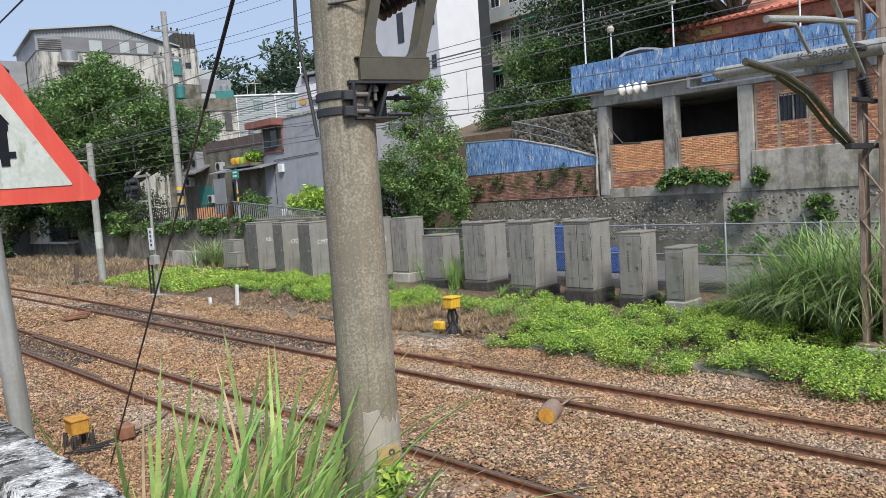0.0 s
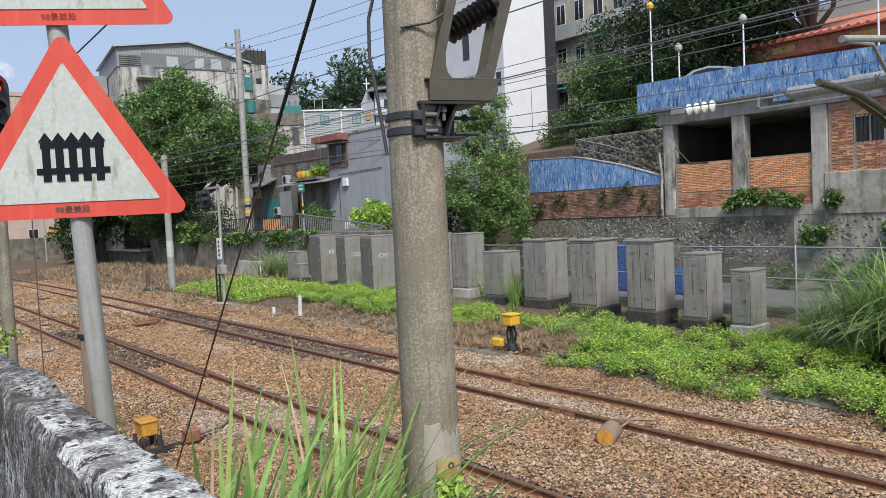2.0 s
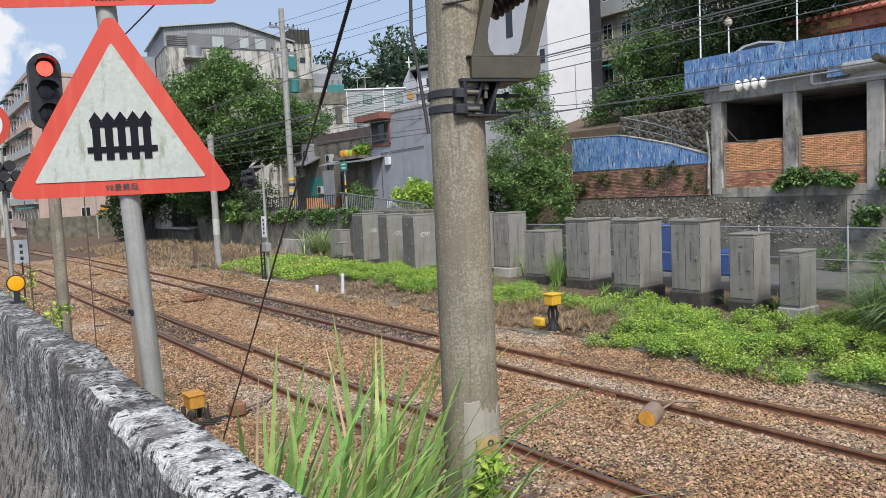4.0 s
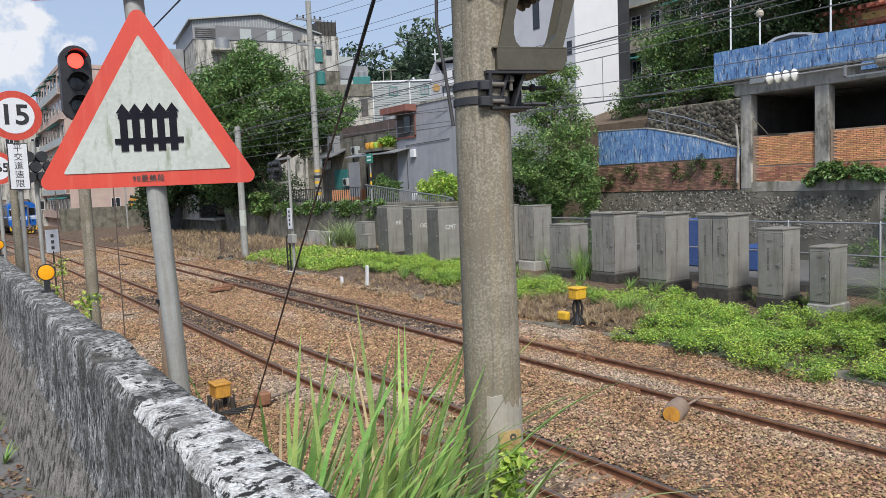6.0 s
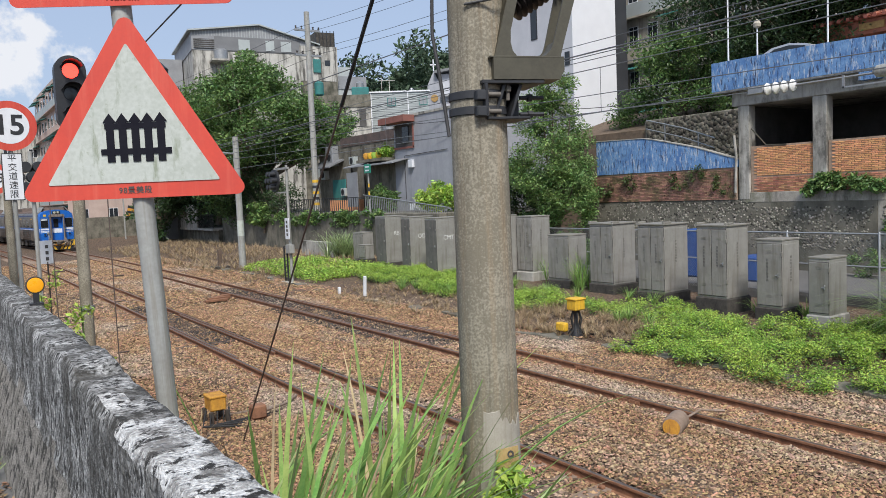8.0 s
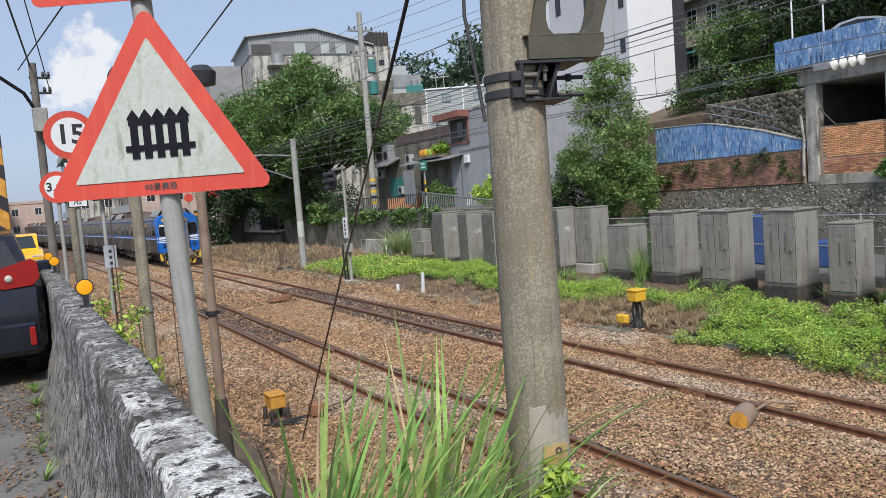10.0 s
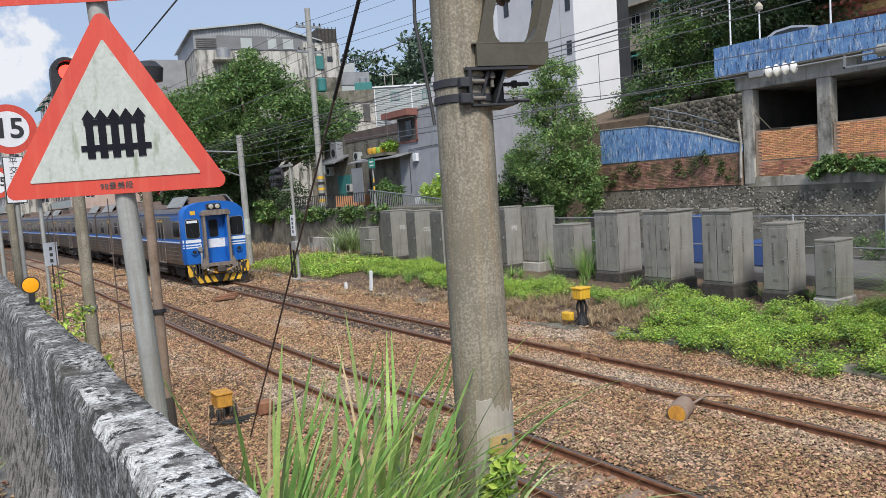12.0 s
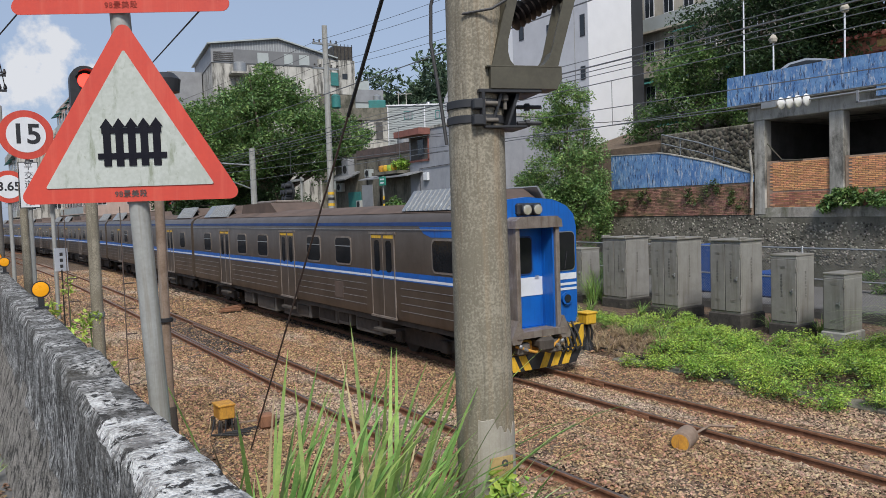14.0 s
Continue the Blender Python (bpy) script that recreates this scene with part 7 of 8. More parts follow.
for z in (0.0, 2.5):
    for x in (1.2, 3.4):
        part("window", Geo().box(x, x + 1.1, -0.05, -0.002, z, z + 1.2), M_DGLASS, t, "dark window", smooth=0)
t = thing("terrace_house", pose(36.05, 71.4, 14.5, 0, 0, -28), "dark stained concrete house with a roof tank", "house")
part("upper_wall", Geo().box(-1.5, 3.55, 0, 6, -1.25, 0), M_CONC3, t, "dark stained parapet wall", smooth=0)
part("lower_wall", Geo().box(0.9, 3.5, 0.1, 6, -11, -1.254), M_CONC2, t, "grey concrete wall", smooth=0)
part("left_wall", Geo().box(-1.5, 0.88, 0.4, 6, -11, -1.254), M_CONC3, t, smooth=0)
# thin dark sheet, doorway shade put into its colour
part("doorway", Geo().box(2.3, 3.0, 0.05, 0.098, -3.3, -1.5), M_ROOMSHADE, t, "dark doorway", smooth=0)
part("roof_tank", Geo().box(1.6, 3.4, 0.5, 2, 0.003, 0.85, 0.06), M_TEAL, t, "blue-green roof tank")
part("water_tank", Geo().lathe([(0.05, 0), (0.4, 0.02), (0.42, 0.5), (0.05, 0.7)], 14, (2.5, 1.2, 0.86)), M_STEEL, t, "steel water tank")
flats("far_house", pose(33, 63, 3), 7, 6, 2, 3.0, M_CONC2, "plain concrete house behind the trees", 3, seed=9)

# ---- left retaining wall, rails, trees ----
LX = 22.5
lw = solo("far_retaining_wall", Geo().box(LX, 24.4, 33, 66, -0.5, 2.72, 0.03).box(LX - 0.4, 26, 69, 80, -0.5, 1.35, 0.03).box(LX, 26, 66, 69, -0.5, 2.4).box(LX, 26, 80, 125, -0.5, 2.5), M_CONC3, "dark mossy concrete retaining wall of the village", "wall", "structure")
solo("village_ground", Geo().prism([(24.3, -0.5), (24.3, 2.7), (40, 3.0), (90, 5.0), (90, -0.5)], 33.2, 125, "y"), M_ROAD, "paved village ground above the retaining wall", "ground", "structure", smooth=0)
t = thing("balcony", pose(21.9, 69, 1.4), "grey concrete balcony with a metal railing", "balcony")
part("slab", Geo().box(-0.3, 2.5, 0, 11, -0.15, 0.05), M_CONC2, t, smooth=0)
part("parapet", Geo().box(-0.25, -0.05, 5.2, 10.8, 0.05, 2.3), M_CONC2, t, smooth=0)
for k in range(24):
    part("bar", Geo().box(-0.2, -0.17, 0.1 + 0.21 * k, 0.13 + 0.21 * k, 0.05, 1.3), M_BLACK, t)
part("handrail", Geo().box(-0.22, -0.15, 0, 5.2, 1.3, 1.36), M_BLACK, t)
t = thing("railing", pose(23.0, 0, 2.72), "dark metal railing on the village wall", "railing")
for k in range(70):
    y = 43.0 + 0.32 * k
    part("baluster", Geo().box(-0.02, 0.02, y, y + 0.035, 0, 1.0), M_BLACK, t)
for z in (1.0, 0.12):
    part("rail", Geo().box(-0.03, 0.03, 42.5, 66, z, z + 0.05), M_BLACK, t)
t = thing("ramp_railing", pose(23.0, 0, 0), "sloping grey metal railing along the village ramp", "railing")
for k in range(42):
    y = 33 + 0.22 * k
    z = 1.9 + 0.85 * (y - 33) / 9.2
    part("baluster", Geo().box(-0.02, 0.02, y, y + 0.03, z, z + 1.1), M_STEEL, t)
part("rail", Geo().tube([(0, 33, 3.0), (0, 42.3, 3.88)], 0.035, 8), M_STEEL, t)
part("lower_rail", Geo().tube([(0, 33, 2.0), (0, 42.3, 2.85)], 0.03, 8), M_STEEL, t)
o = new("ivy", array_mesh("ivy", *leaf_cloud(np.stack([np.full(70, LX - 0.08), rng(310).uniform(38, 62, 70), rng(311).uniform(2.0, 2.8, 70)], -1), (0.18, 0.7, 0.4), 3600, 0.13, 312), M_LEAF))
tagged(o, "green creeper hanging over the village wall", "creeper")
o = new("shrub", array_mesh("shrub", *leaf_cloud(blob_centres(24.2, 35.5, 3.6, 0.6, 2.0, 0.8, 30, 320), 0.5, 2500, 0.13, 321), M_LEAFLIGHT))
tagged(o, "light green shrub in front of the grey house", "shrub")
o = new("shrub", array_mesh("shrub", *leaf_cloud(blob_centres(24.2, 42.0, 3.6, 0.5, 1.6, 0.7, 30, 322), 0.4, 1800, 0.13, 323), M_LEAF))
tagged(o, "green shrub beside the porch", "shrub")
tree(23.6, 61.0, 2.7, [(-0.5, 0, 7.6, 5.4, 5.6, 4.2), (3.2, -4.5, 6.6, 3.0, 3.4, 2.6), (-3.5, 4.0, 7.0, 3.6, 4.6, 4.2), (-0.5, 1.0, 11.0, 3.4, 4.0, 2.2), (-1, 6, 3.0, 3.4, 4, 3.0), (-4.5, 8, 8.5, 3.0, 4.0, 3.0)], M_LEAF, "large spreading green tree above the village wall", 80000, 0.155, 0.5, 331, 220, 0.95)
tree(22.9, 56.5, 2.7, [(0.4, 0, 1.2, 1.0, 3.2, 1.3), (0.2, 4.5, 2.6, 1.4, 3.0, 2.4), (-0.5, 8.0, 2.0, 1.6, 3.0, 2.6)], M_LEAFDARK, "dark green undergrowth below the large tree", 16000, 0.11, 0.1, 371, 50, 0.7, "shrub")
tree(23.5, 73.0, 2.0, [(0, 0, 5, 3, 5, 4.5), (0, 7, 4, 3, 4.5, 3.5), (-1, 2, 1.5, 2, 6, 2.0)], M_LEAFDARK, "dark green trees beside the crossing", 12000, 0.22, 0.4, 341, 70, 1.0)
tree(22.3, 58.0, 1.5, [(0, 0, 1.2, 0.8, 1.4, 1.0)], M_LEAF, "broad-leaved plant on the wall", 900, 0.2, 0.1, 351, 16, 0.5, "shrub")

solo("side_wall", Geo().box(12.8, 22.4, 101, 101.6, -0.5, 2.7), M_CONC3, "dark mossy boundary wall beside the crossing", "wall", "structure", smooth=0)
# far wooded hill
hill = Geo()
for cx, cy, rx, ry, rz in ((128, 180, 33, 39, 33), (112, 205, 24, 24, 33), (118, 160, 24, 24, 35), (90, 250, 50, 50, 22)):
    hill.lathe([(1.0, -0.3), (0.98, 0.15), (0.85, 0.5), (0.6, 0.78), (0.3, 0.94), (0.02, 1.0)], 24)
    hill.v[-24 * 6:] = [(cx + a * rx, cy + b * ry, -2 + c * rz) for a, b, c in hill.v[-24 * 6:]]
solo("hill_ground", hill, M_FAR, "distant green hill under the trees", "ground", "structure")
HC = np.array([0, 0, -4.5]) + np.concatenate([blob_centres(128, 180, 8, 40, 46, 36, 420, 360, 0.9), blob_centres(112, 205, 8, 30, 30, 36, 260, 361, 0.9), blob_centres(118, 160, 8, 30, 30, 38, 260, 362, 0.9), blob_centres(90, 250, 5, 60, 60, 25, 260, 363, 0.9)])
stuff("wooded_hill", leaf_cloud(HC, 4.4, 150000, 0.85, 364), M_FAR, "distant wooded green hill", "hill")
tree(19.6, 80.5, 0.0, [(0, 0, 4.6, 2.6, 3.6, 4.2), (2.2, -1, 6.4, 2.4, 3.0, 3.4), (3.6, 1, 10.0, 2.6, 3.2, 4.0)], M_LEAFDARK, "dark green tree at the end of the village wall", 14000, 0.22, 0.3, 361, 80, 0.9)

# ---- masts, signals and small trackside things ----
def concrete_post(x, y, z0, z1, r, label, name="concrete_pole", mat=None):
    t = thing(name, pose(x, y, z0), label, "pole")
    part("shaft", Geo().lathe([(r, -0.2), (r * 0.82, z1 - z0)], 20), mat or M_CONC, t)
    return t


t = concrete_post(14.9, 42.2, -0.1, 7.46, 0.2, "round grey concrete catenary mast with white painted marks", mat=M_POSTGREY)
part("white_mark", Geo().lathe([(0.196, 0), (0.195, 0.9)], 20, (0, 0, 1.9)), M_SIGNWHITE, t)
part("cantilever", Geo().tube([(0, 0, 6.6), (-2, -0.1, 6.7), (-4, -0.1, 6.5)], 0.05, 8).tube([(0, 0, 5.2), (-3.4, -0.1, 6.5)], 0.04, 8), M_STEEL, t)
t = concrete_post(24.0, 51.5, 2.8, 17.4, 0.24, "tall concrete utility pole with striped base", "utility_pole", M_POSTGREY)
for k in range(5):
    part("stripe", Geo().lathe([(0.245, 0), (0.243, 0.2)], 18, (0, 0, 0.5 + 0.42 * k)), M_YELLOW if k % 2 == 0 else M_BLACK, t, "yellow and black warning stripe")
for z in (13.2, 11.4):
    part("crossarm", Geo().box(-1.0, 1.0, -0.08, 0.08, z, z + 0.14), M_STEEL, t)
    for x in (-0.9, -0.45, 0.45, 0.9):
        part("insulator", Geo().lathe([(0.04, 0), (0.08, 0.06), (0.05, 0.12), (0.08, 0.18), (0.03, 0.24)], 8, (x, 0, z + 0.14)), M_BRPORC, t)
part("transformer", Geo().lathe([(0.3, 0), (0.34, 0.05), (0.34, 0.9), (0.2, 1.0)], 16, (0.7, 0, 8.6)), M_TEAL, t, "blue-green transformer can")


def build_signal_mast():
    t = thing("railway_signal", pose(13.7, 32.2, -0.1), "grey signal mast with a dark multi-lamp head and ladder", "railway signal")
    part("mast", Geo().lathe([(0.07, -0.1), (0.06, 5.4)], 14), M_POSTGREY, t)
    part("arm", Geo().box(-0.06, 0.06, -0.2, 1.2, 5.22, 5.32), M_POSTGREY, t)
    hd = part("signal_head", Geo().lathe([(0.52, -0.05), (0.52, 0.05)], 24, (-0.1, 1.2, 4.75), "x"), M_BLACK, t, "black round position-light head")
    for k in range(7):
        a = k * math.pi / 3
        r = 0.0 if k == 6 else 0.34
        part("lamp_hood", Geo().lathe([(0.11, -0.3), (0.115, -0.3), (0.12, 0), (0.09, 0), (0.1, -0.28)], 12, (-0.12, 1.2 + r * math.cos(a), 4.75 + r * math.sin(a)), "x"), M_BLACK, hd)
    part("head_bracket", Geo().box(-0.05, 0.05, 0.0, 1.2, 4.15, 4.22), M_POSTGREY, t)
    pl = part("notice_plate", Geo().box(-0.12, -0.09, -0.24, 0.24, 2.05, 3.0, 0.01), M_WHITE, t, "white notice plate")
    for k in range(4):
        part("inscription", Geo().box(-0.126, -0.121, -0.08, 0.08, 2.2 + 0.19 * k, 2.32 + 0.19 * k), M_INK, pl)
    part("junction_box", Geo().box(-0.16, 0.1, -0.25, 0.22, 1.4, 1.8, 0.02), M_POSTGREY, t)
    ld = Geo()
    for y in (0.42, 0.78):
        ld.box(-0.03, 0.03, y - 0.03, y + 0.03, 0, 1.7)
    lad = part("ladder", ld, M_BLACK, t, "dark steel ladder")
    for k in range(6):
        part("rung", Geo().box(-0.02, 0.02, 0.42, 0.78, 0.2 + 0.28 * k, 0.24 + 0.28 * k), M_BLACK, lad)
    part("foot", Geo().box(-0.2, 0.2, -0.25, 0.9, -0.2, 0.08, 0.03), M_CONC2, t)


build_signal_mast()


def build_steel_mast():
    t = thing("steel_mast", pose(15.2, 4.35, 0.25), "rusty lattice steel catenary mast with cantilever tubes", "mast")
    for y in (-0.17, 0.17):
        part("channel", Geo().box(-0.16, 0.16, y - 0.045, y + 0.045, -0.3, 7.6, 0.01), M_RUSTPIPE, t, "rusty steel channel")
    for k in range(14):
        z = 0.35 + 0.5 * k
        s = 1 if k % 2 else -1
        part("lacing_bar", Geo().tube([(-0.17, -0.17 * s, z), (-0.17, 0.17 * s, z + 0.5)], 0.022, 6), M_RUSTPIPE, t)
    part("foot", Geo().box(-0.35, 0.35, -0.35, 0.35, -0.4, 0.05, 0.03), M_CONC2, t)
    part("base_plate", Geo().box(-0.26, 0.26, -0.26, 0.26, 0.05, 0.11, 0.01), M_RUSTPIPE, t)
    part("disc_rod", Geo().tube([(-0.3, 2.7, 5.33), (-0.3, 4.3, 5.33)], 0.022, 8), M_STEEL, t)
    tube = part("tensioner_tube", Geo().lathe([(0.05, -0.35), (0.15, -0.30), (0.15, 1.55), (0.115, 1.6), (0.115, 2.70), (0.04, 2.78)], 22, (-0.3, 0, 5.35), "y"), M_POSTGREY, t, "grey spring tensioner tube with dark lettering")
    lettering("tube_letters", "K SB-20-S76", 0.19, M_INK, tube, pose(-0.456, 0.62, 5.36, 0, 0, -90), bold=0.01)
    part("safety_bar", Geo().box(-0.42, -0.38, 1.0, 3.3, 5.12, 5.15).box(-0.42, -0.38, 3.26, 3.3, 5.12, 5.36), M_STEEL, t)
    for k in range(4):
        part("disc_insulator", Geo().lathe([(0.03, -0.07), (0.12, -0.02), (0.128, 0.0), (0.06, 0.05), (0.03, 0.07)], 20, (-0.3, 4.36 + 0.185 * k, 5.33), "y"), M_PORC, t, "white porcelain disc")
    part("clevis", Geo().box(-0.36, -0.24, 4.98, 5.35, 5.25, 5.41, 0.02), M_STEEL, t)
    part("upper_tube", Geo().tube([(-0.8, 0, 5.75), (-2.5, 0, 5.62), (-4.4, 0, 5.42)], 0.05, 10), M_POSTGREY, t)
    part("stay_tube", Geo().tube([(-0.2, 0, 4.7), (-1.35, 0, 5.6), (-2.2, 0, 6.3)], 0.045, 10), M_STEEL, t)
    part("curved_arm", Geo().tube([(-5.1, 0, 4.80), (-3.9, 0.0, 4.72), (-2.9, 0, 4.5), (-1.9, 0, 4.05), (-1.1, 0, 3.72)], 0.05, 10), M_OLIVE, t, "curved olive steady arm")
    part("curved_arm", Geo().tube([(-3.9, 0.12, 4.72), (-2.9, 0.12, 4.48), (-1.9, 0.12, 4.0), (-1.1, 0.1, 3.70)], 0.04, 10), M_OLIVE, t)
    part("bracket_bar", Geo().box(-1.3, 0.2, -0.06, 0.06, 3.62, 3.72, 0.01), M_BLACK, t)
    part("bracket_bar", Geo().box(-0.9, 0.2, -0.06, 0.06, 4.42, 4.50, 0.01), M_BLACK, t)
    part("bracket_bar", Geo().box(-0.9, 0.2, -0.06, 0.06, 5.30, 5.40, 0.01), M_BLACK, t)
    ins = [(0.03, 0)]
    for k in range(8):
        ins += [(0.045, 0.06 * k + 0.015), (0.1, 0.06 * k + 0.03), (0.05, 0.06 * k + 0.05)]
    part("ribbed_insulator", Geo().lathe(ins + [(0.03, 0.52)], 16), M_BRPORC, t, "brown ribbed insulator", m=pose(-0.25, 0, 4.5, 0, -38, 0))
    part("dropper", Geo().tube([(-4.3, 0, 5.4), (-3.4, 0, 5.45), (-2.9, 0, 5.1)], 0.03, 8), M_POSTGREY, t)


build_steel_mast()


def wire(pts, r, mat, label, sag=0.0, n=1):
    out = []
    for (a, b) in zip(pts[:-1], pts[1:]):
        a, b = Vector(a), Vector(b)
        k = 12 if sag else 1
        for i in range(k):
            u = i / k
            p = a.lerp(b, u)
            p.z -= sag * 4 * u * (1 - u)
            out.append(p)
    out.append(Vector(pts[-1]))
    o = solo("overhead_wire", Geo().tube([tuple(p - out[0]) for p in out], r, 5), mat, label, "wire", group="overhead wires", m=Matrix.Translation(out[0]))
    return o


OW = "thin dark overhead railway wire"
for x, z in ((10.74, 5.08), (10.74, 5.9), (10.9, 6.2), (6.6, 5.2), (6.6, 5.95), (13.0, 6.6), (13.4, 7.1)):
    wire([(x, -6, z), (x, 45, z), (x + track_x(110), 110, z)], 0.009, M_WIREGREY, OW)
wire([(14.9, 9.6, 5.57), (12.6, 30, 5.7), (10.74, 48, 5.9)], 0.011, M_WIREGREY, OW)
wire([(14.9, 4.0, 5.9), (14.5, 30, 6.4), (14.2, 60, 6.6)], 0.011, M_WIREGREY, OW)
for y in (2, 10, 18, 26, 34, 44):
    wire([(10.74, y, 5.08), (10.74, y, 5.9)], 0.006, M_WIREGREY, "thin dropper between contact and messenger wire")
for dy, z, x in ((0, 16.2, 23.2), (0, 16.2, 24.8), (0, 14.4, 23.3), (0, 14.4, 24.7)):
    wire([(x, 51.5, z), (x + 6, 10, z + 1.5), (x + 9, -20, z + 2)], 0.014, M_WIRE, "black power line from the utility pole", 0.8)
    wire([(x, 51.5, z), (x - 9, 110, z - 1)], 0.014, M_WIRE, "black power line from the utility pole", 0.8)
wire([(0.9, 20, 7.2), (2.2, 6.5, 7.0), (6.0, -10, 9.0)], 0.014, M_WIRE, "black cable over the road")
wire([(24, 51.5, 9.2), (27, 30, 8.0), (26.2, 18, 7.6)], 0.016, M_WIRE, "black service cable to the building", 0.4)
wire([(24, 51.5, 9.8), (26.5, 40, 7.8)], 0.014, M_WIRE, "black service cable to the grey house", 0.3)
wire([(24, 51.5, 7.8), (26.2, 35, 7.2)], 0.014, M_WIRE, "black service cable to the grey house", 0.3)
wire([(24, 51.5, 8.2), (27, 46, 6.2)], 0.014, M_WIRE, "black service cable to the concrete house", 0.3)
wire([(1.15, 20, 7.3), (-0.5, 4, 9.5)], 0.02, M_WIRE, "black cable from the street pole")
wire([(1.5, 20, 6.8), (-0.2, 4, 9.9)], 0.012, M_WIRE, "black cable from the street pole")
wire([(6.4, 45, 8.0), (3.0, 8, 6.2), (2.2, 3, 6.4)], 0.012, M_WIRE, "black feeder cable above the sign")


def build_switch_lamp():
    t = thing("switch_lamp", pose(13.62, 13.8, -0.05), "yellow switch indicator box on a black stand with cables", "switch lamp")
    part("box", Geo().box(-0.17, 0.17, -0.17, 0.17, 0.66, 0.94, 0.03), M_YELLOW, t, "yellow lamp box")
    part("box_lid", Geo().box(-0.19, 0.19, -0.19, 0.19, 0.92, 0.97, 0.015), M_YELLOW, t)
    part("stand", Geo().lathe([(0.17, 0), (0.14, 0.1), (0.05, 0.35), (0.06, 0.66)], 14), M_BLACK, t)
    for k in range(6):
        a = k * 1.05
        part("cable", Geo().tube([(0.08 * math.cos(a), 0.08 * math.sin(a), 0.64), (0.14 * math.cos(a), 0.14 * math.sin(a), 0.45), (0.1 * math.cos(a), 0.1 * math.sin(a), 0.2), (0.25 * math.cos(a), 0.25 * math.sin(a), 0.02)], 0.018, 6), M_RUBBER, t, "black cable")
    part("reflector", Geo().box(-0.34, -0.16, 0.1, 0.42, 0.12, 0.34, 0.03), M_YELLOW, t, "orange reflector box")
    part("cable_run", Geo().tube([(0.2, -0.1, 0.06), (0.3, -0.9, 0.04), (0.0, -1.9, 0.04), (-0.4, -2.4, 0.03)], 0.025, 6), M_RUBBER, t)


build_switch_lamp()
t = thing("concrete_roller", pose(9.5, 7.42, 0.0), "short concrete cylinder with an orange painted end", "concrete cylinder")
part("body", Geo().lathe([(0.12, -0.30), (0.155, -0.28), (0.16, -0.05), (0.155, 0.14), (0.12, 0.16)], 22, (0, 0, 0), "x"), M_SLEEPER, t, m=pose(0, 0, 0.03, 0, 0, 24))
part("painted_end", Geo().lathe([(0.02, -0.318), (0.13, -0.312), (0.12, -0.295)], 22, (0, 0, 0), "x"), M_RUSTYEL, t, "orange painted end", m=pose(0, 0, 0.03, 0, 0, 24))
part("bond_wire", Geo().tube([(0.35, 0.1, 0.0), (0.7, 0.1, 0.06), (1.05, -0.1, 0.02)], 0.02, 6), M_RUSTPIPE, t)
t = thing("distance_marker", pose(13.5, 24.9, -0.1), "white concrete distance marker post with a dark foot", "marker post")
part("post", Geo().box(-0.05, 0.05, -0.06, 0.06, 0.1, 0.86, 0.012), M_WHITE, t, m=pose(0, 0, 0, 6, 0, 0))
part("foot", Geo().box(-0.065, 0.065, -0.11, 0.11, -0.1, 0.1, 0.01), M_BLACK, t)
lettering("numeral", "4", 0.16, M_INK, t, pose(-0.064, 0, 0.55, 0, 0, -90))
solo("marker_stub", Geo().box(-0.05, 0.05, -0.06, 0.06, -0.1, 0.32, 0.015), M_WHITE, "short white marker stub in the gravel", "marker post", m=pose(13.3, 26.6, -0.1))


def slab_row():
    m = [Geo().box(-0.22, 0.22, -0.48, 0.48, -0.06, 0.05, 0.015).mesh("cable_trough_lid", M_CONC3)]
    t = thing("cable_trough", pose(13.15, 0, -0.02), "row of grey concrete cable trough lids", "cable trough")
    r = random.Random(4)
    for k in range(46):
        y = 1 + 1.0 * k
        if r.random() < 0.3:
            continue
        x = 0.25 * math.sin(y * 0.2) + (0.5 if y > 17 else 0)
        part("cable_trough_lid", m[0], None, t, m=pose(x + r.uniform(-0.04, 0.04), y, r.uniform(-0.09, -0.02), r.uniform(-4, 4), r.uniform(-6, 6), r.uniform(-12, 12)))


slab_row()


def switch_machine(x, y, label, mat):
    t = thing("switch_machine", pose(x, y, -0.2), label, "switch machine")
    part("case", Geo().box(-0.14, 0.14, -0.18, 0.18, 0.28, 0.52, 0.02), mat, t)
    part("lid", Geo().box(-0.155, 0.155, -0.195, 0.195, 0.505, 0.545, 0.01), mat, t)
    for a in (-0.14, 0.14):
        for b in (-0.2, 0.2):
            part("leg", Geo().box(a - 0.03, a + 0.03, b - 0.03, b + 0.03, -0.1, 0.28), M_TUNDER, t)
    for k in range(5):
        part("cable", Geo().tube([(-0.2 + 0.1 * k, -0.1, 0.3), (-0.35 + 0.12 * k, -0.4, 0.12), (0.3 + 0.2 * k, -0.6 + 0.1 * k, 0.06), (1.3, -0.3 + 0.12 * k, 0.05)], 0.02, 6), M_RUBBER, t, "black cable")
    part("throw_rod", Geo().tube([(0.2, 0.1, 0.1), (1.6, 0.1, 0.08)], 0.025, 8), M_RUSTPIPE, t)
    return t


switch_machine(4.15, 13.05, "rusty orange switch machine box with cables", M_RUSTYEL)
t = thing("rusty_box", pose(4.75, 12.6, -0.1), "small rusty trackside junction box", "junction box")
part("case", Geo().box(-0.13, 0.13, -0.11, 0.11, 0.0, 0.24, 0.03), M_RAIL, t)
part("conduit", Geo().tube([(0.1, 0, 0.1), (0.7, 0.4, 0.05), (1.1, 0.9, 0.02)], 0.025, 6), M_RUSTPIPE, t)
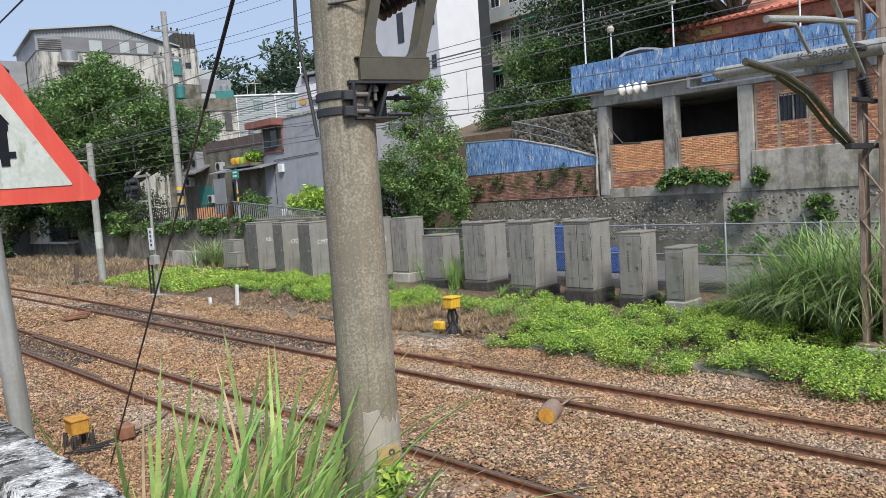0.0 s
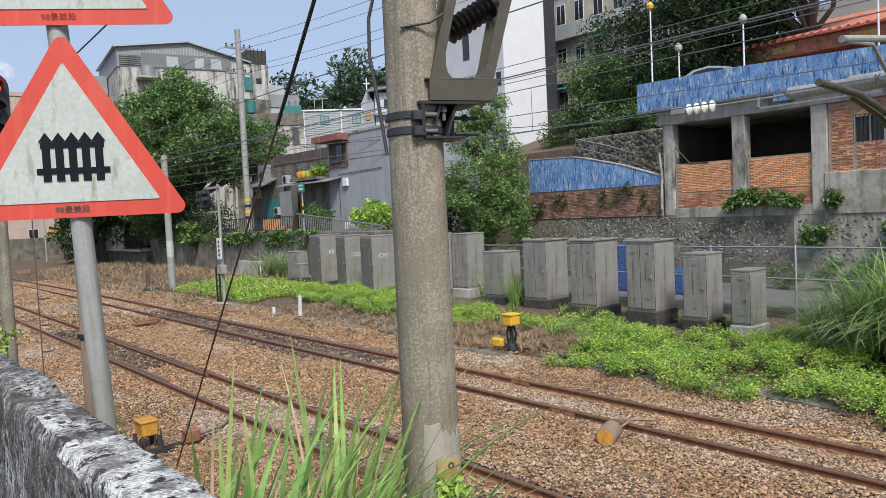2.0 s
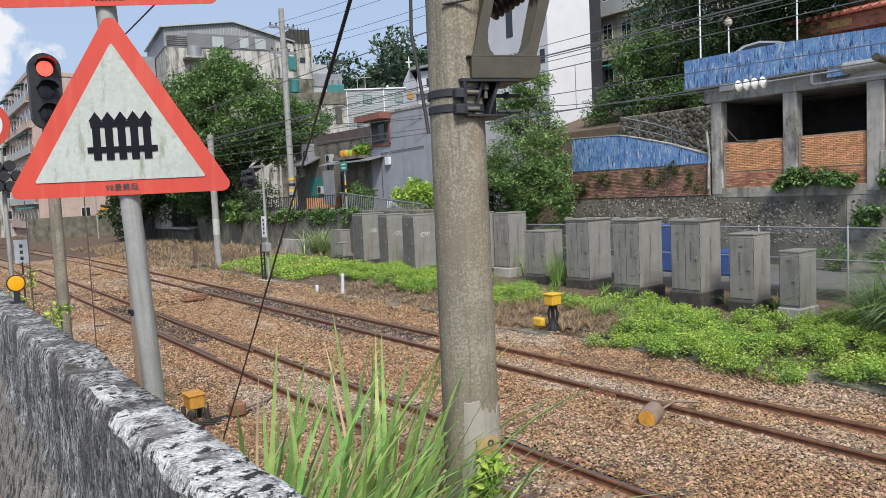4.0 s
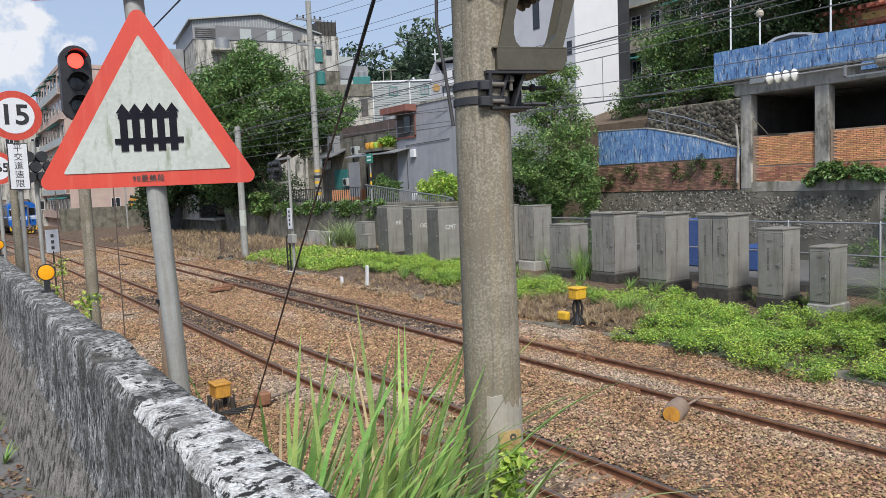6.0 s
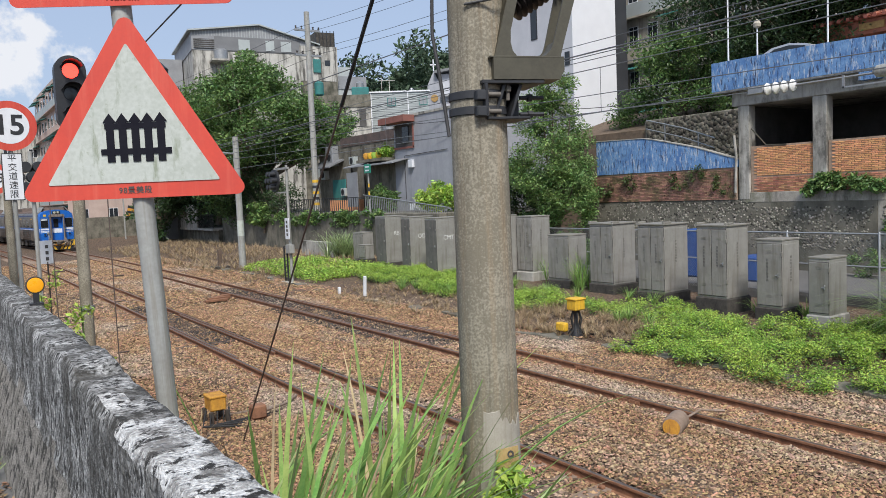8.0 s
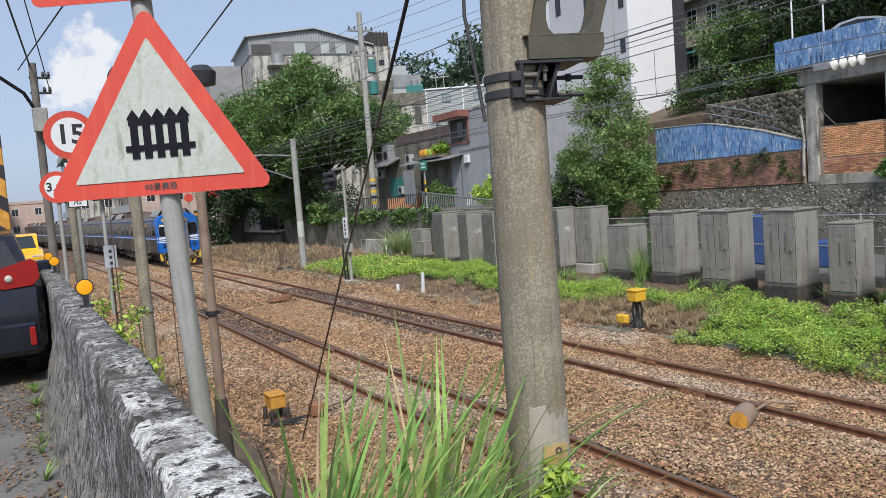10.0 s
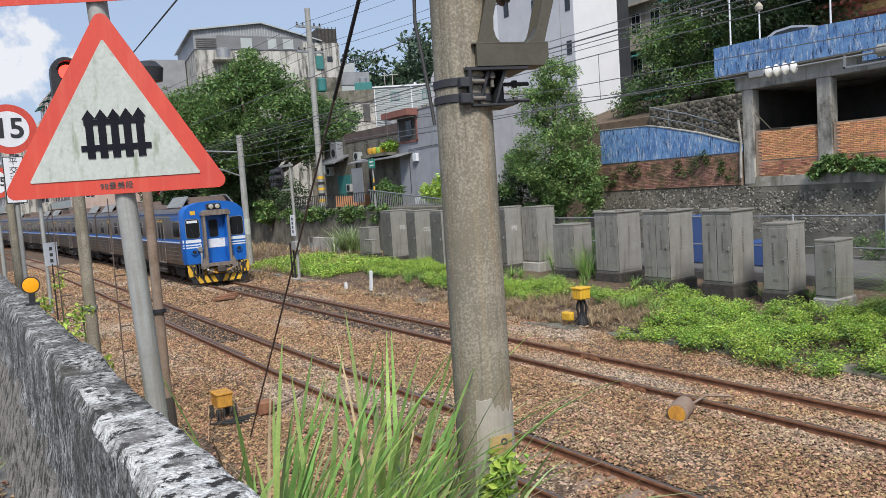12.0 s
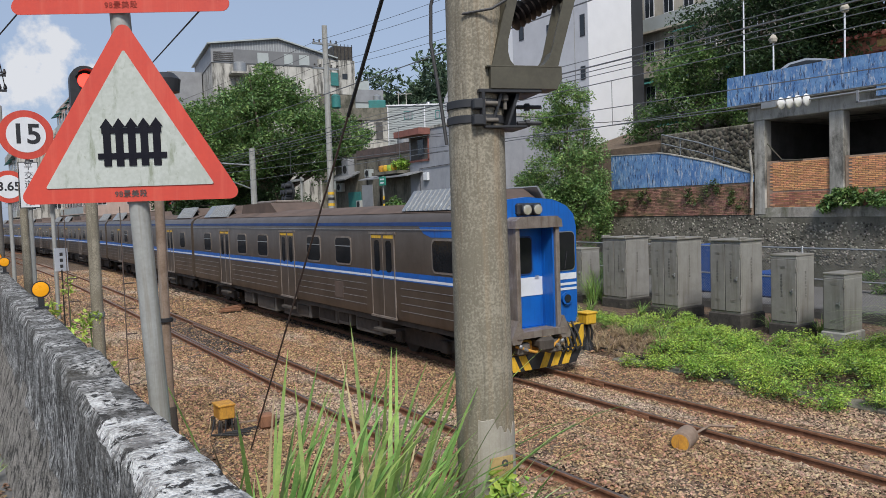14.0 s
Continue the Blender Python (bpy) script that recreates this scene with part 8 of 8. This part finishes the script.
t = thing("timber_pile", pose(9.0, 28.7, -0.05), "weathered orange timber pieces lying between the tracks", "timber")
for k in range(4):
    part("plank", Geo().box(-0.42, 0.42, -0.08, 0.08, 0, 0.09, 0.01), M_RAIL, t, m=pose(0.15 * k, 0.22 * k - 0.3, 0.03 + 0.05 * (k % 2), 0, 0, 10 * k))
t = thing("trackside_post", pose(14.0, 43.5, -0.1), "short brown trackside post with a cable box", "post")
part("post", Geo().box(-0.1, 0.1, -0.1, 0.1, -0.1, 1.15, 0.01), M_TIMBER, t)
part("box", Geo().box(-0.5, 0.3, -0.9, -0.3, 0, 0.22, 0.02), M_TUNDER, t)


# ---- road signs, traffic light and street ----
def disc_sign(x, y, z, r, text, plate, name="speed_sign", label="round white speed limit sign with a red rim"):
    t = thing(name, pose(x, y, 1.0), label, "road sign")
    part("post", Geo().lathe([(0.035, -1.3), (0.035, z - 1 + r * 0.9)], 14), M_POSTGREY, t, m=pose(0, 0.05, 0))
    d = part("disc", Geo().lathe([(r, -0.004), (r, 0.004)], 48, (0, 0, z - 1), "y"), M_RED, t, "red disc", smooth=0)
    part("white_disc", Geo().lathe([(r * 0.72, -0.008), (r * 0.72, -0.0045)], 48, (0, 0, z - 1), "y"), M_WHITE, d, "white centre", smooth=0)
    lettering("numeral", text, r * (1.12 if len(text) < 3 else 0.75), M_BLACK, d, pose(0, -0.010, z - 1), bold=0.022)
    if plate:
        p = part("name_plate", Geo().box(-0.15, 0.15, -0.005, 0.005, z - 1 - r - 0.80, z - 1 - r - 0.04), M_BLACK, t, "white plate with black characters", smooth=0)
        part("plate_field", Geo().box(-0.135, 0.135, -0.009, -0.0055, z - 1 - r - 0.785, z - 1 - r - 0.055), M_WHITE, p, smooth=0)
        for k, ch in enumerate("平交道速限"):
            lettering("character", ch, 0.135, M_BLACK, p, pose(0, -0.011, z - 1 - r - 0.125 - 0.145 * k))
    return t


disc_sign(1.42, 14.0, 5.06, 0.40, "15", True)
disc_sign(1.24, 16.0, 4.30, 0.30, "3.65", False, "height_sign", "round white height limit sign with a red rim")
concrete_post(1.36, 14.6, -0.2, 4.3, 0.075, "grey concrete street pole behind the wall")
t = concrete_post(1.2, 20, 1.0, 7.36, 0.10, "dark grey street pole with a meter box and wires", "utility_pole", M_TBOX)
for z in (6.0, 5.65):
    part("crossarm", Geo().box(-0.1, 0.34, -0.03, 0.03, z, z + 0.05), M_BLACK, t)
    for x in (0.2, 0.31):
        part("insulator", Geo().lathe([(0.02, 0), (0.045, 0.03), (0.02, 0.12)], 8, (x, 0, z + 0.05)), M_BRPORC, t)
part("meter_box", Geo().box(-0.12, 0.2, -0.3, -0.13, 4.75, 5.3, 0.02), M_POSTGREY, t)
part("street_lamp_arm", Geo().tube([(0, -0.1, 5.2), (-0.25, -0.5, 5.6), (-1.0, -1.6, 6.0), (-1.6, -2.4, 6.1)], 0.04, 8), M_BLACK, t)
concrete_post(1.75, 34, 1.0, 7.2, 0.10, "grey street pole further down the road", "utility_pole")


def build_traffic_light():
    t = thing("traffic_light", pose(2.0, 11.6, -0.2), "black three-lamp traffic light showing red on a grey pole", "traffic light")
    part("pole", Geo().lathe([(0.085, -0.2), (0.08, 5.0)], 18), M_CONC, t, "grey-brown weathered pole")
    part("clamp", Geo().lathe([(0.1, 0), (0.1, 0.06)], 18, (0, 0, 2.45)), M_STEEL, t)
    out = [(0.2 * math.cos(radians(a)), 5.78 + 0.2 * math.sin(radians(a))) for a in range(0, 181, 15)] + [(0.2 * math.cos(radians(a)), 5.14 + 0.18 * math.sin(radians(a))) for a in range(180, 361, 15)]
    h = part("housing", Geo().prism(out, -0.12, 0.06), M_BLACK, t, "rounded black housing", smooth=0)
    for k, z in enumerate((5.77, 5.46, 5.15)):
        part("lens", Geo().lathe([(0.02, -0.135), (0.098, -0.128), (0.103, -0.12)], 22, (0, 0, z), "y"), M_REDLIGHT if k == 0 else M_DGLASS, h, "glowing red lens" if k == 0 else "unlit dark lens")
        hood = Geo()
        for a in range(20, 160, 14):
            c0, c1 = radians(a), radians(a + 14)
            hood.put([(0.14 * math.cos(c0), -0.12, z + 0.14 * math.sin(c0)), (0.14 * math.cos(c1), -0.12, z + 0.14 * math.sin(c1)), (0.14 * math.cos(c1), -0.32, z + 0.135 * math.sin(c1)), (0.14 * math.cos(c0), -0.32, z + 0.135 * math.sin(c0))], [(0, 1, 2, 3)])
        part("hood", hood, M_BLACK, h, "black lamp hood")
    part("control_box", Geo().box(-0.12, 0.12, -0.12, 0.12, 4.66, 4.85, 0.01), M_BLACK, t)


build_traffic_light()
t = thing("crossing_signal", pose(2.55, 9.9, -0.2), "rusty steel crossing signal pole with a black hood", "signal pole")
part("pole", Geo().lathe([(0.064, -0.2), (0.06, 5.5)], 16), M_RUSTPIPE, t, "brown rusty pipe")
part("hood", Geo().lathe([(0.02, 0), (0.16, 0.02), (0.18, 0.18), (0.1, 0.26)], 18, (0.16, 0, 5.4)), M_BLACK, t, "black lamp hood")
part("clamp", Geo().lathe([(0.09, 0), (0.09, 0.05)], 16, (0, 0, 2.5)), M_BLACK, t)
part("foot", Geo().lathe([(0.16, -0.3), (0.13, 0.1), (0.08, 1.4)], 16), M_TUNDER, t)
for x, y in ((2.25, 10.9), (1.75, 12.6)):
    t = thing("antenna_rod", pose(x, y, -0.2), "thin rusty rod with small steps", "rod")
    part("rod", Geo().tube([(0, 0, -0.1), (0, 0, 4.0)], 0.008, 6), M_GUY, t)
    for k in range(6):
        part("step", Geo().tube([(0, 0, 1.2 + 0.35 * k), (0.14, 0.02, 1.2 + 0.35 * k)], 0.01, 5), M_GUY, t)
for y in (6.15, 11.0, 12.9):
    t = thing("road_reflector", pose(0.86, y, 2.99), "round orange reflector on a black stand on the wall", "reflector", "reflectors on the wall")
    part("stand", Geo().box(-0.02, 0.02, -0.015, 0.015, 0, 0.10, 0.004).box(-0.045, 0.045, -0.03, 0.03, -0.01, 0.012), M_BLACK, t)
    part("disc", Geo().lathe([(0.062, -0.012), (0.064, 0.0), (0.062, 0.012)], 28, (0, 0, 0.14), "y"), M_BLACK, t)
    part("lens", Geo().lathe([(0.02, -0.02), (0.052, -0.017), (0.055, -0.012)], 28, (0, 0, 0.14), "y"), M_ORANGE, t, "orange reflector lens")
t = thing("notice_board", pose(1.95, 15.2, 1.0), "small white notice board on a dark post", "notice board")
part("board", Geo().box(-0.11, 0.11, -0.01, 0.01, 1.72, 2.14, 0.004), M_WHITE, t)
part("post", Geo().lathe([(0.014, -1.2), (0.014, 1.75)], 8), M_TUNDER, t)
for k in range(3):
    part("inscription", Geo().box(-0.025, 0.025, -0.013, -0.0105, 1.78 + 0.11 * k, 1.84 + 0.11 * k), M_INK, t)
t = thing("crossing_lamps", pose(3.6, 33.0, 0), "cluster of dark crossing lamp hoods on a pole", "crossing signal")
part("pole", Geo().lathe([(0.08, -0.2), (0.08, 6)], 12), M_POSTGREY, t)
for k in range(7):
    a = k * math.pi / 3
    r = 0.0 if k == 6 else 0.45
    part("lamp_hood", Geo().lathe([(0.2, -0.35), (0.22, 0), (0.05, 0.05)], 14, (r * math.cos(a), -0.1, 5.0 + r * math.sin(a)), "y"), M_BLACK, t)
for x, y in ((18.6, 92), (20.5, 88)):
    t = thing("crossing_post", pose(x, y, -0.1), "thin crossing post with yellow and black striped boards", "post")
    part("post", Geo().lathe([(0.09, -0.2), (0.09, 6.5)], 10), M_POSTGREY, t)
    for k in range(5):
        part("striped_board", Geo().box(-0.4, 0.4, -0.14, -0.1, 2.6 + 0.3 * k, 2.9 + 0.3 * k), M_RUSTYEL if k % 2 else M_BLACK, t, m=pose(0, 0, 0, 0, 12, 0))
    part("round_board", Geo().lathe([(0.5, -0.14), (0.5, -0.1)], 20, (0, 0, 5.6), "y"), M_RED, t, "red-rimmed round board")


def build_portal():
    """Rusty height-limit portal with yellow and black stripes over the road."""
    t = thing("height_portal", pose(0.42, 12.4, ROAD_Z), "rusty yellow and black striped height limit portal", "portal")
    for x in (-0.12, -6.6):
        p = part("post", Geo().box(x - 0.12, x + 0.12, -0.12, 0.12, -0.1, 3.5, 0.012), M_RUSTYEL, t, "rusty orange post")
        for k in range(7):
            z = 0.25 + 0.46 * k
            part("stripe", Geo().prism([(x - 0.123, z), (x + 0.123, z - 0.18), (x + 0.123, z + 0.02), (x - 0.123, z + 0.2)], -0.124, 0.124), M_BLACK, p, "faded black stripe", smooth=0)
    part("beam", Geo().box(-6.8, 0.05, -0.14, 0.14, 3.5, 3.8, 0.012), M_RUSTYEL, t, "rusty striped beam")
    for k in range(9):
        part("stripe", Geo().prism([(-6.6 + 0.75 * k, 3.503), (-6.3 + 0.75 * k, 3.503), (-6.1 + 0.75 * k, 3.797), (-6.4 + 0.75 * k, 3.797)], -0.144, 0.144), M_BLACK, t, "faded black stripe", smooth=0)


build_portal()


def build_suv():
    t = thing("parked_suv", pose(-0.27, 9.25, ROAD_Z), "black sport utility car parked beside the wall", "car")
    prof = [(0.0, 0.42), (-0.06, 0.62), (0.0, 0.95), (0.10, 1.08), (0.42, 1.62), (0.75, 1.70), (2.2, 1.70), (3.0, 1.15), (4.3, 1.0), (4.5, 0.75), (4.45, 0.35), (0.2, 0.3)]
    lower = [(0.0, 0.38), (-0.07, 0.6), (-0.03, 1.05), (0.08, 1.22), (3.2, 1.2), (4.35, 0.98), (4.52, 0.72), (4.45, 0.33), (0.15, 0.28)]
    g = Geo()
    n = len(lower)
    for xs, sc in ((1, 1),):
        ring = []
        for x, ins in ((-0.93, 0.10), (-0.86, 0.0), (0.86, 0.0), (0.93, 0.10)):
            ring.append([(x, y + (ins if y < 2 else -ins), z + (0.03 if z < 0.5 and ins else 0) - (0.05 if z > 0.9 and ins else 0)) for y, z in lower])
        vs = [p for q in ring for p in q]
        fs = [(i * n + k, i * n + (k + 1) % n, (i + 1) * n + (k + 1) % n, (i + 1) * n + k) for i in range(3) for k in range(n)]
        fs += [tuple(range(n)), tuple(range(3 * n, 4 * n))]
        g.put(vs, fs)
    part("body", g, M_CARBLACK, t, "glossy black body", smooth=50)
    cab = [(0.08, 1.21), (0.42, 1.62), (0.8, 1.69), (2.2, 1.68), (3.15, 1.19)]
    n = len(cab)
    ring = [[(x, y, z) for y, z in cab] for x in (-0.84, 0.84)]
    top = [(x * (0.84 if z > 1.3 else 1), y, z) for q in ring for x, y, z in q]
    part("cabin", Geo().put(top, [tuple(range(n)), tuple(range(n, 2 * n))] + [(k, (k + 1) % n, n + (k + 1) % n, n + k) for k in range(n)]), M_CARBLACK, t, smooth=20)
    part("rear_window", Geo().put([(-0.74, 0.085, 1.26), (0.74, 0.085, 1.26), (0.62, 0.34, 1.57), (-0.62, 0.34, 1.57)], [(0, 1, 2, 3)]), M_DGLASS, t, "dark rear window", smooth=0)
    for s in (-1, 1):
        part("tail_lamp", Geo().prism([(s * 0.50, 1.10), (s * 0.56, 1.06), (s * 0.84, 1.08), (s * 0.91, 1.16), (s * 0.90, 1.32), (s * 0.84, 1.36), (s * 0.54, 1.28)], -0.045, 0.12), M_TAILRED, t, "red tail lamp")
        part("reversing_lamp", Geo().lathe([(0.02, -0.062), (0.035, -0.056), (0.045, -0.03)], 20, (s * 0.62, 0.0, 1.17), "y"), M_HEADLAMP, t, "clear round reversing lamp")
        part("reflector", Geo().box(min(s * 0.76, s * 0.82), max(s * 0.76, s * 0.82), -0.105, -0.06, 0.44, 0.64, 0.01), M_TAILRED, t, "red reflector")
        part("mirror", Geo().box(min(s * 0.93, s * 1.12), max(s * 0.93, s * 1.12), 2.7, 2.85, 1.05, 1.22, 0.03), M_CARBLACK, t)
        for y in (0.85, 3.6):
            w = part("wheel", Geo().lathe([(0.2, -0.11), (0.34, -0.11), (0.36, -0.08), (0.36, 0.08), (0.34, 0.11), (0.2, 0.11)], 26, (s * 0.80, y, 0.36), "x"), M_RUBBER, t, "black tyre")
            part("rim", Geo().lathe([(0.21, -0.115), (0.21, 0.115)], 18, (s * 0.80, y, 0.36), "x"), M_STEEL, w)
    part("bumper", Geo().box(-0.88, 0.88, -0.09, 0.15, 0.34, 0.72, 0.06), M_CARBLACK, t, "glossy dark bumper")
    part("lamp_bar", Geo().box(-0.5, 0.5, -0.035, 0.0, 0.98, 1.04), M_STEEL, t)


build_suv()


def build_taxi():
    t = thing("taxi", pose(0.35, 27.5, ROAD_Z), "yellow taxi with a dark windscreen", "car")
    part("body", Geo().prism([(0, 0.3), (-0.05, 0.7), (0.9, 0.92), (3.6, 0.95), (4.4, 0.8), (4.4, 0.3)], -0.85, 0.85, "x"), M_TAXI, t)
    part("cabin", Geo().prism([(0.85, 0.91), (1.6, 1.42), (3.0, 1.45), (3.8, 0.94)], -0.74, 0.74, "x"), M_TAXI, t)
    part("windscreen", Geo().put([(-0.68, 0.95, 0.99), (0.68, 0.95, 0.99), (0.6, 1.52, 1.38), (-0.6, 1.52, 1.38)], [(0, 1, 2, 3)]), M_DGLASS, t, smooth=0)
    for s in (-1, 1):
        part("headlamp", Geo().box(min(s * 0.5, s * 0.8), max(s * 0.5, s * 0.8), -0.03, 0.1, 0.62, 0.76, 0.02), M_HEADLAMP, t)
        for y in (0.8, 3.5):
            part("wheel", Geo().lathe([(0.31, -0.1), (0.31, 0.1)], 18, (s * 0.78, y, 0.31), "x"), M_RUBBER, t)


build_taxi()
t = thing("direction_sign", pose(23.0, 41.5, 2.72), "green direction sign on a striped pole", "road sign")
part("pole", Geo().lathe([(0.05, 0), (0.05, 3.1)], 12), M_POSTGREY, t)
bd = part("board", Geo().box(-0.10, -0.06, -0.45, 0.35, 2.5, 3.05, 0.006), M_GREENSIGN, t, "green sign board")
for z in (2.62, 2.84):
    part("inscription", Geo().box(-0.106, -0.101, -0.3, 0.2, z, z + 0.09), M_WHITE, bd)
for k in range(4):
    part("stripe", Geo().lathe([(0.056, 0), (0.056, 0.22)], 12, (0, 0, 0.9 + 0.24 * k)), M_YELLOW if k % 2 else M_BLACK, t)
solo("plastic_chair", Geo().box(-0.25, 0.25, -0.25, 0.25, 0, 0.42, 0.03).box(0.15, 0.25, -0.25, 0.25, 0.4, 0.85, 0.03), M_WHITE, "white plastic chair by the railing", "chair", m=pose(24.5, 38.6, 2.8))
solo("timber_sill", Geo().box(-0.15, 0.15, 0, 7.5, -0.3, 0.75, 0.02), M_CONC2, "long low concrete sill in the weeds", "sill", m=pose(20.6, 39, 0.3))

q = rng(401)
LT = np.stack([0.56 - np.abs(q.normal(0, 0.28, 120)), q.uniform(1, 14, 120), np.full(120, ROAD_Z + 0.012)], -1)
stuff("leaf_litter", leaf_cloud(LT, (0.14, 0.3, 0.012), 2600, 0.022, 402, up=2.5), M_LITTER, "brown fallen leaves along the foot of the wall", "leaf litter")
TF = np.stack([np.full(14, 0.47), q.uniform(5.5, 13, 14), np.full(14, ROAD_Z)], -1)
stuff("green_tufts", blades(260, TF, 0.15, 0.005, 403, 0.8, 0.9, 4), M_BLADE, "green grass tufts at the foot of the wall", "grass")


motions()
